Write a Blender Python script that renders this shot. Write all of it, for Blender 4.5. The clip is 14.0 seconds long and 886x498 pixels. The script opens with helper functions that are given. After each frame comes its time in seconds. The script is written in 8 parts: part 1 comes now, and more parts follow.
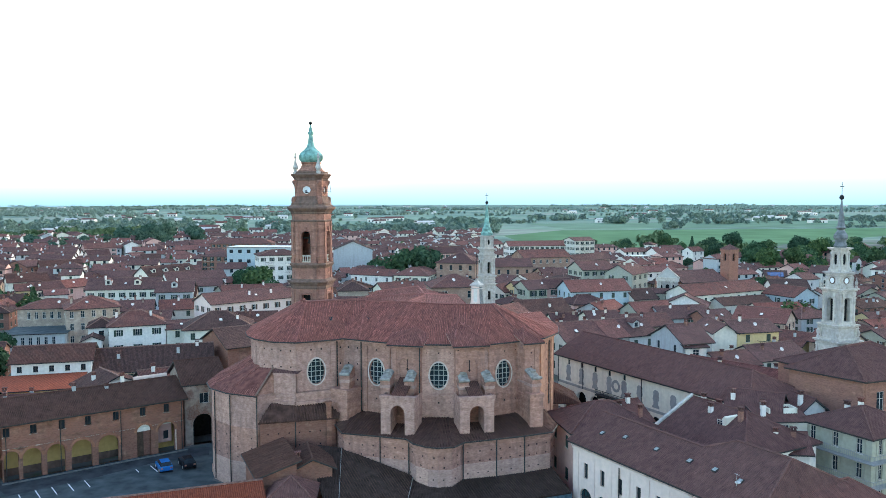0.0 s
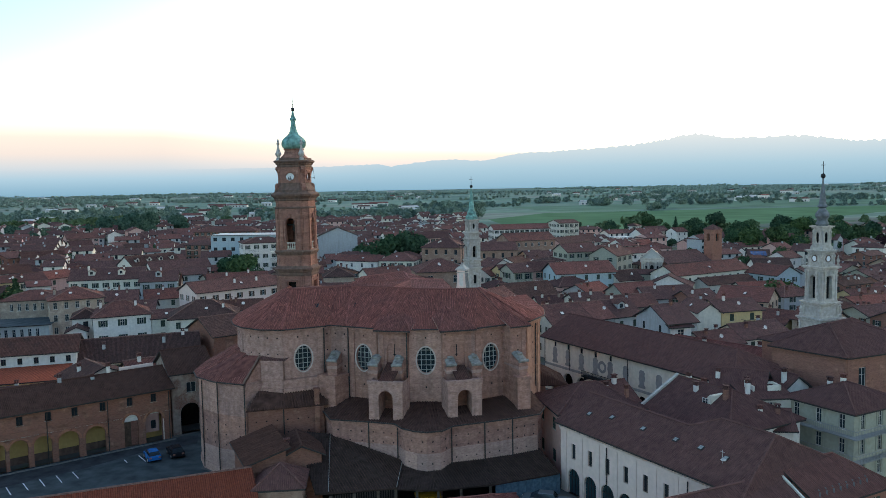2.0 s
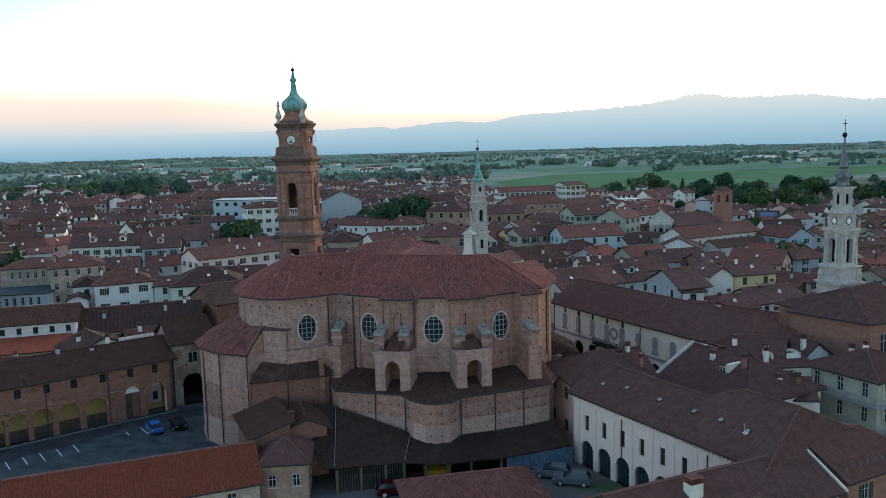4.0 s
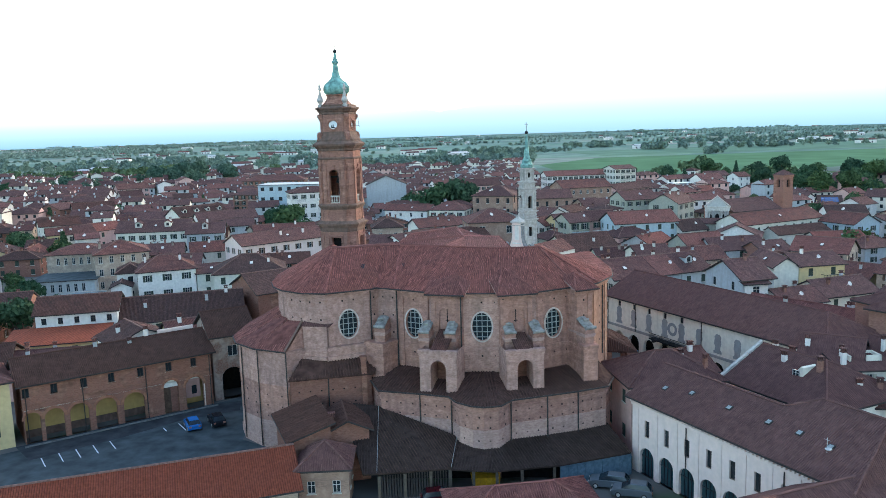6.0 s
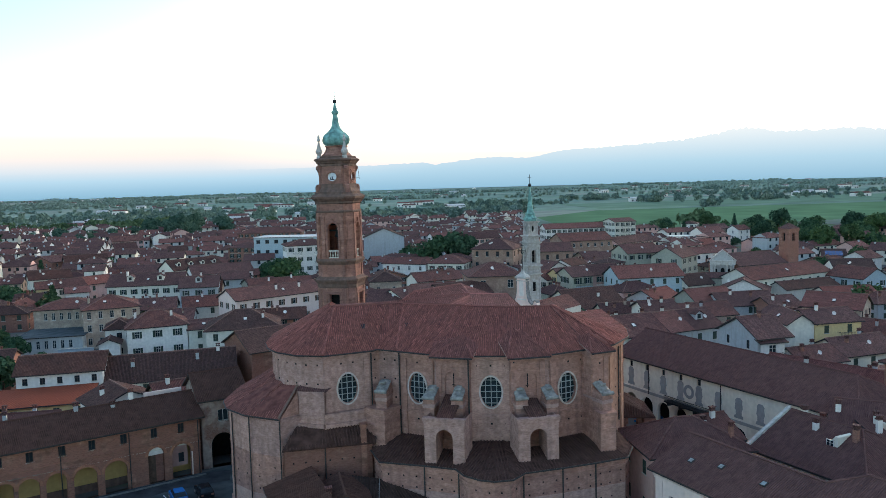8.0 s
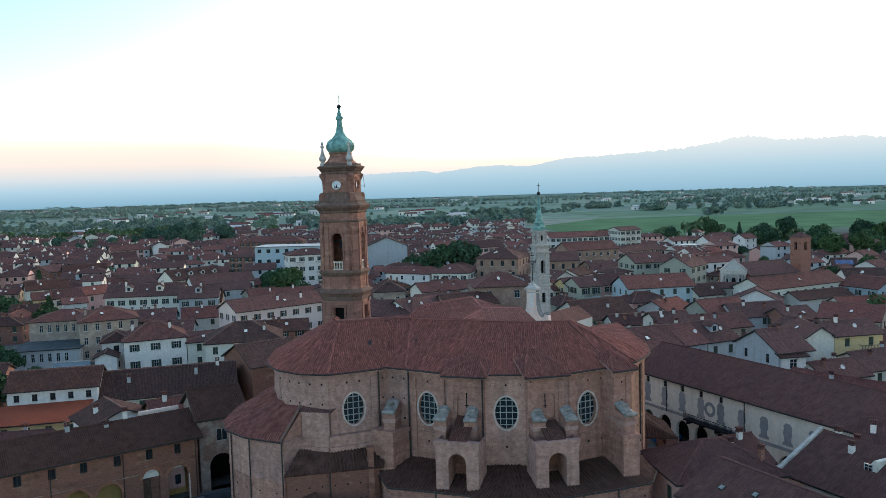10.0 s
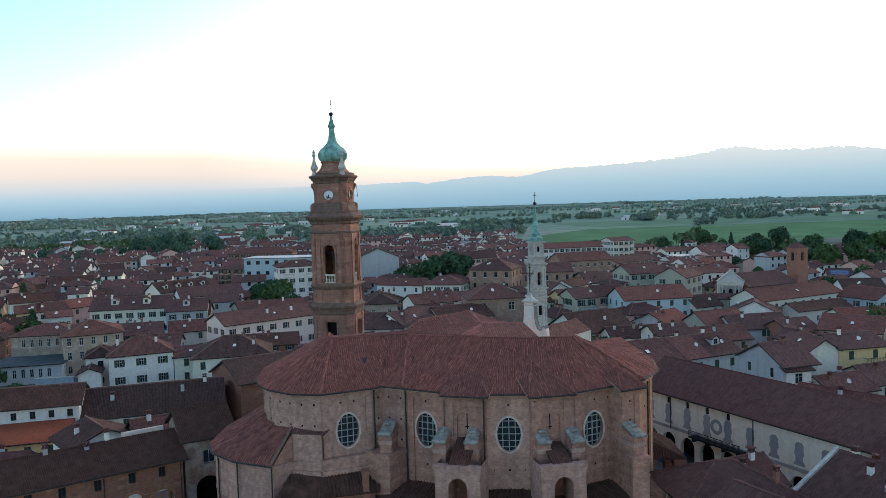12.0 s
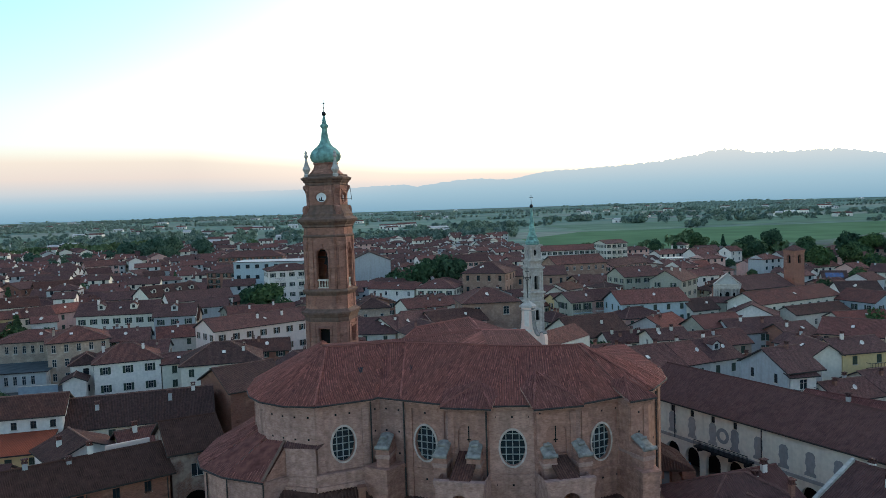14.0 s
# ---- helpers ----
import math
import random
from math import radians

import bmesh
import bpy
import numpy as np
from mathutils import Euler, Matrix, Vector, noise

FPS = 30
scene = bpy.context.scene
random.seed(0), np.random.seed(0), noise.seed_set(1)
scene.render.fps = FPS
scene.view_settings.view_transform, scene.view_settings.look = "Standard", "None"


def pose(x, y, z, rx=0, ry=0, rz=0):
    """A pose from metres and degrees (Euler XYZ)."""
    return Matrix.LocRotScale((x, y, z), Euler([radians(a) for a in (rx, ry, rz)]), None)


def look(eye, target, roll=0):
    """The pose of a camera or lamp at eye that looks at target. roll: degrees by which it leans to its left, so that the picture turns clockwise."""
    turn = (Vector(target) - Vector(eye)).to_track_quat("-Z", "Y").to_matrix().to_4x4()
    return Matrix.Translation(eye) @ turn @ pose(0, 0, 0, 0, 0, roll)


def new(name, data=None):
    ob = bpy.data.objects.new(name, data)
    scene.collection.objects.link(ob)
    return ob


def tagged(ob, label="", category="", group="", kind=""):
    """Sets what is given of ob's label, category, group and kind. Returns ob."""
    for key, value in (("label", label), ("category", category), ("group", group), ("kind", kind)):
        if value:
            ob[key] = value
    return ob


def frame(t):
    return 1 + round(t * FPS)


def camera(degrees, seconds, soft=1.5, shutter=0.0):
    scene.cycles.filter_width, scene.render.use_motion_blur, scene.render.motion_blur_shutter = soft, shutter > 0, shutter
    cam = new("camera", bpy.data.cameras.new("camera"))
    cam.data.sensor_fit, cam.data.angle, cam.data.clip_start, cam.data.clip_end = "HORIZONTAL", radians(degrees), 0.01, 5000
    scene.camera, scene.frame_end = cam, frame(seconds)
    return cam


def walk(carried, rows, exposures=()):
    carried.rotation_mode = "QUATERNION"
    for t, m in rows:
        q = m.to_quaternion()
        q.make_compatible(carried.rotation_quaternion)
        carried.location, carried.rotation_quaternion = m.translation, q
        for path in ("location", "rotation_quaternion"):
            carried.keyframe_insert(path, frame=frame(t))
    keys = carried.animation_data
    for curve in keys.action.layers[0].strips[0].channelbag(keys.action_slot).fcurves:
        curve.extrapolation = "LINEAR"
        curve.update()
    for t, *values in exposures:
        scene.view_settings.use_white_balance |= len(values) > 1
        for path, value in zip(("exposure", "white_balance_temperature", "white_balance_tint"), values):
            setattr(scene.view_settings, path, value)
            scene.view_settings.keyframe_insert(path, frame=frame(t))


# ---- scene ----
from collections import namedtuple

# camera and its flight: seconds, place, yaw, pitch, roll
cam = camera(57.7, 14.0, soft=0.85)
PATH = [
    (0, 0.00, -0.00, 37.00, 0.002, -3.567, -0.098),
    (0.5, 0.09, -0.00, 37.05, -0.170, -3.808, -0.377),
    (1, -0.02, 0.01, 37.04, -0.478, -4.009, -0.610),
    (1.5, -0.03, -0.04, 37.07, -0.756, -4.216, -0.801),
    (2, -0.02, 0.01, 37.02, -1.050, -4.681, -0.975),
    (2.5, -0.06, 0.56, 37.03, -1.357, -5.013, -1.157),
    (3, -0.11, 1.45, 36.97, -1.590, -5.656, -1.288),
    (3.5, -0.21, 2.55, 37.00, -0.505, -6.499, -1.352),
    (4, -0.35, 3.88, 37.04, -0.688, -7.327, -1.425),
    (4.2, -0.37, 4.37, 37.05, 1.294, -7.570, -1.495),
    (6.3, -0.90, 10.83, 37.35, 2.569, -8.462, -1.704),
    (6.5, -1.02, 11.45, 37.26, 2.451, -6.123, -1.704),
    (7, -1.41, 12.89, 37.23, 2.269, -4.676, -1.654),
    (7.5, -1.77, 14.18, 37.31, 2.152, -4.791, -1.584),
    (10, -3.38, 20.27, 37.33, 2.217, -4.169, -1.653),
    (10.5, -3.69, 21.34, 37.34, 2.026, -3.927, -1.643),
    (11, -3.93, 22.33, 37.33, 1.858, -3.741, -1.644),
    (11.5, -4.13, 23.23, 37.33, 1.688, -3.584, -1.701),
    (12, -4.38, 24.20, 37.27, 1.481, -3.433, -1.725),
    (12.5, -4.66, 25.02, 37.32, 1.270, -3.354, -1.786),
    (13, -4.91, 25.94, 37.30, 1.099, -3.301, -1.756),
    (13.5, -5.15, 26.85, 37.26, 0.926, -3.256, -1.809),
    (14, -5.38, 27.75, 37.24, 0.768, -3.253, -1.806),
]


def aim(x, y, z, yaw, pitch, roll):
    ya, pa = radians(yaw), radians(pitch)
    way = Vector((-math.sin(ya) * math.cos(pa), math.cos(ya) * math.cos(pa), math.sin(pa)))
    eye = Vector((x, y, z))
    return look(eye, eye + way * 50, roll)


walk(cam, [(t, aim(*row)) for t, *row in PATH], exposures=[(t, stops, 6850 + 60 * (t < 5) - 170 * max(0.0, 1 - abs(t - 7.0) / 3.0), 10) for t, stops in (
    (0.0, 3.15), (0.4, 2.55), (1.0, 2.15), (4.2, 2.03), (6.3, 2.97), (6.8, 2.75), (7.5, 2.36), (10.0, 2.14), (12.0, 2.04), (14.0, 1.91))])

# world: dusk sky, sun just over the mountains
SUN_AZ, SUN_EL = 32.0, 16.0
world = bpy.data.worlds.new("dusk_sky")
scene.world = world
world.use_nodes = True
wn = world.node_tree.nodes
sky = wn.new("ShaderNodeTexSky")
sky.sky_type = "NISHITA"
sky.sun_disc = False
sky.sun_elevation = radians(SUN_EL)
sky.sun_rotation = radians(SUN_AZ)
sky.altitude = 250
sky.air_density = 1.0
sky.dust_density = 1.3
sky.ozone_density = 1.8
wn["Background"].inputs["Strength"].default_value = 0.109
# the sky turns bluer and dimmer away from the afterglow
way_in = wn.new("ShaderNodeTexCoord")
lean = wn.new("ShaderNodeVectorMath")
lean.operation = "DOT_PRODUCT"
lean.inputs[1].default_value = (-0.518, 0.0, 0.855)
world.node_tree.links.new(way_in.outputs["Generated"], lean.inputs[0])
fall = wn.new("ShaderNodeValToRGB")
el = fall.color_ramp.elements
el[0].position, el[0].color = 0.1, (1, 1, 1, 1)
el[1].position, el[1].color = 0.68, (1, 1, 1, 1)
for at, tone in ((0.25, (0.78, 0.92, 0.97, 1)), (0.36, (0.62, 0.835, 0.93, 1)), (0.48, (0.57, 0.8, 0.92, 1))):
    el.new(at).color = tone
world.node_tree.links.new(lean.outputs["Value"], fall.inputs[0])
tinted = wn.new("ShaderNodeMix")
tinted.data_type, tinted.blend_type = "RGBA", "MULTIPLY"
tinted.inputs[0].default_value = 1.0
world.node_tree.links.new(sky.outputs[0], tinted.inputs[6])
world.node_tree.links.new(fall.outputs[0], tinted.inputs[7])
world.node_tree.links.new(tinted.outputs[2], wn["Background"].inputs["Color"])
sun_data = bpy.data.lights.new("sun", "SUN")
sun_data.energy = 0.11
sun_data.angle = radians(30)
sun_data.color = (1.0, 0.86, 0.72)
sun = new("sun", sun_data)
sa, se = radians(SUN_AZ), radians(SUN_EL)
sun_from = Vector((math.sin(sa) * math.cos(se), math.cos(sa) * math.cos(se), math.sin(se)))
sun.matrix_world = look(sun_from * 300, (0, 0, 0))

rnd = random.Random(7)


# ---- materials ----
def base_material(name, rough=0.9, metal=0.0, spec=0.06):
    m = bpy.data.materials.new(name)
    m.use_nodes = True
    nt = m.node_tree
    b = nt.nodes["Principled BSDF"]
    b.inputs["Roughness"].default_value = rough
    b.inputs["Metallic"].default_value = metal
    b.inputs["Specular IOR Level"].default_value = spec
    return m, nt, b


def node(nt, kind, **values):
    n = nt.nodes.new(kind)
    for key, value in values.items():
        n.inputs[key.replace("_", " ")].default_value = value
    return n


def mathn(nt, op, a, b=0.5):
    n = nt.nodes.new("ShaderNodeMath")
    n.operation = op
    for i, v in enumerate((a, b)):
        if isinstance(v, (int, float)):
            n.inputs[i].default_value = v
        else:
            nt.links.new(v, n.inputs[i])
    return n.outputs[0]


def ramp(nt, fac, stops):
    n = nt.nodes.new("ShaderNodeValToRGB")
    el = n.color_ramp.elements
    while len(el) < len(stops):
        el.new(0.5)
    for e, (p, c) in zip(el, stops):
        e.position = p
        e.color = (*c, 1) if len(c) == 3 else c
    nt.links.new(fac, n.inputs[0])
    return n.outputs[0]


def mix(nt, fac, a, b, mode="MIX"):
    n = nt.nodes.new("ShaderNodeMix")
    n.data_type = "RGBA"
    n.blend_type = mode
    for sock, v in ((n.inputs[0], fac), (n.inputs[6], a), (n.inputs[7], b)):
        if isinstance(v, (int, float)):
            sock.default_value = v
        elif isinstance(v, tuple):
            sock.default_value = (*v, 1)
        else:
            nt.links.new(v, sock)
    return n.outputs[2]


def coords(nt, kind="UV"):
    return nt.nodes.new("ShaderNodeTexCoord").outputs[kind]


def world_noise(nt, scale, detail=3.0, stretch=None):
    g = nt.nodes.new("ShaderNodeNewGeometry").outputs["Position"]
    if stretch:
        mp = nt.nodes.new("ShaderNodeMapping")
        mp.inputs["Scale"].default_value = stretch
        nt.links.new(g, mp.inputs[0])
        g = mp.outputs[0]
    n = node(nt, "ShaderNodeTexNoise", Scale=scale, Detail=detail)
    nt.links.new(g, n.inputs["Vector"])
    return n.outputs["Fac"]


def bump(nt, b, height, strength=0.4, dist=0.05):
    n = node(nt, "ShaderNodeBump", Strength=strength, Distance=dist)
    nt.links.new(height, n.inputs["Height"])
    nt.links.new(n.outputs[0], b.inputs["Normal"])


def shade(c, k):
    return tuple(min(1.0, v * k) for v in c)


def tile_material(name, c, dark, lichen=0.5, column=0.22, spread=0.2):
    """Barrel tiles: round columns down the slope, courses, tiles of uneven colour, lichen and soot."""
    m, nt, b = base_material(name, 0.92)
    sep = nt.nodes.new("ShaderNodeSeparateXYZ")
    nt.links.new(coords(nt), sep.inputs[0])
    cu = mathn(nt, "DIVIDE", sep.outputs[0], column)
    cv = mathn(nt, "DIVIDE", sep.outputs[1], 0.42)
    comb = nt.nodes.new("ShaderNodeCombineXYZ")
    nt.links.new(mathn(nt, "FLOOR", cu), comb.inputs[0])
    nt.links.new(mathn(nt, "FLOOR", cv), comb.inputs[1])
    wnz = nt.nodes.new("ShaderNodeTexWhiteNoise")
    nt.links.new(comb.outputs[0], wnz.inputs[0])
    tile = ramp(nt, wnz.outputs["Value"], [(0.0, shade(c, 1 - spread)), (0.5, c), (1.0, shade(c, 1 + spread))])
    rr = nt.nodes.new("ShaderNodeObjectInfo").outputs["Random"]
    tint = ramp(nt, rr, [(0.0, (0.66, 0.68, 0.72)), (0.3, (0.92, 0.98, 1.02)), (0.6, (1.05, 1.12, 1.16)), (0.85, (1.12, 1.02, 0.98)), (1.0, (1.22, 1.02, 0.96))])
    tile = mix(nt, 1.0, tile, tint, "MULTIPLY")
    spots = ramp(nt, world_noise(nt, 0.45, 5.0), [(0.42, (0, 0, 0)), (0.68, (1, 1, 1))])
    tile = mix(nt, mathn(nt, "MULTIPLY", spots, lichen), tile, dark)
    fine = ramp(nt, world_noise(nt, 3.5, 4.0), [(0.35, (0.8, 0.8, 0.8)), (0.7, (1.15, 1.15, 1.15))])
    tile = mix(nt, 1.0, tile, fine, "MULTIPLY")
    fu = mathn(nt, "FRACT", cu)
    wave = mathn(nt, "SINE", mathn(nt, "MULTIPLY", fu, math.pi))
    # shade in the channels between tile columns, put into the colour
    groove_shade = ramp(nt, wave, [(0.0, (0.35, 0.35, 0.35)), (0.55, (1.05, 1.05, 1.05))])
    tile = mix(nt, 0.85, tile, mix(nt, 1.0, tile, groove_shade, "MULTIPLY"))
    nt.links.new(tile, b.inputs["Base Color"])
    h = mathn(nt, "ADD", wave, mathn(nt, "MULTIPLY", mathn(nt, "FRACT", cv), 0.35))
    bump(nt, b, h, 0.9, 0.07)
    return m


def cover_material(name, c, dark, lichen=0.3, spread=1.0):
    """Round cover tiles: each run and each tile along it has its own tone, with lichen and soot."""
    m, nt, b = base_material(name, 0.92)
    sep = nt.nodes.new("ShaderNodeSeparateXYZ")
    nt.links.new(coords(nt), sep.inputs[0])
    cv = mathn(nt, "DIVIDE", sep.outputs[1], 0.42)
    isl = nt.nodes.new("ShaderNodeNewGeometry").outputs["Random Per Island"]
    comb = nt.nodes.new("ShaderNodeCombineXYZ")
    nt.links.new(mathn(nt, "MULTIPLY", isl, 977.0), comb.inputs[0])
    nt.links.new(mathn(nt, "FLOOR", mathn(nt, "ADD", cv, isl)), comb.inputs[1])
    wnz = nt.nodes.new("ShaderNodeTexWhiteNoise")
    nt.links.new(comb.outputs[0], wnz.inputs[0])
    tile = ramp(nt, wnz.outputs["Value"], [(0.0, shade(c, 1 - 0.42 * spread)), (0.45, c), (0.82, shade(c, 1 + 0.2 * spread)), (1.0, shade(c, 1 + 0.65 * spread))])
    rr = nt.nodes.new("ShaderNodeObjectInfo").outputs["Random"]
    tile = mix(nt, 1.0, tile, ramp(nt, rr, [(0.0, (0.82, 0.82, 0.84)), (0.5, (1, 1, 1)), (1.0, (1.15, 1.02, 0.95))]), "MULTIPLY")
    spots = ramp(nt, world_noise(nt, 0.45, 5.0), [(0.42, (0, 0, 0)), (0.68, (1, 1, 1))])
    tile = mix(nt, mathn(nt, "MULTIPLY", spots, lichen), tile, dark)
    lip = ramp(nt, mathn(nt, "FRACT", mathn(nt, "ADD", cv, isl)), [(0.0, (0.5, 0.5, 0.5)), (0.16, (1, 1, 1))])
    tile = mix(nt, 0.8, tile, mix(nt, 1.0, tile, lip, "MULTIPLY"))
    nt.links.new(tile, b.inputs["Base Color"])
    return m


def plaster_material(name, c, stain=(0.25, 0.22, 0.19), amount=0.35, brick=None, brick_amount=0.0, rough=0.92, mottle=1.0, courses=0.0):
    """Lime plaster with streaks, stains and, where worn, the brick below."""
    m, nt, b = base_material(name, rough)
    big = world_noise(nt, 0.55, 8.0)
    col = mix(nt, 1.0, c, ramp(nt, world_noise(nt, 1.9, 7.0), [(0.3, (1 - 0.26 * mottle, 1 - 0.28 * mottle, 1 - 0.3 * mottle)), (0.7, (1 + 0.16 * mottle, 1 + 0.15 * mottle, 1 + 0.14 * mottle))]), "MULTIPLY")
    if courses:
        lines = ramp(nt, world_noise(nt, 1.0, 5.0, (0.16, 0.16, 1.7)), [(0.38, (1 - courses, 1 - courses * 1.05, 1 - courses * 1.05)), (0.55, (1, 1, 1)), (0.72, (1 + courses * 0.5,) * 3)])
        col = mix(nt, 1.0, col, lines, "MULTIPLY")
        specks = ramp(nt, world_noise(nt, 3.2, 2.0, (1.0, 1.0, 2.6)), [(0.3, (0.66, 0.62, 0.6)), (0.5, (1, 1, 1)), (0.7, (1.28, 1.25, 1.22))])
        col = mix(nt, 0.55, col, specks, "MULTIPLY")
    streak = ramp(nt, world_noise(nt, 1.0, 4.0, (1.2, 1.2, 0.16)), [(0.5, (0, 0, 0)), (0.78, (1, 1, 1))])
    col = mix(nt, mathn(nt, "MULTIPLY", streak, amount), col, stain)
    height = world_noise(nt, 6.0, 3.0)
    if brick:
        bt = nt.nodes.new("ShaderNodeTexBrick")
        bt.inputs["Scale"].default_value = 1.0
        bt.inputs["Brick Width"].default_value = 0.28
        bt.inputs["Row Height"].default_value = 0.085
        bt.inputs["Mortar Size"].default_value = 0.012
        bt.inputs["Color1"].default_value = (*shade(brick, 0.8), 1)
        bt.inputs["Color2"].default_value = (*shade(brick, 1.2), 1)
        bt.inputs["Mortar"].default_value = (*shade(c, 0.8), 1)
        nt.links.new(coords(nt), bt.inputs["Vector"])
        worn = ramp(nt, big, [(0.66 - brick_amount * 0.4, (0, 0, 0)), (0.72 - brick_amount * 0.4 + 0.06, (1, 1, 1))])
        col = mix(nt, worn, col, bt.outputs["Color"])
        height = mathn(nt, "ADD", height, bt.outputs["Fac"])
    rr = nt.nodes.new("ShaderNodeObjectInfo").outputs["Random"]
    col = mix(nt, 1.0, col, ramp(nt, rr, [(0.0, (0.85, 0.85, 0.87)), (1.0, (1.08, 1.06, 1.03))]), "MULTIPLY")
    nt.links.new(col, b.inputs["Base Color"])
    bump(nt, b, height, 0.35, 0.03)
    return m


def plain_material(name, c, rough=0.8, metal=0.0, vary=0.25, scale=3.0, spec=0.06):
    m, nt, b = base_material(name, rough, metal, spec)
    col = mix(nt, 1.0, c, ramp(nt, world_noise(nt, scale, 4.0), [(0.3, (1 - vary,) * 3), (0.7, (1 + vary,) * 3)]), "MULTIPLY")
    nt.links.new(col, b.inputs["Base Color"])
    return m


def leaf_material(name, a, c):
    m, nt, b = base_material(name, 0.8, 0.0, 0.0)
    isl = nt.nodes.new("ShaderNodeNewGeometry").outputs["Random Per Island"]
    col = ramp(nt, isl, [(0.0, shade(a, 0.55)), (0.5, a), (1.0, c)])
    rr = nt.nodes.new("ShaderNodeObjectInfo").outputs["Random"]
    col = mix(nt, 1.0, col, ramp(nt, rr, [(0.0, (0.7, 0.8, 0.85)), (0.5, (1, 1, 1)), (1.0, (1.25, 1.1, 0.8))]), "MULTIPLY")
    nt.links.new(col, b.inputs["Base Color"])
    return m


M = {}
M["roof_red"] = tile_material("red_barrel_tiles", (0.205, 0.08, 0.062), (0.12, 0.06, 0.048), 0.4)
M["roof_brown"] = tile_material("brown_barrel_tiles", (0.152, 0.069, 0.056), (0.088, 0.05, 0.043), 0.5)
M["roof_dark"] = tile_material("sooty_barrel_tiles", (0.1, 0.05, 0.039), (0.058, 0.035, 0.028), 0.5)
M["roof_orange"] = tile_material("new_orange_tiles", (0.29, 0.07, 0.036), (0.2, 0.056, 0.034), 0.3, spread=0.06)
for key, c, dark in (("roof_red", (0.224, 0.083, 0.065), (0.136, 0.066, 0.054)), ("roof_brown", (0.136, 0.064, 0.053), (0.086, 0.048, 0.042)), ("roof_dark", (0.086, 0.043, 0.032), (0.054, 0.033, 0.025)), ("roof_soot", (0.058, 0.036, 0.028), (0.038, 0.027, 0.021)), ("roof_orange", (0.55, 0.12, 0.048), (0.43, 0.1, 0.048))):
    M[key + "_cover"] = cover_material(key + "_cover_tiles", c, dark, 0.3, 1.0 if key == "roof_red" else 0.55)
    # bed tiles are a darker copy, for the shade between cover tiles
    M[key + "_bed"] = plain_material(key + "_bed_tiles", shade(c, 0.8 if key in ("roof_dark", "roof_soot") else 0.68 if key == "roof_red" else 0.9), 0.95, 0, 0.4, 1.2)
M["church"] = plaster_material("worn_pink_plaster", (0.43, 0.25, 0.198), (0.17, 0.105, 0.085), 0.65, (0.33, 0.165, 0.125), 0.14, mottle=0.95, courses=0.1)
M["church_low"] = plaster_material("worn_grey_pink_plaster", (0.425, 0.262, 0.212), (0.225, 0.15, 0.128), 0.45, (0.33, 0.185, 0.145), 0.1, mottle=0.65, courses=0.08)
M["church_brick"] = plaster_material("exposed_pink_brick", (0.385, 0.205, 0.156), (0.15, 0.09, 0.072), 0.6, (0.31, 0.15, 0.108), 0.22, mottle=1.0, courses=0.14)
M["flaking"] = plaster_material("flaking_plaster_on_brick", (0.34, 0.26, 0.215), (0.16, 0.1, 0.08), 0.4, (0.2, 0.095, 0.066), 0.5, mottle=1.0)
M["brick"] = plaster_material("old_brick", (0.3, 0.155, 0.108), (0.12, 0.075, 0.058), 0.5, (0.235, 0.102, 0.07), 0.75, mottle=1.3, courses=0.4)
M["tower"] = plaster_material("tower_brick", (0.35, 0.178, 0.13), (0.15, 0.08, 0.062), 0.6, (0.275, 0.13, 0.094), 0.55, mottle=1.3, courses=0.3)
# plaster with the sunset's orange glow put into its colour
M["sunset_wall"] = plaster_material("sunset_lit_plaster", (0.43, 0.225, 0.148), (0.24, 0.13, 0.09), 0.4)
M["stone"] = plaster_material("pale_stone", (0.54, 0.49, 0.41), (0.22, 0.2, 0.17), 0.45)
M["slate"] = plain_material("grey_stone_slab", (0.215, 0.192, 0.165), 0.7, 0, 0.4, 2.0)
M["copper"] = plain_material("green_copper", (0.17, 0.31, 0.255), 0.7, 0.0, 0.5, 1.5)
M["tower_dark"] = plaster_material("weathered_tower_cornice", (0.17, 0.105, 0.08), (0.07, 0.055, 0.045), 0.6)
M["iron"] = plain_material("dark_iron", (0.03, 0.03, 0.03), 0.6, 0.5)
M["pipe"] = plain_material("dark_downpipe", (0.05, 0.04, 0.035), 0.6)
M["white"] = plaster_material("white_plaster", (0.73, 0.66, 0.575), (0.44, 0.38, 0.32), 0.3, mottle=0.5)
M["cream"] = plaster_material("cream_plaster", (0.62, 0.57, 0.47), (0.36, 0.31, 0.25), 0.35, mottle=0.4)
M["grey"] = plaster_material("grey_plaster", (0.42, 0.42, 0.40), (0.24, 0.23, 0.21), 0.4, mottle=0.4)
M["pink"] = plaster_material("pink_plaster", (0.58, 0.35, 0.29), (0.3, 0.2, 0.17), 0.35, mottle=0.4)
M["yellow"] = plaster_material("yellow_plaster", (0.60, 0.44, 0.22), (0.4, 0.3, 0.17), 0.3, mottle=0.4)
M["blue"] = plaster_material("pale_blue_plaster", (0.36, 0.42, 0.43), (0.24, 0.27, 0.28), 0.3, mottle=0.4)
M["beige"] = plaster_material("beige_brickwork", (0.48, 0.37, 0.28), (0.24, 0.19, 0.15), 0.3, (0.34, 0.25, 0.19), 0.6)
M["redwall"] = plaster_material("red_brickwork", (0.32, 0.158, 0.112), (0.16, 0.095, 0.074), 0.4, (0.27, 0.125, 0.09), 0.7, mottle=1.2, courses=0.3)
M["glass"] = plain_material("dark_window_glass", (0.02, 0.025, 0.028), 0.15, 0, 0.2, 3.0, 0.28)
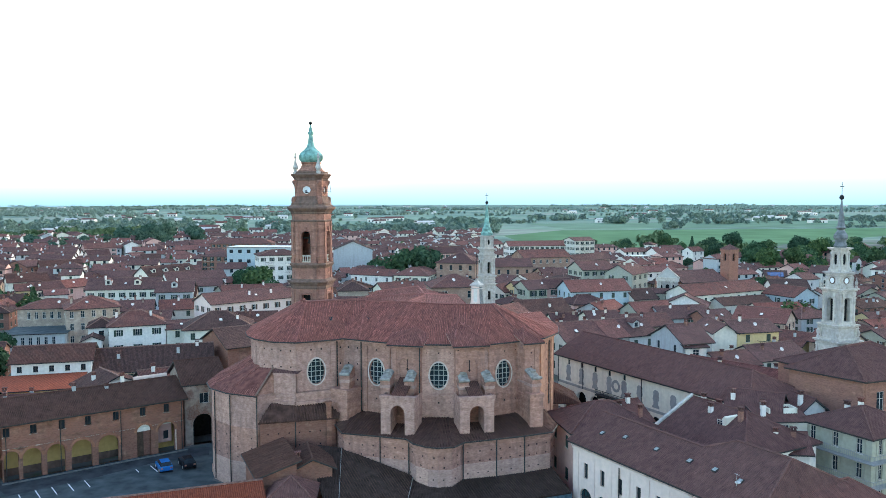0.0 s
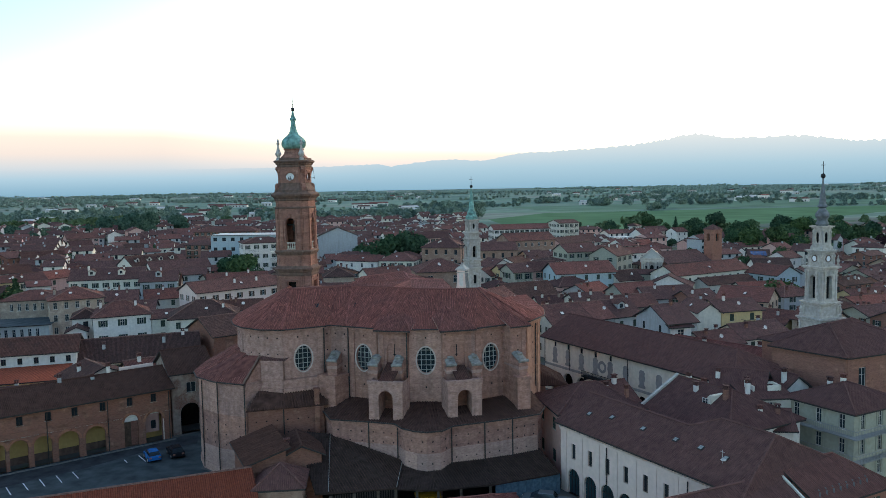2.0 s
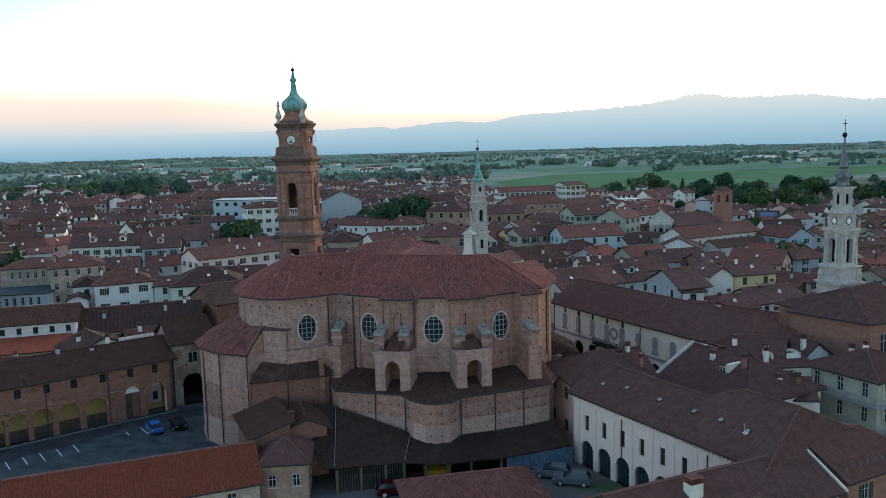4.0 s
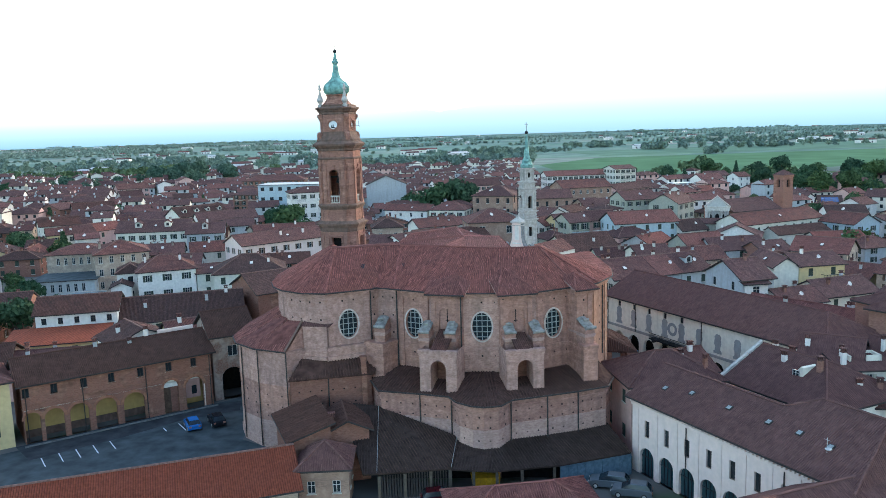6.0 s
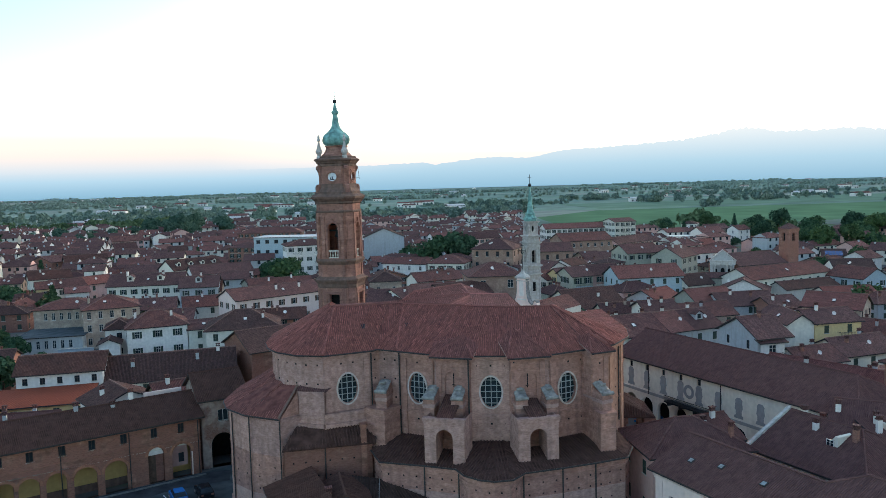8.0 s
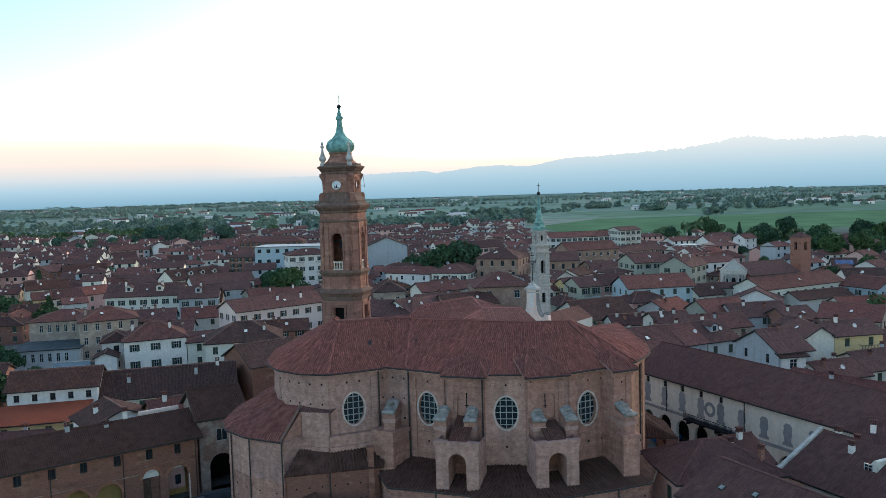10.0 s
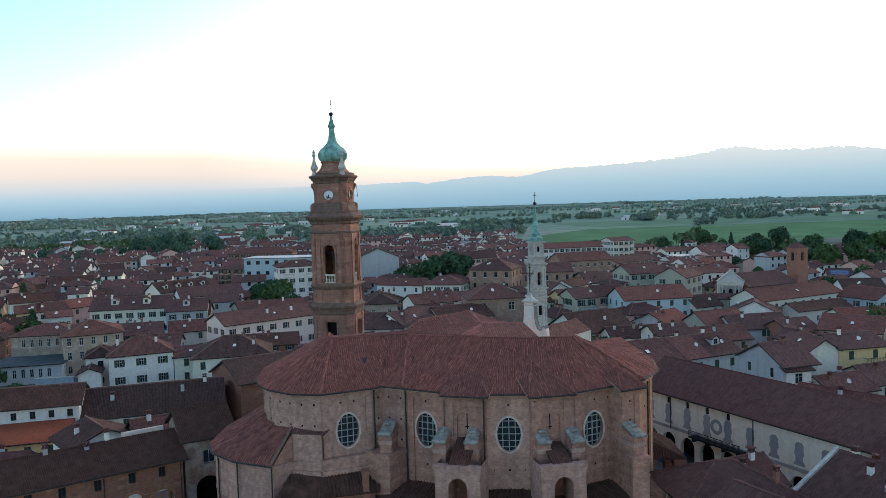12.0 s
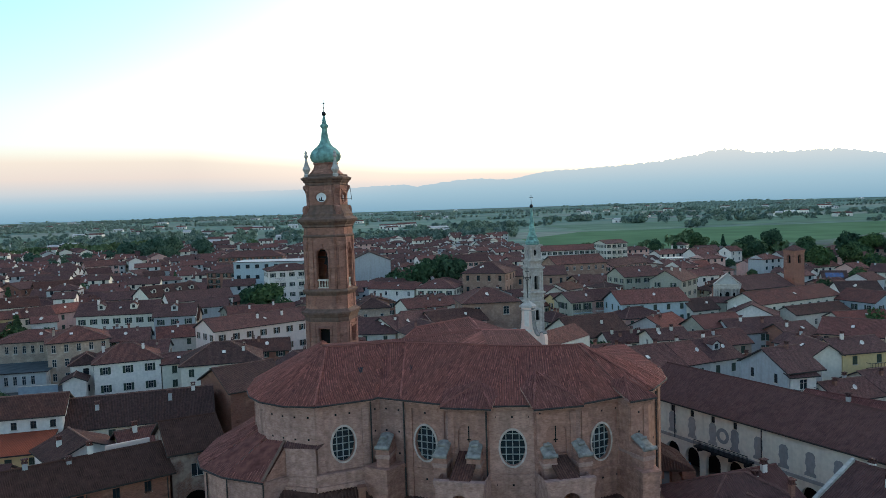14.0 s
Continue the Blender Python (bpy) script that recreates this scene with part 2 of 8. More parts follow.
# near-black colour that stands in for shade inside openings
M["hole"] = plain_material("opening_shade_black", (0.015, 0.013, 0.012), 0.95)
M["frame"] = plain_material("painted_window_frame", (0.45, 0.42, 0.38), 0.6)
M["lattice"] = plain_material("pale_lead_lattice", (0.26, 0.275, 0.255), 0.6)
M["shutter"] = plain_material("dark_green_shutter", (0.05, 0.06, 0.045), 0.7)
M["shutter_brown"] = plain_material("brown_shutter", (0.10, 0.06, 0.04), 0.7)
M["tarmac"] = plain_material("blue_grey_tarmac", (0.054, 0.064, 0.064), 0.9, 0, 0.35, 0.5)
M["kerb"] = plain_material("pale_kerb_stone", (0.13, 0.128, 0.12), 0.9)
M["paint"] = plain_material("worn_road_paint", (0.6, 0.6, 0.6), 0.8)
M["bark"] = plain_material("bark", (0.10, 0.075, 0.055), 0.95)
M["leaf"] = leaf_material("broad_leaves", (0.058, 0.1, 0.05), (0.09, 0.14, 0.066))
M["leaf_dark"] = leaf_material("dark_leaves", (0.046, 0.08, 0.046), (0.072, 0.116, 0.062))
# haze of distance is put into these leaf colours, paler and bluer
M["leaf_far"] = leaf_material("hazed_far_leaves", (0.175, 0.24, 0.205), (0.215, 0.28, 0.235))
M["leaf_far_b"] = leaf_material("hazed_far_dark_leaves", (0.14, 0.2, 0.178), (0.175, 0.235, 0.205))
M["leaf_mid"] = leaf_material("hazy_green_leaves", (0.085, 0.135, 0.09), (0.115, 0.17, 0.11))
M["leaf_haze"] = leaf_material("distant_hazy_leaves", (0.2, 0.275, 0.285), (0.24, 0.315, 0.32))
M["lead"] = plain_material("grey_lead", (0.15, 0.15, 0.145), 0.6, 0.0, 0.4, 1.5)
M["leaf_red"] = leaf_material("copper_leaves", (0.055, 0.025, 0.028), (0.08, 0.04, 0.035))
M["white_warm"] = plaster_material("warm_white_plaster", (0.75, 0.56, 0.465), (0.42, 0.32, 0.25), 0.25, mottle=0.3)
M["belfry_stone"] = plaster_material("warm_white_stone", (0.5, 0.445, 0.385), (0.2, 0.175, 0.15), 0.6, mottle=0.9)
M["old_stone"] = plaster_material("weathered_stone", (0.46, 0.42, 0.37), (0.2, 0.18, 0.16), 0.5, mottle=0.9)
M["road_dark"] = plain_material("dark_asphalt", (0.042, 0.044, 0.046), 0.9, 0, 0.35, 0.6)
M["mortar_cap"] = plain_material("mortared_ridge_tiles", (0.18, 0.098, 0.078), 0.9, 0, 0.35, 4.0)
M["niche_grey"] = plaster_material("faded_grey_paint", (0.28, 0.272, 0.258), (0.14, 0.135, 0.125), 0.3, mottle=0.5)
M["pale_green"] = plaster_material("pale_green_grey_plaster", (0.36, 0.345, 0.265), (0.28, 0.28, 0.24), 0.35, mottle=0.5)
M["ochre"] = plaster_material("yellow_ochre_plaster", (0.52, 0.34, 0.13), (0.32, 0.21, 0.09), 0.3, mottle=0.4)
M["brown_brick"] = plaster_material("brown_old_brickwork", (0.35, 0.225, 0.165), (0.18, 0.12, 0.095), 0.4, (0.27, 0.16, 0.115), 0.6, mottle=0.9)
M["shop_glass"] = plain_material("dark_teal_glass", (0.02, 0.045, 0.05), 0.12, 0, 0.2, 1.0, 0.4)
M["solar"] = plain_material("blue_solar_glass", (0.02, 0.05, 0.13), 0.25, 0, 0.1, 3.0, 0.3)
M["arch_brick"] = plaster_material("warm_arch_brick", (0.38, 0.17, 0.1), (0.16, 0.09, 0.065), 0.4, (0.33, 0.13, 0.08), 0.6, mottle=1.0)
M["dial"] = plain_material("white_enamel_dial", (0.8, 0.8, 0.78), 0.5, 0, 0.05)


# ---- mesh building ----
class G:
    """Vertices and faces of one mesh, with a material slot for each face."""

    def __init__(self):
        self.v, self.f, self.m = [], [], []

    def face(self, pts, m=0):
        i = len(self.v)
        self.v += [tuple(p) for p in pts]
        self.f.append(tuple(range(i, i + len(pts))))
        self.m.append(m)

    def box(self, x0, x1, y0, y1, z0, z1, m=0, t=None):
        c = [Vector((x, y, z)) for z in (z0, z1) for x, y in ((x0, y0), (x1, y0), (x1, y1), (x0, y1))]
        if t is not None:
            c = [t @ p for p in c]
        i = len(self.v)
        self.v += [tuple(p) for p in c]
        for q in ((0, 3, 2, 1), (4, 5, 6, 7), (0, 1, 5, 4), (1, 2, 6, 5), (2, 3, 7, 6), (3, 0, 4, 7)):
            self.f.append(tuple(i + k for k in q))
            self.m.append(m)

    def rings(self, rings, m=0, closed=True, caps=True):
        """Skin over rings of points, anticlockwise seen from the end that the rings run to."""
        n, i = len(rings[0]), len(self.v)
        for r in rings:
            self.v += [tuple(p) for p in r]
        for a in range(len(rings) - 1):
            for k in range(n if closed else n - 1):
                j = (k + 1) % n
                self.f.append((i + a * n + k, i + a * n + j, i + (a + 1) * n + j, i + (a + 1) * n + k))
                self.m.append(m)
        if caps and closed:
            self.f.append(tuple(i + k for k in reversed(range(n))))
            self.f.append(tuple(i + (len(rings) - 1) * n + k for k in range(n)))
            self.m += [m, m]

    def prism(self, poly, z0, z1, m=0):
        self.rings([[(x, y, z0) for x, y in poly], [(x, y, z1) for x, y in poly]], m)

    def lathe(self, profile, n=16, x=0.0, y=0.0, m=0, phase=0.0, squash=None):
        out = []
        for r, z in profile:
            out.append([(x + r * math.cos(phase + 2 * math.pi * k / n), y + r * math.sin(phase + 2 * math.pi * k / n), z) for k in range(n)])
        self.rings(out, m)

    def rod(self, a, b, r, n=6, m=0, r2=None):
        a, b = Vector(a), Vector(b)
        d = (b - a).normalized()
        p = d.orthogonal().normalized()
        q = d.cross(p)
        ring = lambda c, s: [c + (p * math.cos(2 * math.pi * k / n) + q * math.sin(2 * math.pi * k / n)) * s for k in range(n)]
        self.rings([ring(a, r), ring(b, r if r2 is None else r2)], m)

    def wall(self, o, u, length, h0, h1, holes=(), depth=0.22, m=0):
        """A wall's outer face from h0 to h1 with openings: (u0, u1, v0, v1, shape), shape rect, arch or oval, with reveals."""
        o, u = Vector(o), Vector(u).normalized()
        n = u.cross(Vector((0, 0, 1)))
        at = lambda a, b, d=0.0: o + u * a + Vector((0, 0, b)) - n * d
        us = sorted({0.0, length, *[h[0] for h in holes], *[h[1] for h in holes]})
        vs = sorted({h0, h1, *[h[2] for h in holes], *[h[3] for h in holes]})
        for a0, a1 in zip(us, us[1:]):
            for b0, b1 in zip(vs, vs[1:]):
                ca, cb = (a0 + a1) / 2, (b0 + b1) / 2
                if not any(h[0] < ca < h[1] and h[2] < cb < h[3] for h in holes):
                    self.face([at(a0, b0), at(a1, b0), at(a1, b1), at(a0, b1)], m)
        for u0, u1, v0, v1, shape in holes:
            rim = outline(u0, u1, v0, v1, shape)
            for (a, b), (c, d) in zip(rim, rim[1:] + rim[:1]):
                self.face([at(a, b), at(a, b, depth), at(c, d, depth), at(c, d)], m)
            if shape == "rect":
                continue
            mid = (u0 + u1) / 2, (v0 + v1) / 2
            for (a, b), (c, d) in zip(rim, rim[1:] + rim[:1]):
                ea, eb = (a + c) / 2, (b + d) / 2
                if shape == "arch" and eb < v1 - (u1 - u0) / 2 - 1e-6:
                    continue
                corner = (u0 if ea < mid[0] else u1, v1 if (eb > mid[1] or shape == "arch") else v0)
                self.face([at(*corner), at(a, b), at(c, d)], m)

    def obj(self, name, mats, parent=None, label="", smooth=False):
        me = bpy.data.meshes.new(name)
        me.from_pydata(self.v, [], self.f)
        for mt in mats if isinstance(mats, (list, tuple)) else [mats]:
            me.materials.append(mt)
        me.polygons.foreach_set("material_index", self.m)
        if smooth:
            me.polygons.foreach_set("use_smooth", [True] * len(self.f))
        me.update()
        uv = me.uv_layers.new(name="UVMap")
        flat = np.empty(len(me.loops) * 2)
        for p in me.polygons:
            nn = p.normal
            if abs(nn.z) > 0.995:
                hx, hy, wx, wy, wz = 1.0, 0.0, 0.0, 1.0, 0.0
            else:
                k = math.hypot(nn.x, nn.y)
                hx, hy = -nn.y / k, nn.x / k
                wx, wy, wz = -nn.z * hy, nn.z * hx, nn.x * hy - nn.y * hx
            for li, vi in zip(p.loop_indices, p.vertices):
                x, y, z = self.v[vi]
                flat[2 * li], flat[2 * li + 1] = x * hx + y * hy, x * wx + y * wy + z * wz
        uv.data.foreach_set("uv", flat)
        ob = new(name, me)
        ob.parent = parent
        if label:
            ob["label"] = label
        return ob


def outline(u0, u1, v0, v1, shape, n=16):
    """The rim of an opening, anticlockwise."""
    c, r = (u0 + u1) / 2, (u1 - u0) / 2
    if shape == "rect":
        return [(u0, v0), (u1, v0), (u1, v1), (u0, v1)]
    if shape == "arch":
        return [(u0, v0), (u1, v0)] + [(c + r * math.cos(math.pi * k / n), v1 - r + r * math.sin(math.pi * k / n)) for k in range(n + 1)]
    d, s = (v0 + v1) / 2, (v1 - v0) / 2
    return [(c + r * math.cos(2 * math.pi * k / 32), d + s * math.sin(2 * math.pi * k / 32)) for k in range(32)]


def thing(name, label, category, m=None, group="", kind=""):
    ob = new(name)
    ob.empty_display_size = 0.5
    if m is not None:
        ob.matrix_basis = m
    return tagged(ob, label, category, group, kind)


def linked(name, mesh, parent, m, label=""):
    ob = new(name, mesh)
    ob.parent = parent
    ob.matrix_basis = m
    if label:
        ob["label"] = label
    return ob


def wall_frame(o, u):
    """A pose whose x runs along a wall, y into it and z up."""
    a = math.atan2(u[1], u[0])
    return Matrix.Translation(o) @ Matrix.Rotation(a, 4, "Z")


# ---- windows, shared meshes ----
WIN = {}


def window_mesh(w, h, style):
    key = (round(w, 2), round(h, 2), style)
    if key in WIN:
        return WIN[key]
    g = G()
    b = 0.07
    g.box(-w / 2, w / 2, 0.12, 0.16, 0, h, 1)
    for x0, x1, z0, z1 in ((-w / 2, -w / 2 + b, 0, h), (w / 2 - b, w / 2, 0, h), (-w / 2, w / 2, 0, b), (-w / 2, w / 2, h - b, h), (-b / 2, b / 2, 0, h), (-w / 2, w / 2, h * 0.62, h * 0.62 + b * 0.7)):
        g.box(x0, x1, 0.08, 0.13, z0, z1, 0)
    g.box(-w / 2 - 0.1, w / 2 + 0.1, -0.1, 0.1, -0.1, 0, 3)
    if "open" in style:
        for s in (-1, 1):
            x = s * (w / 2 + w / 4)
            g.box(x - w / 4, x + w / 4, -0.06, -0.01, 0, h, 2)
            for k in range(5):
                g.box(x - w / 4 + 0.05, x + w / 4 - 0.05, -0.075, -0.06, h * (k + 0.35) / 5, h * (k + 0.6) / 5, 2)
    if "shut" in style:
        for s in (-1, 1):
            g.box(min(0, s * w / 2) + 0.01, max(0, s * w / 2) - 0.01, 0.0, 0.05, 0, h, 2)
            for k in range(6):
                g.box(min(0, s * w / 2) + 0.06, max(0, s * w / 2) - 0.06, -0.02, 0.0, h * (k + 0.3) / 6, h * (k + 0.6) / 6, 2)
    ob = g.obj("window", [M["pipe" if "dark" in style else "frame"], M["glass"], M["shutter_brown" if "brown" in style else "pale_green" if "pale" in style else "shutter"], M["stone"]])
    WIN[key] = ob.data
    bpy.data.objects.remove(ob)
    return WIN[key]


def split_window(parent, m, w, h, paint):
    """A window of frame, pane, mullion and sill."""
    rect = lambda k, y: [(-w / 2 + k, y, k), (w / 2 - k, y, k), (w / 2 - k, y, h - k), (-w / 2 + k, y, h - k)]
    g = G()
    g.rings([rect(0, 0.14), rect(0, 0.08), rect(0.07, 0.08), rect(0.07, 0.14)], caps=False)
    win = g.obj("window", M[paint], parent)
    win.matrix_basis = m
    g = G()
    g.face(rect(0.05, 0.12))
    g.obj("pane", M["glass"], win)
    g = G()
    g.box(-0.035, 0.035, 0.085, 0.118, 0.07, h - 0.07)
    g.obj("mullion", M[paint], win)
    g = G()
    g.box(-w / 2 - 0.1, w / 2 + 0.1, -0.1, 0.08, -0.1, 0)
    g.obj("sill", M["stone"], win)
    return win


# ---- houses ----
FOOT = []


def roof_height(kind, u, v, L, D, eave, rise, ov):
    if kind in ("gable", "hipr"):
        return eave + rise * (1 - abs(v - D / 2) / (D / 2 + ov))
    if kind == "perp":
        return eave + rise * (1 - abs(u - L / 2) / (L / 2 + ov))
    if kind == "hip":
        half = min(L, D) / 2 + ov
        return eave + rise * min(1, min(u + ov, L + ov - u, v + ov, D + ov - v) / half)
    if kind == "shed":
        return eave + rise * (v + ov) / (D + 2 * ov)
    return eave


def ribs(g, poly, spacing=0.22, r=0.055, m=0):
    """Rounded tile columns down the slope of one roof face."""
    p = [Vector(q) for q in poly]
    n = Vector((0, 0, 0))
    for a, b in zip(p, p[1:] + p[:1]):
        n += Vector(((a.y - b.y) * (a.z + b.z), (a.z - b.z) * (a.x + b.x), (a.x - b.x) * (a.y + b.y)))
    if n.z < 0:
        n = -n
    k = math.hypot(n.x, n.y)
    if k < 1e-4:
        return
    d = Vector((n.x / k, n.y / k, 0))
    h = Vector((-d.y, d.x, 0))
    al = [q.dot(h) for q in p]
    up = n.normalized()
    x = min(al) + spacing * 0.5
    while x < max(al):
        hits = []
        for (q, a), (w, b) in zip(zip(p, al), zip(p[1:] + p[:1], al[1:] + al[:1])):
            if (a - x) * (b - x) < 0:
                hits.append(q.lerp(w, (x - a) / (b - a)))
        hits.sort(key=lambda q: -q.dot(d))
        if len(hits) >= 2 and (hits[0] - hits[-1]).length > 0.5:
            a, b = hits[0], hits[-1]
            prof = [h * -r, h * -r * 0.55 + up * r * 0.85, h * r * 0.55 + up * r * 0.85, h * r]
            lo, hi = [a + q for q in prof], [b + q for q in prof]
            for i in range(3):
                g.face([lo[i], lo[i + 1], hi[i + 1], hi[i]], m)
            g.face(lo, m)
        x += spacing


def roof_mesh(g, kind, L, D, eave, rise, ov, rows=None, ridge=None):
    a, b, c, d = -ov, L + ov, -ov, D + ov
    th = 0.2
    top = []
    if kind == "gable":
        r0, r1 = (a, D / 2, eave + rise), (b, D / 2, eave + rise)
        top = [[(a, c, eave), (b, c, eave), r1, r0], [(b, d, eave), (a, d, eave), r0, r1]]
    elif kind == "perp":
        r0, r1 = (L / 2, c, eave + rise), (L / 2, d, eave + rise)
        top = [[(a, d, eave), (a, c, eave), r0, r1], [(b, c, eave), (b, d, eave), r1, r0]]
    elif kind == "hip":
        h = min(L, D) / 2 + ov
        z = eave + rise
        if L >= D:
            r0, r1 = (a + h, D / 2, z), (b - h, D / 2, z)
            top = [[(a, c, eave), (b, c, eave), r1, r0], [(b, d, eave), (a, d, eave), r0, r1], [(a, d, eave), (a, c, eave), r0], [(b, c, eave), (b, d, eave), r1]]
        else:
            r0, r1 = (L / 2, c + h, z), (L / 2, d - h, z)
            top = [[(a, d, eave), (a, c, eave), r0, r1], [(b, c, eave), (b, d, eave), r1, r0], [(a, c, eave), (b, c, eave), r0], [(b, d, eave), (a, d, eave), r1]]
    elif kind == "hipr":
        r0, r1 = (a, D / 2, eave + rise), (b - D / 2 * 0.9, D / 2, eave + rise)
        top = [[(a, c, eave), (b, c, eave), r1, r0], [(b, d, eave), (a, d, eave), r0, r1], [(b, c, eave), (b, d, eave), r1]]
    elif kind == "shed":
        top = [[(a, c, eave), (b, c, eave), (b, d, eave + rise), (a, d, eave + rise)]]
    else:
        top = [[(a, c, eave), (b, c, eave), (b, d, eave), (a, d, eave)]]
    lines = {}
    for q in top:
        if len({tuple(p) for p in q}) < 3:
            continue
        g.face(q, 0)
        if rows:
            ribs(rows, q)
        g.face([(x, y, z - th) for x, y, z in reversed(q)], 1)
        for p, s in zip(q, q[1:] + q[:1]):
            key = frozenset((tuple(p), tuple(s)))
            if key in lines:
                lines[key] = None
            else:
                lines[key] = (p, s)
    for key, e in lines.items():
        if e and len(key) == 2:
            p, s = e
            g.face([(p[0], p[1], p[2] - th), (s[0], s[1], s[2] - th), s, p], 1)
    # ridge and hip caps of half-round tiles
    for key, e in lines.items():
        if e is None and len(key) == 2:
            p, s = sorted((Vector(k) for k in key), key=lambda v: (v.z, v.x, v.y))
            (rows or ridge or g).rod(p + Vector((0, 0, 0.03)), s + Vector((0, 0, 0.03)), 0.13, 6 if rows else 4, 0 if rows or ridge else 2)


def tile_roof(parent, kind, L, D, eave, rise, ov, tiles, caps=True, columns=True):
    """A roof slab with, under it as a part, its ridge tiles and tile columns."""
    g, rows, ridge = G(), G(), G()
    roof_mesh(g, kind, L, D, eave, rise, ov, rows if caps else None, ridge)
    cover = bool(rows.f) and columns
    ob = g.obj("roof", [M[tiles + "_bed"] if cover else M[tiles], M["pipe"], M["mortar_cap"]], parent)
    if ridge.f:
        tagged(ridge.obj("ridge_tiling", M["mortar_cap"], ob), kind="stuff")
    if cover:
        tagged(rows.obj("tiling", M[tiles + "_cover"], ob), kind="stuff")
    return ob


def chimney_geo(g, w=0.7, h=1.3):
    g.box(-w / 2, w / 2, -w / 2.6, w / 2.6, -0.8, h, 0)
    g.box(-w / 2 - 0.08, w / 2 + 0.08, -w / 2.6 - 0.08, w / 2.6 + 0.08, h, h + 0.1, 1)
    for s in (-1, 1):
        for q in (-1, 1):
            g.box(s * w * 0.36 - 0.08, s * w * 0.36 + 0.08, q * w * 0.26 - 0.08, q * w * 0.26 + 0.08, h + 0.1, h + 0.4, 1)
    g.box(-w / 2 - 0.1, w / 2 + 0.1, -w / 2.6 - 0.1, w / 2.6 + 0.1, h + 0.4, h + 0.5, 1)


CHIM = {}


def chimney_mesh(w, h, mat):
    key = (w, h, mat)
    if key not in CHIM:
        g = G()
        chimney_geo(g, w, h)
        ob = g.obj("chimney", [M[mat], M["roof_brown"]])
        CHIM[key] = ob.data
        bpy.data.objects.remove(ob)
    return CHIM[key]


def house(a, b, depth, eave, rise, roof="gable", wall="cream", tiles="roof_brown", label="", floors=2, step=3.0,
          style="open", win=(1.0, 1.5), sides="frl", chimneys=(), ov=0.5, name="house", skip=0, category="house", group="", clear=3.0):
    """A house whose front eave runs from a to b (left to right from the street); depth goes back from it."""
    a, b = Vector((*a[:2], 0)), Vector((*b[:2], 0))
    u = (b - a).normalized()
    L = (b - a).length
    m = wall_frame(a, u)
    FOOT.append((a + u * L / 2 + Vector((-u.y, u.x, 0)) * depth / 2, u.copy(), L / 2 + 0.6, depth / 2 + 0.6))
    if not group and b.y > 125:
        FOOT.append((a + u * L / 2 - Vector((-u.y, u.x, 0)) * clear / 2, u.copy(), L / 2, clear / 2))
    h = thing(name, label, category, m, group)
    slope = rise / ((min(L, depth) if roof == "hip" else L if roof == "perp" else depth) / 2 + ov) if roof != "shed" else rise / (depth + 2 * ov)
    D = depth
    tops = {"f": eave, "b": eave, "l": eave, "r": eave}
    if roof == "gable":
        tops["f"] = tops["b"] = eave + slope * ov - 0.2
    elif roof == "perp":
        tops["l"] = tops["r"] = eave + slope * ov - 0.2
    elif roof in ("hip", "hipr"):
        tops = {k: eave + slope * ov - 0.2 for k in tops}
    top = max(tops.values())
    runs = {"f": ((0, 0, 0), (1, 0, 0), L), "r": ((L, 0, 0), (0, 1, 0), D), "b": ((L, D, 0), (-1, 0, 0), L), "l": ((0, D, 0), (0, -1, 0), D)}
    g = G()
    ww, wh = win
    spots = []
    for side, (o, d, ln) in runs.items():
        holes = []
        if side in sides:
            n = max(1, int((ln - 1.0) / step))
            for fl in range(skip, floors):
                zc = eave * (fl + 0.56) / floors
                hh = min(wh, eave / floors * 0.62)
                for k in range(n):
                    uc = ln * (k + 0.5) / n
                    if uc - ww < 0.2 or uc + ww > ln - 0.2:
                        continue
                    holes.append((uc - ww / 2, uc + ww / 2, zc - hh / 2, zc + hh / 2, "rect"))
                    spots.append((Vector(o) + Vector(d) * uc + Vector((0, 0, zc - hh / 2)), d, hh))
        g.wall(o, d, ln, 0, top, holes)
        if roof == "shed" and side == "b":
            g.face([(L, D, top), (0, D, top), (0, D, eave + rise - 0.2), (L, D, eave + rise - 0.2)])
    if roof == "gable":
        z = eave + rise - 0.2
        g.face([(L, 0, top), (L, D, top), (L, D / 2, z)])
        g.face([(0, D, top), (0, 0, top), (0, D / 2, z)])
    elif roof == "perp":
        z = eave + rise - 0.2
        g.face([(0, 0, top), (L, 0, top), (L / 2, 0, z)])
        g.face([(L, D, top), (0, D, top), (L / 2, D, z)])
    elif roof == "shed":
        g.face([(L, 0, top), (L, D, top), (L, D, eave + rise - 0.2)])
        g.face([(0, D, top), (0, 0, top), (0, D, eave + rise - 0.2)])
    elif roof == "hipr":
        z = eave + rise - 0.2
        g.face([(0, D, top), (0, 0, top), (0, D / 2, z)])
    g.obj("wall", [M[wall], M["stone"]], h)
    g = G()
    tile_roof(h, roof, L, D, eave, rise, ov, tiles, b.y < 125 and tiles not in ("roof_orange", "tarmac", "frame"))
    for o, d, hh in spots:
        linked("window", window_mesh(ww, hh, style), h, wall_frame(o, d))
    for cu, cv, ch, cm in chimneys:
        z = roof_height(roof, cu, cv, L, D, eave, rise, ov)
        linked("chimney", chimney_mesh(0.55 if not group else 0.5, round(ch * 0.85, 2), cm), h, Matrix.Translation((cu, cv, z)))
    return h


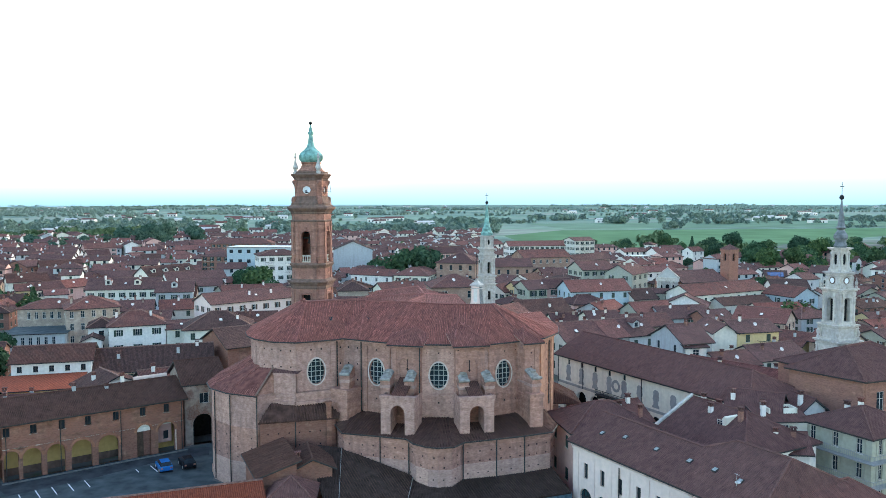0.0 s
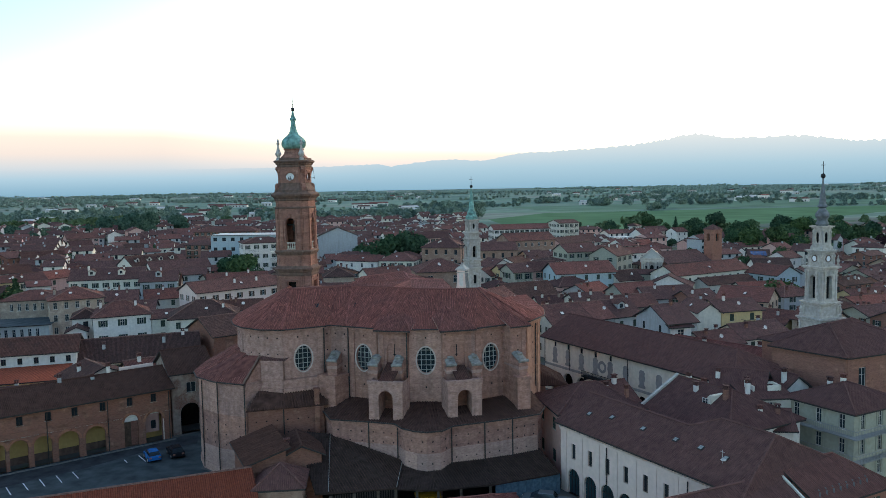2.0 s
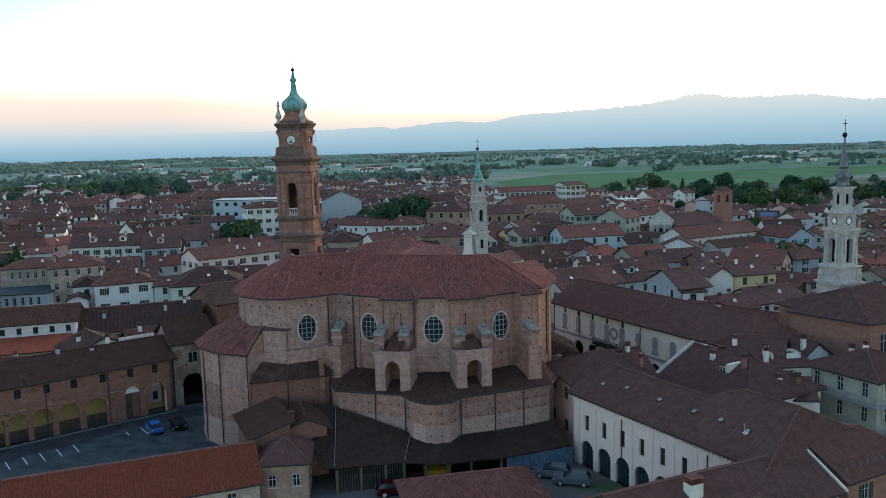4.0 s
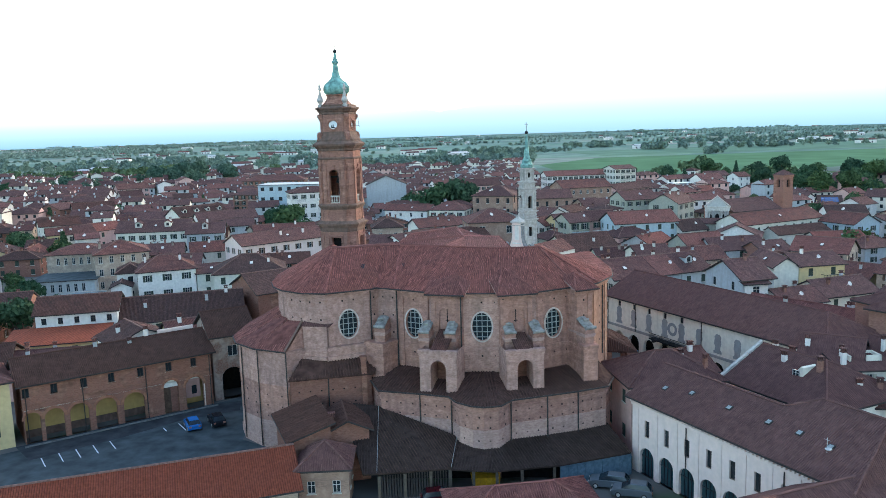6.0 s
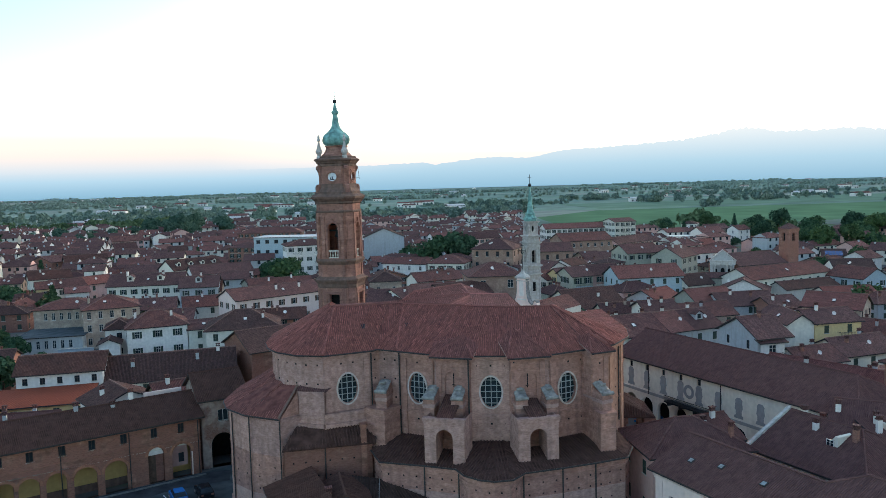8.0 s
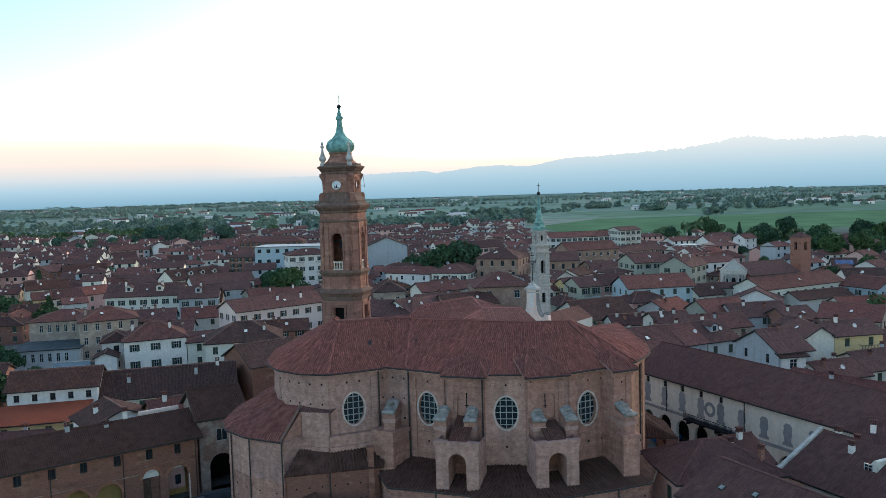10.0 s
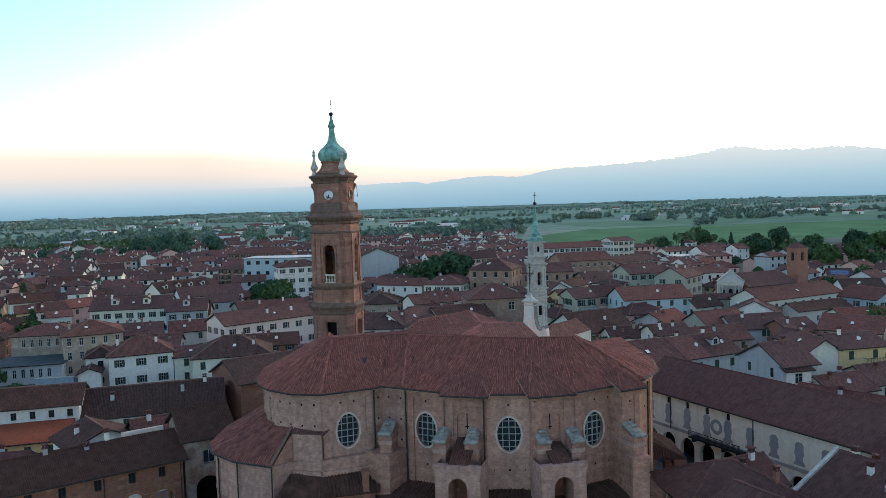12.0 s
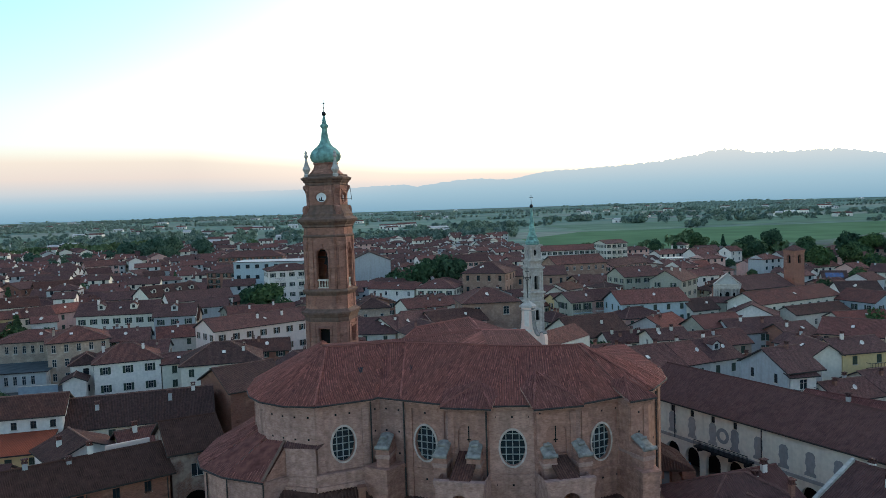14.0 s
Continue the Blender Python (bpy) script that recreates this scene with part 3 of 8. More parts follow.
def dormer(h, u, v, z, wall="cream", w=1.5, rows_of="roof_brown"):
    """A small gabled dormer that stands on the front slope of a house h; v, z: its foot on the slope."""
    g = G()
    g.box(u - w / 2, u + w / 2, v, v + 2.4, z - 0.3, z + 1.25)
    g.face([(u - w / 2, v, z + 1.25), (u + w / 2, v, z + 1.25), (u, v, z + 1.75)])
    d = g.obj("dormer", M[wall], h)
    g = G()
    for s in (-1, 1):
        q = [(u + s * (w / 2 + 0.2), v - 0.25, z + 1.12), (u, v - 0.25, z + 1.84), (u, v + 3.2, z + 1.84), (u + s * (w / 2 + 0.2), v + 2.6, z + 1.12)]
        g.face(q if s < 0 else q[::-1])
        g.face([(a, b, c - 0.12) for a, b, c in (q[::-1] if s < 0 else q)])
    g.obj("dormer_roof", M[rows_of], d)
    linked("window", window_mesh(0.8, 0.9, "plain dark"), d, Matrix.Translation((u, v - 0.14, z + 0.2)))


def balcony(h, u, z, w=2.6, deep=1.0, wall="white"):
    """A balcony on the front of a house h: slab, two rails and bars."""
    g = G()
    g.box(u - w / 2, u + w / 2, -deep, 0, z - 0.16, z)
    b = g.obj("balcony", M[wall], h)
    g = G()
    for k in range(int(w / 0.3) + 1):
        x = u - w / 2 + k * w / int(w / 0.3)
        g.box(x - 0.02, x + 0.02, -deep + 0.02, -deep + 0.06, z, z + 0.95)
    for x in (u - w / 2, u + w / 2 - 0.05):
        g.box(x, x + 0.05, -deep, 0, z + 0.9, z + 0.97)
    g.box(u - w / 2, u + w / 2, -deep, -deep + 0.07, z + 0.9, z + 0.97)
    g.obj("railing", M["iron"], b)


# ---- ground ----
def ground_material():
    m, nt, b = base_material("fields_and_lanes", 0.95, 0.0, 0.0)
    g = nt.nodes.new("ShaderNodeNewGeometry").outputs["Position"]
    mp = nt.nodes.new("ShaderNodeMapping")
    mp.inputs["Rotation"].default_value = (0, 0, 0.3)
    mp.inputs["Scale"].default_value = (0.0032, 0.0078, 0.0)
    nt.links.new(g, mp.inputs[0])
    vo = node(nt, "ShaderNodeTexVoronoi", Scale=1.0)
    nt.links.new(mp.outputs[0], vo.inputs["Vector"])
    sep = nt.nodes.new("ShaderNodeSeparateColor")
    nt.links.new(vo.outputs["Color"], sep.inputs[0])
    # field greens are paled and blued to hold the haze of distance
    field = ramp(nt, sep.outputs[0], [(0.0, (0.135, 0.19, 0.15)), (0.3, (0.175, 0.245, 0.175)), (0.5, (0.145, 0.215, 0.165)), (0.7, (0.215, 0.26, 0.2)), (0.85, (0.25, 0.245, 0.2)), (1.0, (0.165, 0.23, 0.175))])
    field = mix(nt, 1.0, field, ramp(nt, world_noise(nt, 0.03, 5.0), [(0.3, (0.75, 0.75, 0.75)), (0.7, (1.15, 1.15, 1.15))]), "MULTIPLY")
    sp = nt.nodes.new("ShaderNodeSeparateXYZ")
    nt.links.new(g, sp.inputs[0])
    edge = mathn(nt, "ADD", sp.outputs[1], mathn(nt, "MULTIPLY", world_noise(nt, 0.006, 3.0), 500.0))
    edge = mathn(nt, "SUBTRACT", edge, 860.0)
    edge = mathn(nt, "DIVIDE", edge, 120.0)
    edge.node.use_clamp = True
    town = ramp(nt, world_noise(nt, 0.05, 5.0), [(0.35, (0.085, 0.085, 0.085)), (0.52, (0.13, 0.12, 0.105)), (0.6, (0.07, 0.10, 0.05))])
    col = mix(nt, edge, town, field)
    nt.links.new(col, b.inputs["Base Color"])
    return m


g = G()
R = 4990.0
g.face([(-R, -1500, 0), (R, -1500, 0), (R, R, 0), (-R, R, 0)])
tagged(g.obj("ground", ground_material()), "flat plain of green fields and town lanes", "ground", kind="structure")

# square in front of the church, with kerb and parking marks
SQ = [(-64, 96), (-37.5, 118.3), (-33, 122), (-30.5, 104), (-24, 99.5), (-22, 92), (-50, 78), (-80, 70)]
g = G()
g.prism(SQ, -0.3, 0.012)
tagged(g.obj("road", M["tarmac"]), "worn blue-grey tarmac of a parking square", "road", kind="structure")

g = G()
g.prism([(-58.5, 102.4), (-54.5, 98.3), (-46.4, 105.1), (-41.0, 110.8), (-34.0, 114.6), (-35.0, 118.4), (-38.4, 117.4)], -0.2, 0.02)
tagged(g.obj("lane", M["road_dark"]), "dark asphalt lane along the arcade", "road", kind="structure")

M["surround"] = plaster_material("grey_pink_stone", (0.52, 0.43, 0.37), (0.3, 0.25, 0.22), 0.4)
# ---- church ----
church = thing("church", "large pink plastered baroque church with tiled roofs", "church")
# upper wall: points from the round end to the far corner
UP = [(-26.6, 114.0), (-26.1, 108.6), (-25.2, 105.8), (-23.8, 103.7), (-21.4, 101.9), (-18.8, 101.3), (-13.9, 103.6), (-13.0, 104.4), (-10.5, 103.1),
      (-6.6, 101.0), (-2.9, 99.9), (1.75, 99.6), (5.6, 99.9), (10.0, 102.4), (12.6, 104.2), (14.9, 108.3), (15.5, 113.0), (14.8, 128.0)]
EAVE, FOOTZ = 18.95, 7.0
OVALS = {5: 0.5, 8: 0.5, 10: 0.5, 12: 0.47}
for i, (p, q) in enumerate(zip(UP, UP[1:])):
    d = Vector((q[0] - p[0], q[1] - p[1], 0))
    ln = d.length
    holes = []
    if i in OVALS:
        c = ln * OVALS[i]
        holes = [(c - 1.12, c + 1.12, 13.2, 16.5, "oval")]
    g = G()
    g.wall((*p, 0), d, ln, FOOTZ, EAVE - 0.15, holes, 0.45)
    # cornice and string courses
    fr = wall_frame((*p, 0), d)
    g.box(-0.1, ln + 0.1, -0.32, 0, EAVE - 0.55, EAVE - 0.15, 0, fr)
    g.box(-0.05, ln + 0.05, -0.2, 0, EAVE - 0.85, EAVE - 0.55, 0, fr)
    g.box(-0.02, ln + 0.02, -0.12, 0, 12.15, 12.4, 0, fr)
    g.box(-0.02, ln + 0.02, -0.06, 0, 16.9, 17.05, 0, fr)
    # flat pilasters at the ends of the long faces, and putlog holes
    if ln > 3.5:
        for x in (0.12, ln - 0.82):
            g.box(x, x + 0.7, -0.14, 0, FOOTZ, EAVE - 0.85, 0, fr)
    for z in (17.7, 15.6, 13.5, 11.4):
        if i in OVALS and z in (15.6, 13.5):
            continue
        for k in range(max(1, int(ln / 1.3))):
            x = (k + 0.5) * ln / max(1, int(ln / 1.3))
            g.box(x - 0.09, x + 0.09, -0.012, 0.02, z - 0.09, z + 0.09, 1, fr)
    # facets turned to the right hold the sunset glow in their colour
    g.obj("wall", [M["sunset_wall"] if i >= 14 else M["church_brick"] if i in (8, 12, 13) else M["church"], M["hole"]], church)
    if i in OVALS:
        w = G()
        rim = outline(c - 1.12, c + 1.12, 13.2, 16.5, "oval")
        outer = outline(c - 1.3, c + 1.3, 13.02, 16.68, "oval")
        for k in range(32):
            j = (k + 1) % 32
            pt = lambda r, y: fr @ Vector((r[0], y, r[1]))
            w.face([pt(outer[k], -0.1), pt(rim[k], -0.1), pt(rim[j], -0.1), pt(outer[j], -0.1)][::-1])
            w.face([pt(outer[k], 0), pt(outer[k], -0.1), pt(outer[j], -0.1), pt(outer[j], 0)][::-1])
        win = w.obj("window", M["surround"], church, "oval window with pale stone surround")
        w = G()
        w.face([fr @ Vector((r[0], 0.34, r[1])) for r in rim])
        w.obj("pane", M["glass"], win)
        w = G()
        mid = 14.85
        for x in (-0.6, 0.0, 0.6):
            s = 1.65 * math.sqrt(1 - (x / 1.12) ** 2)
            w.box(c + x - 0.04, c + x + 0.04, 0.2, 0.3, mid - s, mid + s, 0, fr)
        for z in (-1.25, -0.65, 0.0, 0.65, 1.25):
            s = 1.12 * math.sqrt(1 - (z / 1.65) ** 2)
            w.box(c - s, c + s, 0.2, 0.3, mid + z - 0.035, mid + z + 0.035, 0, fr)
        w.obj("lattice", M["lattice"], win)


def out_of(path, k, by):
    """The path's point k moved outwards by some metres."""
    a = Vector(path[max(0, k - 1)])
    b = Vector(path[min(len(path) - 1, k + 1)])
    t = (b - a).normalized()
    return path[k][0] + t.y * by, path[k][1] - t.x * by


EDGE = [(*out_of(UP, k, 0.75), EAVE) for k in range(len(UP))]
RID = [(-19.6, 113.0, 23.0), (-19.6, 110.5, 23.0), (-19.4, 109.6, 23.0), (-19.2, 109.0, 23.0), (-19.0, 108.7, 23.0), (-18.6, 108.6, 23.0), (-13.2, 109.8, 23.0), (-12.4, 110.1, 23.0), (-10.6, 110.2, 23.0),
       (-5.6, 108.4, 23.0), (-2.3, 106.7, 23.0), (1.4, 105.7, 23.0), (4.6, 105.6, 23.0), (6.4, 105.8, 23.0), (6.7, 106.1, 23.0), (7.0, 106.7, 22.9), (8.8, 112.0, 21.3), (8.8, 124.0, 18.8)]
g = G()
columns = G()
for k in range(len(EDGE) - 1):
    quad = [EDGE[k], EDGE[k + 1], RID[k + 1], RID[k]]
    for piece in ((quad[0], quad[1], quad[2]), (quad[0], quad[2], quad[3])):
        g.face(piece)
        ribs(columns, piece, 0.22, 0.075)
    a, b = Vector(EDGE[k]), Vector(EDGE[k + 1])
    dn = Vector((0, 0, 0.22))
    g.face([a - dn, b - dn, b, a], 1)
    wa, wb = Vector((*UP[k], EAVE - 0.22)), Vector((*UP[k + 1], EAVE - 0.22))
    g.face([wa, wb, b - dn, a - dn], 1)
g.obj("roof", [M["roof_red_bed"], M["church"]], church, "weathered red barrel-tile roof")
tagged(columns.obj("tiling", M["roof_red_cover"], church), kind="stuff")
# hip and ridge caps
def cap_run(p, q, r=0.12, parent=church, name="ridge_cap"):
    g = G()
    up = Vector((0, 0, 0.06))
    g.rod(Vector(p) + up, Vector(q) + up, r, 6)
    g.obj(name, M["roof_red_cover"], parent)


for k in (5, 8, 13, 14):
    cap_run(EDGE[k], RID[k], 0.13, church, "hip_cap")
for a, b in zip(RID[4:], RID[5:]):
    cap_run(a, b)
# dark gutter rods stand in for the shadow line under the eaves
def gutter(p, q, parent=church):
    g = G()
    dn = Vector((0, 0, -0.08))
    g.rod(Vector(p) + dn, Vector(q) + dn, 0.1, 6)
    g.obj("gutter", M["pipe"], parent)


for a, b in zip(EDGE, EDGE[1:]):
    gutter(a, b)
# small roof hatches
for x, y, z in ((-15.2, 106.0, 21.0), (-9.6, 106.4, 20.95)):
    g = G()
    fr = Matrix.Translation((x, y, z)) @ Matrix.Rotation(radians(31), 4, "X")
    g.box(-0.5, 0.5, -0.4, 0.4, -0.1, 0.2, 0, fr)
    g.box(-0.4, 0.4, -0.3, 0.3, 0.2, 0.22, 1, fr)
    g.obj("roof_hatch", [M["pipe"], M["glass"]], church)
# inner roofs behind the ridge
g, rows = G(), G()
B = [(-10.7, 110.8, 23.35), (-2.7, 114.4, 23.4), (2.0, 113.2, 23.4)]
V = (3.0, 107.0, 22.93)
def slope(*pts):
    g.face(pts)
    ribs(rows, pts, 0.22, 0.075)
slope(RID[8], RID[9], B[1], B[0])
slope(RID[9], RID[10], B[1])
slope(RID[10], RID[11], V, B[2], B[1])
slope(V, (4.6, 116.0, 20.6), (5.0, 124.0, 18.4), B[2])
slope(RID[11], RID[12], RID[13], RID[16], (4.6, 116.0, 20.6), V)
slope(RID[16], RID[17], (5.0, 124.0, 18.4), (4.6, 116.0, 20.6))
for pts in ([RID[5], RID[1], RID[0], (-18, 124, 18.6), (-12, 122, 19.4), B[0]], [RID[6], RID[5], B[0], RID[8]], [B[0], (-12, 122, 19.4), (-3, 128, 18.4), B[1]], [B[1], (-3, 128, 18.4), (5, 124, 18.4), B[2]],
            [(-18, 124, 18.6), (-22, 140, 11), (12, 140, 11), (9.6, 124, 18.8), (-3, 128, 18.4)]):
    slope(*pts)
for p, q in zip(B, B[1:]):
    rows.rod(p, q, 0.15, 6)
ob = g.obj("roof", M["roof_red_bed"], church, "inner tile roofs behind the ridge")
tagged(rows.obj("tiling", M["roof_red_cover"], ob), kind="stuff")
g, rows = G(), G()
TOP = [(-9.8, 116.1, 23.6), (-3.8, 122.3, 23.65)]
slope((-11.4, 111.6, 22.7), (-2.7, 114.6, 23.3), TOP[1], TOP[0])
slope((-2.7, 114.6, 23.3), (0.6, 114.4, 23.1), TOP[1])
for pts in ([(0.6, 114.4, 23.1), (3.5, 128, 18.4), TOP[1]], [TOP[0], TOP[1], (-6, 136, 16.5), (-14, 132, 17.0)], [(-11.4, 111.6, 22.7), TOP[0], (-14, 132, 17.0), (-13, 120, 20.0)], [TOP[1], (3.5, 128, 18.4), (3, 136, 15), (-6, 136, 16.5)]):
    slope(*pts)
for p, q in (((-11.4, 111.6, 22.75), TOP[0]), (TOP[0], TOP[1]), (TOP[1], (-2.7, 114.6, 23.35))):
    rows.rod(p, q, 0.15, 6)
ob = g.obj("roof", M["roof_red_bed"], church, "hipped tile roof behind the main ridge")
tagged(rows.obj("tiling", M["roof_red_cover"], ob), kind="stuff")
g = G()
g.wall((16.0, 128, 0), (0, 1, 0), 12, 0, 11)
g.wall((-26.6, 140, 0), (0, -1, 0), 26, 0, 11)
g.wall((16, 140, 0), (-1, 0, 0), 42.6, 0, 11)
g.obj("wall", M["church"], church)

# lower ring of chapels round the apse
LOW = [(-13.6, 101.6), (-12.2, 97.6), (-7.7, 96.4), (-4.2, 95.2), (-3.25, 93.3), (-1.8, 92.1), (-0.6, 91.7), (1.0, 92.0), (2.3, 93.8), (6.4, 95.2), (9.9, 96.5), (13.2, 98.0), (14.2, 101.0)]
LEAVE = 8.3
for p, q in zip(LOW, LOW[1:]):
    d = Vector((q[0] - p[0], q[1] - p[1], 0))
    ln = d.length
    fr = wall_frame((*p, 0), d)
    g = G()
    g.wall((*p, 0), d, ln, 5.5, LEAVE - 0.1)
    g.box(-0.05, ln + 0.05, -0.22, 0, LEAVE - 0.42, LEAVE - 0.1, 0, fr)
    g.box(-0.03, ln + 0.03, -0.1, 0, LEAVE - 1.0, LEAVE - 0.8, 0, fr)
    for z in (6.9, 5.75):
        n = max(1, int(ln / 1.2))
        for k in range(n):
            x = (k + 0.5) * ln / n + rnd.uniform(-0.15, 0.15)
            g.box(x - 0.08, x + 0.08, -0.012, 0.02, z - 0.08, z + 0.08, 1, fr)
    g.obj("wall", [M["church_brick"], M["hole"]], church)
    g = G()
    g.wall((*p, 0), d, ln, 0, 5.5)
    g.box(-0.03, ln + 0.03, -0.05, 0, 5.3, 5.5, 0, fr)
    for k in range(max(1, int(ln / 1.3))):
        x = (k + 0.5) * 1.3
        g.box(x - 0.08, x + 0.08, -0.012, 0.02, 4.2, 4.36, 1, fr)
    g.obj("wall", [M["church_low"], M["hole"]], church, "paler repaired plaster")
g, rows = G(), G()
INN = [(-13.0, 104.3), (-11.5, 103.6), (-8.0, 101.8), (-5.0, 100.6), (-3.0, 100.0), (-1.6, 99.9), (-0.6, 99.8), (0.6, 99.7), (1.75, 99.7), (5.6, 100.0), (8.4, 101.6), (11.2, 103.2), (13.1, 104.4)]
for k in range(len(LOW) - 1):
    a, b = (Vector((*out_of(LOW, j, 0.35), LEAVE)) for j in (k, k + 1))
    c, d = Vector((*INN[k + 1], 9.55)), Vector((*INN[k], 9.55))
    g.face([a, b, c, d])
    ribs(rows, [a, b, c, d], 0.34, 0.085)
    dn = Vector((0, 0, 0.16))
    g.face([a - dn, b - dn, b, a], 1)
    g.face([Vector((*LOW[k], LEAVE - 0.16)), Vector((*LOW[k + 1], LEAVE - 0.16)), b - dn, a - dn], 1)
ob = g.obj("roof", [M["roof_dark_bed"], M["church_low"]], church, "dark mossy tile roof over the apse chapels")
tagged(rows.obj("tiling", M["roof_dark_cover"], ob), kind="stuff")


for k in range(len(LOW) - 1):
    gutter((*out_of(LOW, k, 0.4), LEAVE), (*out_of(LOW, k + 1, 0.4), LEAVE))


def pier(x, y, lean, w=1.15, deep=1.7, foot=8.0, parent=church):
    """A buttress with a sloped stone cap, its back towards +y before it is turned by lean."""
    fr = Matrix.Translation((x, y, 0)) @ Matrix.Rotation(radians(lean), 4, "Z")
    g = G()
    g.box(-w / 2, w / 2, 0, deep, foot, 13.95, 0, fr)
    g.box(-w / 2 - 0.06, w / 2 + 0.06, -0.08, deep, 13.95, 14.5, 0, fr)
    pts = [Vector((sx * w / 2, sy, 14.5)) for sx, sy in ((-1, 0), (1, 0), (1, deep), (-1, deep))]
    tops = [Vector((sx * w / 2, sy, 14.5 if sy == 0 else 15.35)) for sx, sy in ((-1, 0), (1, 0), (1, deep), (-1, deep))]
    g.rings([[fr @ p for p in pts], [fr @ p for p in tops]])
    ob = g.obj("buttress", M["church_brick"], parent)
    g = G()
    e, n = w / 2 + 0.05, min(deep, 1.7)
    low = [Vector((-e, -0.25, 14.5)), Vector((e, -0.25, 14.5)), Vector((e, n, 15.32)), Vector((-e, n, 15.32))]
    mid = [Vector((-e, -0.25, 14.62)), Vector((e, -0.25, 14.62)), Vector((e, n, 15.44)), Vector((-e, n, 15.44))]
    top = [Vector((-e * 0.45, 0.1, 14.95)), Vector((e * 0.45, 0.1, 14.95)), Vector((e * 0.45, n, 15.62)), Vector((-e * 0.45, n, 15.62))]
    g.rings([[fr @ p for p in r] for r in (low, mid, top)])
    g.rod(fr @ Vector((-e - 0.04, -0.2, 14.66)), fr @ Vector((e + 0.04, -0.2, 14.66)), 0.2, 10)
    g.rod(fr @ Vector((-e * 0.5, 0.75, 15.42)), fr @ Vector((e * 0.5, 0.75, 15.42)), 0.16, 8)
    g.obj("cap", M["slate"], ob, "grey sloping stone slab with a rolled edge")
    for profile in ([(13.55, 13.7, 0.06), (13.7, 13.96, 0.12)], [(12.4, 12.55, 0.05)]):
        if profile[0][0] > foot + 0.5:
            g = G()
            g.rings([[fr @ Vector(p) for p in ((-w / 2 - k, -k, z), (w / 2 + k, -k, z), (w / 2 + k, deep - 0.05, z), (-w / 2 - k, deep - 0.05, z))] for z0, z1, k in profile for z in (z0, z1)])
            g.obj("neck_moulding", M["church_low"], ob)


for x, y, lean in ((-7.2, 98.7, -16), (-4.2, 98.2, -12), (2.55, 97.8, 10), (5.7, 98.0, 16)):
    pier(x, y, lean)
pier(-12.6, 101.6, -12, 1.2, 2.4, 12.0)
pier(11.6, 99.2, 26, 1.2, 3.4, 12.0)
# wider feet of the two outer buttresses
for foot in ([(-14.4, 102.1), (-12.2, 100.8), (-10.6, 102.9), (-12.4, 104.6)], [(10.8, 98.3), (12.45, 98.75), (12.0, 104.0), (9.6, 102.6)]):
    g = G()
    g.prism(foot, 0, 12.6)
    cx, cy = sum(p[0] for p in foot) / 4, sum(p[1] for p in foot) / 4
    for grow, z0, z1 in ((1.1, 12.35, 12.75), (1.05, 10.9, 11.15)):
        g.prism([(cx + (x - cx) * grow, cy + (y - cy) * grow) for x, y in foot], z0, z1)
    g.obj("buttress_foot", M["church_brick"], church)
# arched bases under each pair of buttresses, and the bay above
for cx, cy, lean in ((-5.55, 95.9, -14), (4.1, 95.8, 13)):
    fr = Matrix.Translation((cx, cy, 0)) @ Matrix.Rotation(radians(lean), 4, "Z")
    g = G()
    o, e = fr @ Vector((-2.15, 0, 0)), fr @ Vector((2.15, 0, 0))
    g.wall(o, e - o, 4.3, 7.2, 13.1, [(1.25, 3.05, 7.6, 12.0, "arch")], 2.7)
    g.box(-2.15, -2.1, 0, 3.2, 7.2, 13.1, 0, fr)
    g.box(2.1, 2.15, 0, 3.2, 7.2, 13.1, 0, fr)
    g.box(-2.3, 2.3, -0.18, 0.5, 12.85, 13.2, 0, fr)
    g.box(-2.22, 2.22, -0.1, 0.4, 12.6, 12.85, 0, fr)
    # darker brick puts the recess's shade into its back panel
    g.box(-0.95, 0.95, 2.7, 2.8, 7.2, 12.2, 1, fr)
    g.obj("wall", [M["church"], M["brick"]], church)
    g = G()
    q = [Vector((-0.95, 0.2, 13.2)), Vector((0.95, 0.2, 13.2)), Vector((0.95, 4.3, 14.6)), Vector((-0.95, 4.3, 14.6))]
    g.rings([[fr @ (p - Vector((0, 0, 0.15))) for p in q], [fr @ p for p in q]])
    g.obj("roof", M["roof_dark"], church)
    # shallow bay with a blind niche
    g = G()
    yb = 4.0 if lean < 0 else 3.4
    o, e = fr @ Vector((-1.85, yb, 0)), fr @ Vector((1.85, yb, 0))
    g.wall(o, e - o, 3.7, 9.0, EAVE - 0.2, [(0.9, 2.8, 14.4, 17.2, "arch")], 0.25)
    g.box(-1.85, -1.8, yb, 5.4, 9, EAVE - 0.2, 0, fr)
    g.box(1.8, 1.85, yb, 5.4, 9, EAVE - 0.2, 0, fr)
    g.box(-1.0, 1.0, yb + 0.24, yb + 0.34, 14.0, 17.3, 0, fr)
    g.box(-1.15, 1.15, yb - 0.12, yb, 17.4, 17.6, 0, fr)
    g.box(-0.05, 0.05, yb + 0.21, yb + 0.26, 15.4, 16.9, 1, fr)
    g.box(-0.2, 0.2, yb + 0.21, yb + 0.26, 15.6, 15.68, 1, fr)
    for x in (-1.85, 1.3):
        g.box(x, x + 0.55, yb - 0.12, yb, 9, EAVE - 0.8, 0, fr)
    g.box(-2.0, 2.0, yb - 0.25, yb + 0.4, EAVE - 0.6, EAVE - 0.2, 0, fr)
    g.obj("wall", [M["church_brick"], M["hole"]], church)
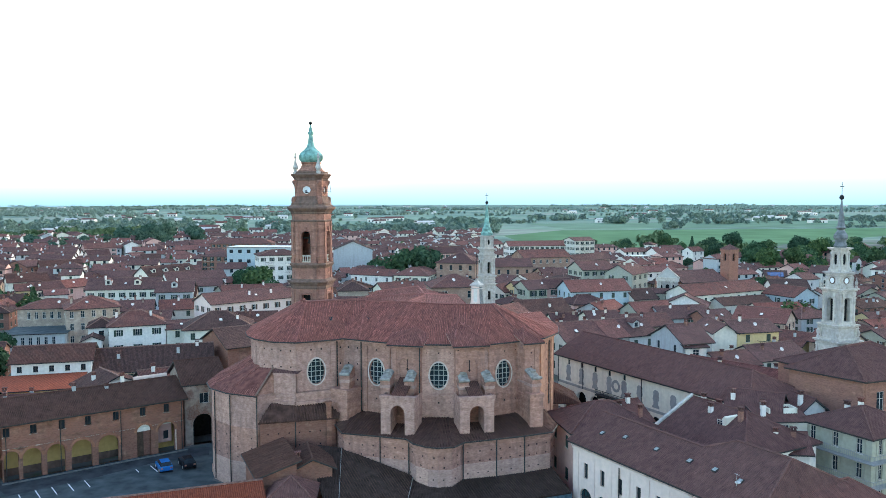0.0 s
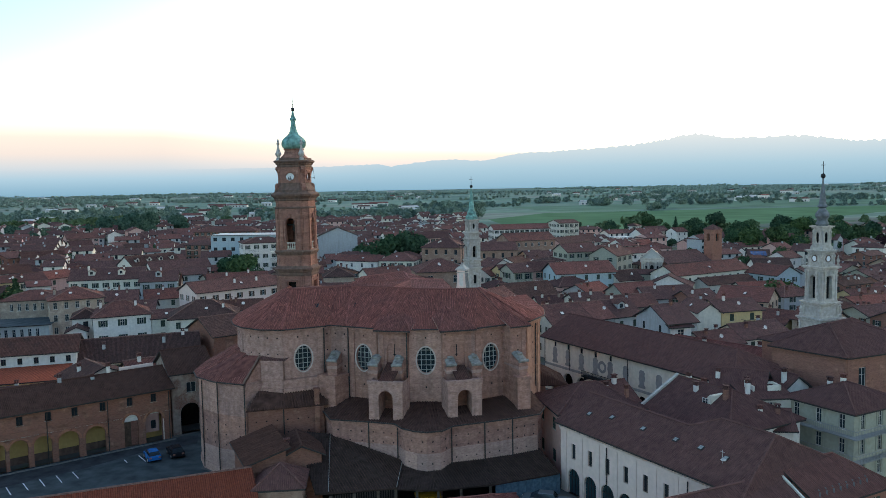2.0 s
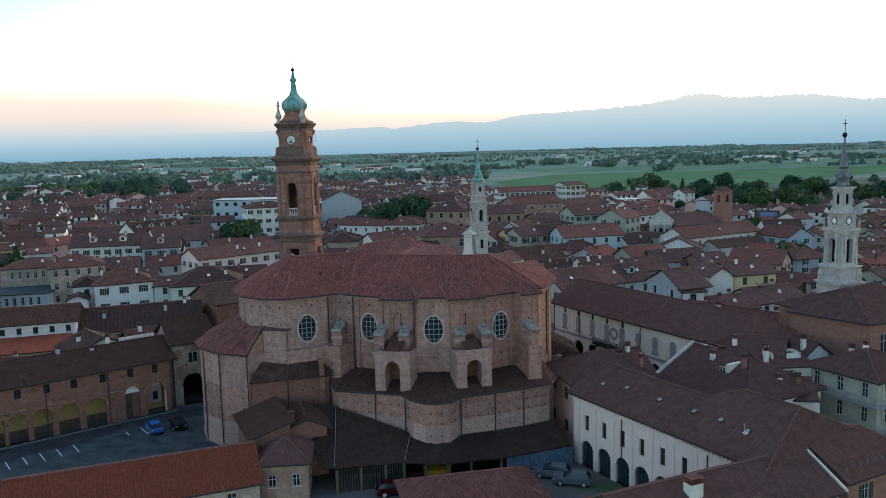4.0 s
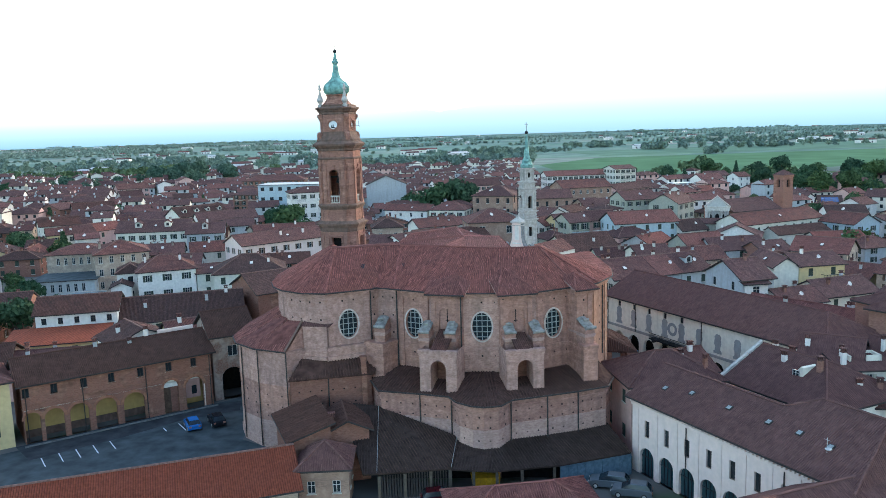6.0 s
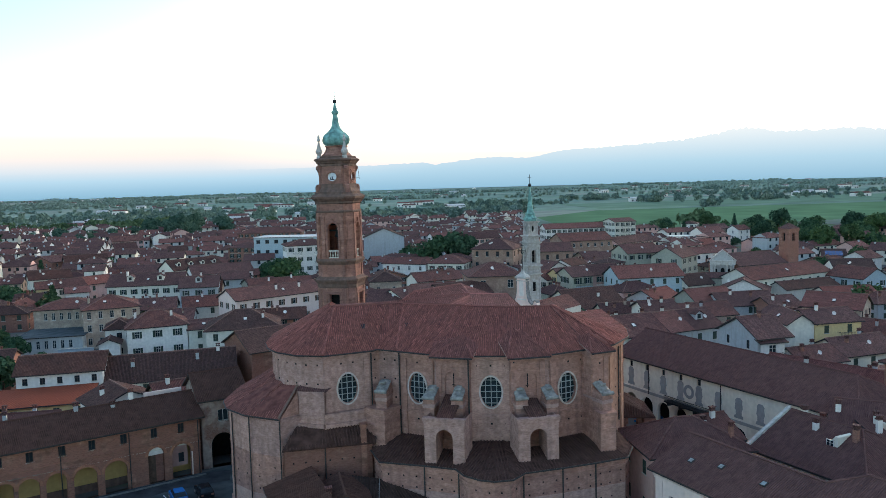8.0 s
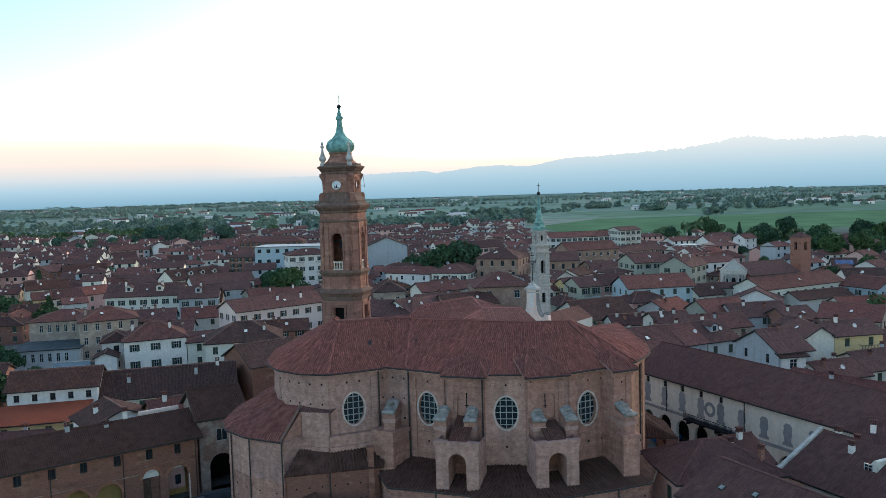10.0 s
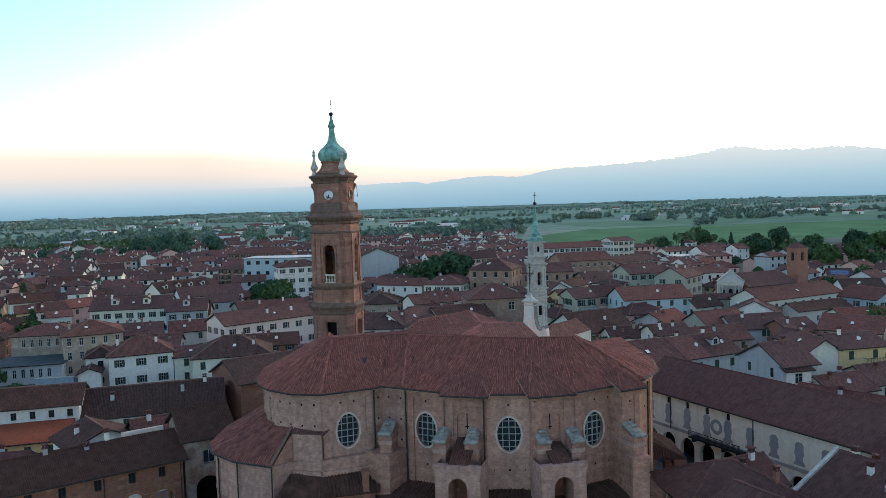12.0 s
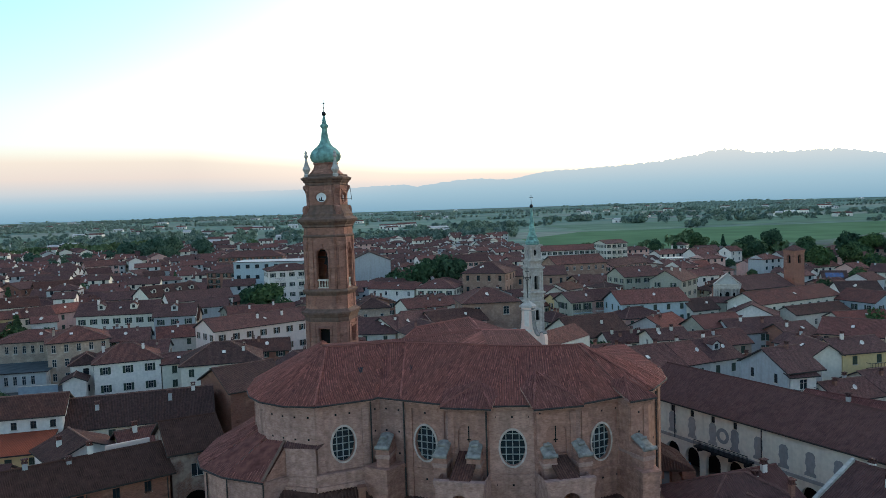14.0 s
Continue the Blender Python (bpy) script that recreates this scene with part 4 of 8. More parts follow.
# small hipped roofs over the two bays, running into the main slope
for cx, cy, lean in ((-5.55, 95.9, -14), (4.1, 95.8, 13)):
    fr = Matrix.Translation((cx, cy, 0)) @ Matrix.Rotation(radians(lean), 4, "Z")
    lift = 0.0 if lean < 0 else 0.5
    e1, e2 = fr @ Vector((-2.35, 3.15 - lift, EAVE - 0.12)), fr @ Vector((2.35, 3.15 - lift, EAVE - 0.12))
    b1, b2 = fr @ Vector((-2.6, 5.6, EAVE + 0.95 + lift * 0.6)), fr @ Vector((2.6, 5.6, EAVE + 0.95 + lift * 0.6))
    t1 = fr @ Vector((0.7 if lean < 0 else -0.7, 6.3 + lift, EAVE + 1.65 + lift * 1.4))
    g, rows = G(), G()
    for q in ([e1, e2, t1], [b1, e1, t1], [e2, b2, t1]):
        g.face(q)
        ribs(rows, q, 0.22, 0.075)
    dn = Vector((0, 0, 0.2))
    for p, q in ((e1, e2), (b1, e1), (e2, b2)):
        g.face([p - dn, q - dn, q, p], 1)
    g.face([b1 - dn, b2 - dn, e2 - dn, e1 - dn], 1)
    ob = g.obj("bay_roof", [M["roof_red_bed"], M["church"]], church)
    tagged(rows.obj("tiling", M["roof_red_cover"], ob), kind="stuff")
    for p, q in ((e1, t1), (e2, t1)):
        cap_run(p, q, 0.12, church, "hip_cap")
    gutter(e1, e2)

# corner bay over the outer buttress, with its own small hip
fr = Matrix.Translation((11.6, 99.2, 0)) @ Matrix.Rotation(radians(26), 4, "Z")
g = G()
g.box(-0.7, 1.5, 1.8, 4.6, 9.0, EAVE - 0.5, 0, fr)
for x in (-0.62, 0.86):
    g.box(x, x + 0.56, 1.68, 1.8, 12.5, EAVE - 0.85, 0, fr)
for z0, z1, k in ((12.15, 12.45, 0.14), (EAVE - 0.85, EAVE - 0.55, 0.18), (EAVE - 0.55, EAVE - 0.15, 0.32)):
    g.box(-0.7 - k, 1.5 + k, 1.8 - k, 4.4, z0, z1, 0, fr)
for z in (17.4, 15.6, 13.6):
    g.box(0.3, 0.48, 1.785, 1.82, z, z + 0.18, 1, fr)
g.obj("wall", [M["church_brick"], M["hole"]], church, "worn brick corner pilaster bay")
e1, e2 = fr @ Vector((-1.1, 1.1, EAVE - 0.12)), fr @ Vector((1.95, 1.1, EAVE - 0.12))
b1, b2 = fr @ Vector((-1.1, 4.6, EAVE + 1.1)), fr @ Vector((1.95, 4.6, EAVE + 1.0))
t1 = fr @ Vector((0.3, 3.7, EAVE + 1.45))
g, rows = G(), G()
for q in ([e1, e2, t1], [b1, e1, t1], [e2, b2, t1]):
    g.face(q)
    ribs(rows, q, 0.22, 0.075)
for p, q in ((e1, e2), (b1, e1), (e2, b2)):
    dn = Vector((0, 0, 0.2))
    g.face([p - dn, q - dn, q, p], 1)
ob = g.obj("bay_roof", [M["roof_red_bed"], M["church"]], church)
tagged(rows.obj("tiling", M["roof_red_cover"], ob), kind="stuff")
for p, q in ((e1, t1), (e2, t1)):
    cap_run(p, q, 0.12, church, "hip_cap")
gutter(e1, e2)

# downpipes
for x, y, z0 in ((-13.75, 103.3, 9.5), (-10.6, 102.9, 9.5), (-2.95, 99.2, 9.5), (1.85, 98.9, 9.5), (9.85, 102.05, 9.5), (14.2, 106.9, 9.5)):
    g = G()
    g.rod((x, y - 0.12, z0), (x, y - 0.12, EAVE - 0.3), 0.085)
    g.obj("downpipe", M["pipe"], church)
for x, y in ((-7.7, 96.25), (-4.15, 95.0), (2.35, 93.6), (6.4, 95.0), (9.9, 96.3)):
    g = G()
    g.rod((x, y - 0.12, 2.8), (x, y - 0.12, LEAVE - 0.2), 0.08)
    g.obj("downpipe", M["pipe"], church)

# side chapel with a rounded corner
CH = [(-31.4, 114.0), (-31.4, 107.6), (-30.2, 104.7), (-27.4, 102.0), (-23.4, 100.1), (-21.4, 101.8)]
CE = 12.3
for p, q in zip(CH, CH[1:]):
    d = Vector((q[0] - p[0], q[1] - p[1], 0))
    ln = d.length
    fr = wall_frame((*p, 0), d)
    g = G()
    g.wall((*p, 0), d, ln, 7.9, CE)
    g.box(-0.05, ln + 0.05, -0.2, 0, CE - 0.5, CE - 0.1, 0, fr)
    g.obj("wall", M["church"], church)
    g = G()
    g.wall((*p, 0), d, ln, 3.4, 7.9)
    g.box(-0.05, ln + 0.05, -0.07, 0, 7.65, 7.9, 0, fr)
    for z in (4.0, 5.3, 6.6):
        n = max(1, int(ln / 1.5))
        for k in range(n):
            x = (k + 0.5) * ln / n
            g.box(x - 0.08, x + 0.08, -0.012, 0.02, z - 0.08, z + 0.08, 1, fr)
    g.obj("wall", [M["church_brick"], M["hole"]], church)
    g = G()
    g.wall((*p, 0), d, ln, 0, 3.4)
    g.box(-0.05, ln + 0.05, -0.12, 0, 0, 1.0, 0, fr)
    g.obj("wall", M["church_low"], church)
g, rows = G(), G()
CI = [(-26.4, 114.0), (-26.0, 110.0), (-25.3, 106.8), (-23.8, 104.2), (-21.7, 102.4), (-20.0, 102.0)]
for k in range(4):
    a, b = (Vector((*out_of(CH, j, 0.55), CE)) for j in (k, k + 1))
    c, d = Vector((*CI[k + 1], 15.45)), Vector((*CI[k], 15.35))
    g.face([a, b, c, d])
    ribs(rows, [a, b, c, d], 0.3, 0.085)
    dn = Vector((0, 0, 0.18))
    g.face([a - dn, b - dn, b, a], 1)
    g.face([Vector((*CH[k], CE - 0.18)), Vector((*CH[k + 1], CE - 0.18)), b - dn, a - dn], 1)
a = Vector((*out_of(CH, 4, 0.55), CE + 0.05))
v = Vector((-21.7, 102.4, 15.5))
flash = G()
side = Vector((0.22, -0.15, 0))
flash.rings([[a - side, a + side * 0.2, a + side * 0.2 + Vector((0, 0, 0.12)), a - side + Vector((0, 0, 0.12))], [v - side, v + side * 0.2, v + side * 0.2 + Vector((0, 0, 0.12)), v - side + Vector((0, 0, 0.12))]])
flash.obj("verge_flashing", M["tower_dark"], church, "grey lead flashing along the verge")
flash = G()
c0, c1 = Vector((-23.4, 100.1, 12.2)), Vector((-21.5, 102.1, 12.2))
flash.face([c0, c1, c1 + Vector((0, 0, 3.2))])
flash.face([c0 - Vector((0, 0, 4)), c1 - Vector((0, 0, 4)), c1, c0])
flash.obj("wall", M["church_brick"], church)
flash = G()
flash.rings([[(-21.9, 101.4, 14.9), (-18.5, 100.7, 14.85), (-18.0, 101.6, 15.15), (-21.4, 102.3, 15.5)], [(-21.9, 101.4, 15.05), (-18.5, 100.7, 14.95), (-18.0, 101.6, 15.25), (-21.4, 102.3, 15.6)]])
flash.obj("roof", M["roof_brown"], church, "narrow tile ledge against the drum")
ob = g.obj("roof", [M["roof_red_bed"], M["church_low"]], church, "fan-shaped red tile roof of the side chapel")
tagged(rows.obj("tiling", M["roof_red_cover"], ob), kind="stuff")
for x, y in ((-27.4, 101.85), (-30.1, 104.5), (-23.5, 99.9)):
    g = G()
    g.rod((x, y - 0.1, 0.2), (x, y - 0.1, CE - 0.3), 0.08)
    g.obj("downpipe", M["pipe"], church)
for k in range(4):
    gutter((*out_of(CH, k, 0.6), CE), (*out_of(CH, k + 1, 0.6), CE))
# brick aisle between chapel and apse
AI = [(-22.9, 98.7), (-13.7, 101.1)]
d = Vector((AI[1][0] - AI[0][0], AI[1][1] - AI[0][1], 0))
fr = wall_frame((*AI[0], 0), d)
g = G()
g.wall((*AI[0], 0), d, d.length, 0, 9.15)
g.box(0, 0.1, 0, 3, 0, 9.15, 0, fr)
g.box(0, d.length, -0.15, 0, 8.75, 9.1, 0, fr)
g.box(d.length - 0.1, d.length, 0, 3, 0, 9.15, 0, fr)
for k in range(7):
    for z in (7.6, 6.0):
        g.box(1 + k * 1.3 - 0.08, 1 + k * 1.3 + 0.08, -0.012, 0.02, z - 0.08, z + 0.08, 1, fr)
g.obj("wall", [M["brick"], M["hole"]], church)
g, rows = G(), G()
ea = [fr @ Vector((x, -0.35, 9.2)) for x in (-0.2, d.length * 0.46, d.length + 0.4)]
tops = [Vector((-22.0, 101.2, 11.0)), Vector((-18.7, 101.0, 11.0)), Vector((-13.4, 103.4, 11.0))]
for i in (0, 1):
    q = [ea[i], ea[i + 1], tops[i + 1], tops[i]]
    g.rings([[p - Vector((0, 0, 0.15)) for p in q], q])
    ribs(rows, q, 0.34, 0.085)
ob = g.obj("roof", M["roof_dark_bed"], church, "dark mossy lean-to roof")
tagged(rows.obj("tiling", M["roof_dark_cover"], ob), kind="stuff")
g = G()
g.rod(fr @ Vector((4.4, -0.12, 0)), fr @ Vector((4.4, -0.12, 9.0)), 0.08)
g.obj("downpipe", M["pipe"], church)
g = G()
g.box(8.3, 8.9, -0.3, 0.4, 5.5, 11.0, 0, fr)
g.box(8.2, 9.0, -0.4, 0.5, 11.0, 11.3, 0, fr)
g.obj("chimney", M["brick"], church)

# plinth of the drum above that roof, with stepped mouldings
PL = [(-21.7, 101.6), (-18.7, 100.75), (-13.5, 103.1)]
for p, q in zip(PL, PL[1:]):
    d = Vector((q[0] - p[0], q[1] - p[1], 0))
    fr = wall_frame((*p, 0), d)
    top = 14.9 if p[0] < -19 else 12.4
    g = G()
    g.wall((*p, 0), d, d.length, 8.0, top)
    g.box(0, d.length, 0, 1.6, top - 0.1, top, 0, fr)
    g.box(-0.02, d.length, -0.14, 0, top - 0.3, top, 0, fr)
    g.box(-0.02, d.length, -0.12, 0, 12.0, 12.25, 0, fr)
    g.box(-0.02, d.length, -0.3, 0, 10.9, 11.3, 0, fr)
    g.obj("wall", M["church"], church)
# small tiled porch on the far side
g = G()
q = [Vector((14.6, 112.4, 8.2)), Vector((19.6, 112.2, 8.0)), Vector((19.4, 118.4, 8.3)), Vector((15.6, 118.4, 10.2)), Vector((15.2, 113.6, 10.0))]
rows = G()
for tri in ([q[0], q[1], q[4]], [q[1], q[2], q[3], q[4]]):
    g.rings([[p - Vector((0, 0, 0.18)) for p in tri], tri])
    ribs(rows, tri, 0.3, 0.085)
ob = g.obj("porch_roof", M["roof_dark_bed"], church, "brown tile roof of the porch")
tagged(rows.obj("tiling", M["roof_dark_cover"], ob), kind="stuff")
for x, y in ((18.9, 112.8), (15.6, 112.9), (18.9, 117.6)):
    g = G()
    g.box(x - 0.5, x + 0.5, y - 0.5, y + 0.5, 0, 7.2)
    g.box(x - 0.7, x + 0.7, y - 0.7, y + 0.7, 7.2, 7.9)
    g.obj("porch_pier", M["brick"], church)

# ---- bell tower ----
tower = thing("bell_tower", "tall brick bell tower with a green copper onion dome", "tower", pose(-22.4, 137.2, 0, 0, 0, -11))


def chamfer(h, c):
    return [(h - c, -h), (h, -h + c), (h, h - c), (h - c, h), (-h + c, h), (-h, h - c), (-h, -h + c), (-h + c, -h)]


def storey(g, h, c, z0, z1, hole=None, m=0):
    """One storey of a tower, its four main faces open where a hole is given."""
    pts = chamfer(h, c)
    for k in range(8):
        p, q = Vector((*pts[k - 1], 0)), Vector((*pts[k], 0))
        wide = (q - p).length
        hs = []
        if hole and k % 2 == 0:
            w, b, t, shape = hole
            hs = [(wide / 2 - w / 2, wide / 2 + w / 2, b, t, shape)]
        g.wall(p, q - p, wide, z0, z1, hs, 0.7, m)


def band(g, h, c, z0, z1, m=0):
    g.prism(chamfer(h, c), z0, z1, m)


def stepped(g, steps, k=0.37):
    """A moulded cornice skinned over (half width, height) steps of the chamfered plan."""
    g.rings([[(x, y, z) for x, y in chamfer(h, h * k)] for h, z in steps])


g = G()
storey(g, 3.0, 1.1, 0, 22.6, (1.5, 18.9, 20.95, "rect"))
g.obj("lower_shaft", M["tower"], tower)
g = G()
storey(g, 2.84, 1.05, 23.5, 25.7)
g.obj("pedestal", M["tower"], tower)
g = G()
storey(g, 2.86, 1.07, 26.2, 34.8, (1.6, 26.4, 31.65, "arch"))
g.obj("belfry_storey", M["tower"], tower)
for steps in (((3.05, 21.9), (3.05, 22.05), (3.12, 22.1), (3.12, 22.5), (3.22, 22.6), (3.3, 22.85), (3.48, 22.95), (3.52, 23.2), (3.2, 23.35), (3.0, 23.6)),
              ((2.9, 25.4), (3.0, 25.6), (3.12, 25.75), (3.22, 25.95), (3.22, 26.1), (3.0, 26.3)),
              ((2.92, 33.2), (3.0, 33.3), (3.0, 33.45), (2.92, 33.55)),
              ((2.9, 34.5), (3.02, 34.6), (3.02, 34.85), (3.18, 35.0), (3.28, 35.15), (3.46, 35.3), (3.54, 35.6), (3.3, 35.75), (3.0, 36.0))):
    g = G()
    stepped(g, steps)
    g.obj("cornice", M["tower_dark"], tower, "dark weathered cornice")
FACE = 2.86
for s in range(4):
    r = Matrix.Rotation(s * math.pi / 2, 4, "Z")
    for x0, x1 in ((-1.76, -1.22), (1.22, 1.76)):
        g = G()
        g.box(x0, x1, -FACE - 0.16, -FACE + 0.05, 26.9, 33.2, 0, r)
        g.box(x0 - 0.06, x1 + 0.06, -FACE - 0.24, -FACE + 0.05, 26.3, 26.9, 0, r)
        g.box(x0 - 0.05, x1 + 0.05, -FACE - 0.22, -FACE + 0.05, 32.4, 32.6, 0, r)
        g.obj("pilaster", M["tower"], tower)
        g = G()
        g.box(x0, x1, -3.14, -2.95, 12, 21.9, 0, r)
        g.obj("pilaster", M["tower"], tower)
        g = G()
        g.box(x0, x1, -FACE - 0.1, -FACE + 0.05, 23.6, 25.4, 0, r)
        g.obj("pilaster", M["tower"], tower)
    # broad double pilaster on the cut-off corner
    q = Matrix.Rotation(s * math.pi / 2 + math.pi / 4, 4, "Z")
    d = (FACE - 1.07 / 2) * math.sqrt(2)
    g = G()
    g.box(-0.5, 0.5, -d - 0.12, -d + 0.05, 26.3, 33.2, 0, q)
    g.box(-0.3, 0.3, -d - 0.24, -d + 0.05, 26.9, 32.4, 0, q)
    g.box(-0.58, 0.58, -d - 0.3, -d + 0.05, 32.4, 32.65, 0, q)
    g.box(-0.58, 0.58, -d - 0.28, -d + 0.05, 26.3, 26.9, 0, q)
    g.obj("corner_pilaster", M["tower"], tower)
    g = G()
    d = (3.0 - 0.55) * math.sqrt(2)
    g.box(-0.5, 0.5, -d - 0.12, -d + 0.05, 12, 21.9, 0, q)
    g.obj("corner_pilaster", M["tower"], tower)
    g = G()
    for k in range(13):
        t = math.pi * k / 12
        g.box(math.cos(t) * 1.0 - 0.14, math.cos(t) * 1.0 + 0.14, -FACE - 0.12, -FACE + 0.05, 30.85 + math.sin(t) * 1.0 - 0.14, 30.85 + math.sin(t) * 1.0 + 0.14, 0, r)
    for x in (-1.08, 0.84):
        g.box(x, x + 0.24, -FACE - 0.1, -FACE + 0.05, 26.4, 30.85, 0, r)
        g.box(x - 0.06, x + 0.3, -FACE - 0.16, -FACE + 0.05, 30.6, 30.9, 0, r)
    g.box(-0.16, 0.16, -FACE - 0.22, -FACE + 0.05, 31.7, 32.4, 0, r)
    g.obj("arch_moulding", M["tower"], tower)
    g = G()
    for x in (-1.1, 0.85):
        g.box(x, x + 0.25, -3.12, -2.95, 18.6, 21.3, 0, r)
    g.box(-1.2, 1.2, -3.2, -2.95, 21.1, 21.4, 0, r)
    g.box(-1.2, 1.2, -3.2, -2.95, 18.4, 18.7, 0, r)
    g.obj("window_surround", M["tower"], tower)
    g = G()
    g.box(-0.8, 0.8, -2.72, -2.5, 27.4, 27.6, 0, r)
    g.box(-0.8, 0.8, -2.72, -2.5, 26.4, 26.55, 0, r)
    for k in range(4):
        x = -0.6 + k * 0.4
        g.lathe([(0.06, 26.55), (0.13, 26.8), (0.06, 27.1), (0.1, 27.4)], 6, 0, 0)
        for i in range(len(g.v) - 24, len(g.v)):
            vx, vy, vz = g.v[i]
            g.v[i] = tuple(r @ Vector((vx + x, vy - 2.61, vz)))
    g.obj("balustrade", M["stone"], tower, "pale stone balustrade")
# added dark box, for shade behind the shaft windows
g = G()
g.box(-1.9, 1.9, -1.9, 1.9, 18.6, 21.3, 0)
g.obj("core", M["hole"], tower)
for bx, by, br, bz in ((0.0, 0.0, 1.0, 31.2), (0.35, -1.2, 0.55, 30.4), (-0.35, 1.1, 0.55, 30.2)):
    g = G()
    g.lathe([(0.05, bz), (0.25 * br, bz - 0.05), (0.45 * br, bz - 0.4 * br), (0.55 * br, bz - 1.0 * br), (0.68 * br, bz - 1.5 * br), (0.8 * br, bz - 1.7 * br), (0.66 * br, bz - 1.7 * br)], 14, bx, by)
    g.box(bx - 1.6, bx + 1.6, by - 0.1, by + 0.1, bz, bz + 0.2)
    g.box(bx - 0.08, bx + 0.08, by - 0.5, by - 0.42, bz - 2.6, bz + 0.4)
    g.obj("bell", M["iron"], tower, "dark bronze bell in an iron frame")
# clock storey with scrolled corners
g = G()
storey(g, 2.4, 0.9, 37.0, 40.45, (1.5, 37.9, 39.17, "oval"))
g.obj("clock_storey", M["tower"], tower)
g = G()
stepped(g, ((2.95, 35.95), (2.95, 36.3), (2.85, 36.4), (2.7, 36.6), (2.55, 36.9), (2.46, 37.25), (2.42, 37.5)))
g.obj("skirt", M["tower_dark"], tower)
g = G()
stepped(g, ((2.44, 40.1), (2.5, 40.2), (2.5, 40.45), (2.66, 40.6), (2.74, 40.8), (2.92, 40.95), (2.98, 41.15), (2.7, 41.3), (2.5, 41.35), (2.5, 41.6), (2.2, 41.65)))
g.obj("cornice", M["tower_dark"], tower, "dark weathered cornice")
g = G()
stepped(g, ((2.05, 41.6), (1.95, 41.8), (1.7, 42.05), (1.48, 42.4), (1.36, 42.8), (1.36, 42.95), (1.5, 43.05), (1.5, 43.2)), 0.42)
g.obj("dome_base", M["tower"], tower)
for s in range(4):
    # scrolled consoles on the corners
    r = Matrix.Rotation(s * math.pi / 2 + math.pi / 4, 4, "Z")
    g = G()
    prof = [(2.2, 36.0), (3.3, 36.0), (3.46, 36.35), (3.52, 36.8), (3.44, 37.25), (3.2, 37.45), (3.0, 37.35), (2.9, 37.1), (2.86, 37.8), (2.86, 38.5), (2.95, 39.1), (3.15, 39.5), (3.32, 39.75), (3.3, 40.1), (3.1, 40.2), (2.2, 40.2)]
    g.rings([[r @ Vector((x, -y, z)) for y, z in prof] for x in (-0.36, 0.36)])
    g.obj("console", M["tower"], tower, "scrolled corner console")
    r = Matrix.Rotation(s * math.pi / 2, 4, "Z")
    g = G()
    ring = lambda k, y: [r @ Vector((k * 0.76 * math.cos(2 * math.pi * j / 24), y, 38.53 + k * 0.64 * math.sin(2 * math.pi * j / 24))) for j in range(24)]
    g.rings([ring(1.0, -2.12), ring(1.0, -2.05)])
    dial = g.obj("clock_face", M["dial"], tower, "white clock face set in an oval opening")
    g = G()
    g.box(-0.06, 0.06, -2.2, -2.13, 38.1, 38.6, 0, r)
    g.box(-0.32, -0.2, -2.2, -2.13, 38.1, 38.45, 0, r)
    g.box(-0.32, 0.3, -2.2, -2.13, 38.05, 38.2, 0, r)
    g.obj("pointer", M["iron"], dial)
    g = G()
    g.rings([ring(1.32, -2.35), ring(1.32, -2.5), ring(1.04, -2.5), ring(1.04, -2.35)], caps=False)
    g.box(-0.95, 0.95, -2.5, -2.35, 37.5, 37.66, 0, r)
    g.box(-0.95, 0.95, -2.5, -2.35, 39.45, 39.62, 0, r)
    g.obj("oval_surround", M["tower"], tower)
g = G()
prof = [(1.2, 43.1), (1.55, 43.2), (1.92, 43.5), (2.08, 43.9), (2.08, 44.2), (1.95, 44.6), (1.65, 44.98), (1.2, 45.3), (0.84, 45.7), (0.6, 46.2), (0.48, 46.8), (0.4, 47.4), (0.36, 47.85), (0.54, 48.05), (0.56, 48.25), (0.34, 48.5), (0.22, 49.1), (0.13, 49.6)]
rings = []
for r, z in prof:
    rings.append([(r * (1 + 0.04 * math.cos(8 * 2 * math.pi * k / 32)) * math.cos(2 * math.pi * k / 32), r * (1 + 0.04 * math.cos(8 * 2 * math.pi * k / 32)) * math.sin(2 * math.pi * k / 32), z) for k in range(32)])
g.rings(rings)
g.obj("dome", M["copper"], tower, "ribbed green copper onion dome", smooth=True)
g = G()
g.lathe([(0.02, 49.5), (0.24, 49.6), (0.32, 49.82), (0.24, 50.02), (0.02, 50.12)], 12)
g.rod((0, 0, 50.1), (0, 0, 51.8), 0.05)
g.rod((-0.28, 0, 51.2), (0.28, 0, 51.2), 0.04)
g.rod((0, -0.2, 50.6), (0, 0.2, 50.6), 0.05)
g.obj("finial", M["iron"], tower, "dark ball and cross")
for s in (0, 2, 3):
    r = Matrix.Rotation(s * math.pi / 2 + math.pi / 4, 4, "Z")
    c = r @ Vector((0, -2.85, 0))
    g = G()
    g.lathe([(0.42, 41.1), (0.42, 41.6), (0.28, 41.7), (0.34, 41.9), (0.54, 42.2), (0.54, 42.4), (0.36, 42.75), (0.2, 43.3), (0.13, 43.8), (0.26, 43.9), (0.28, 44.1), (0.15, 44.3), (0.22, 44.5), (0.02, 44.85)], 8, c.x, c.y)
    g.obj("pinnacle", M["old_stone"], tower, "weathered stone pinnacle")
g = G()
g.rod((2.4, -1.2, 38.3), (3.9, -1.2, 38.3), 0.03)
g.rod((3.9, -1.2, 38.1), (3.7, -1.2, 40.0), 0.03)
g.obj("antenna", M["iron"], tower)


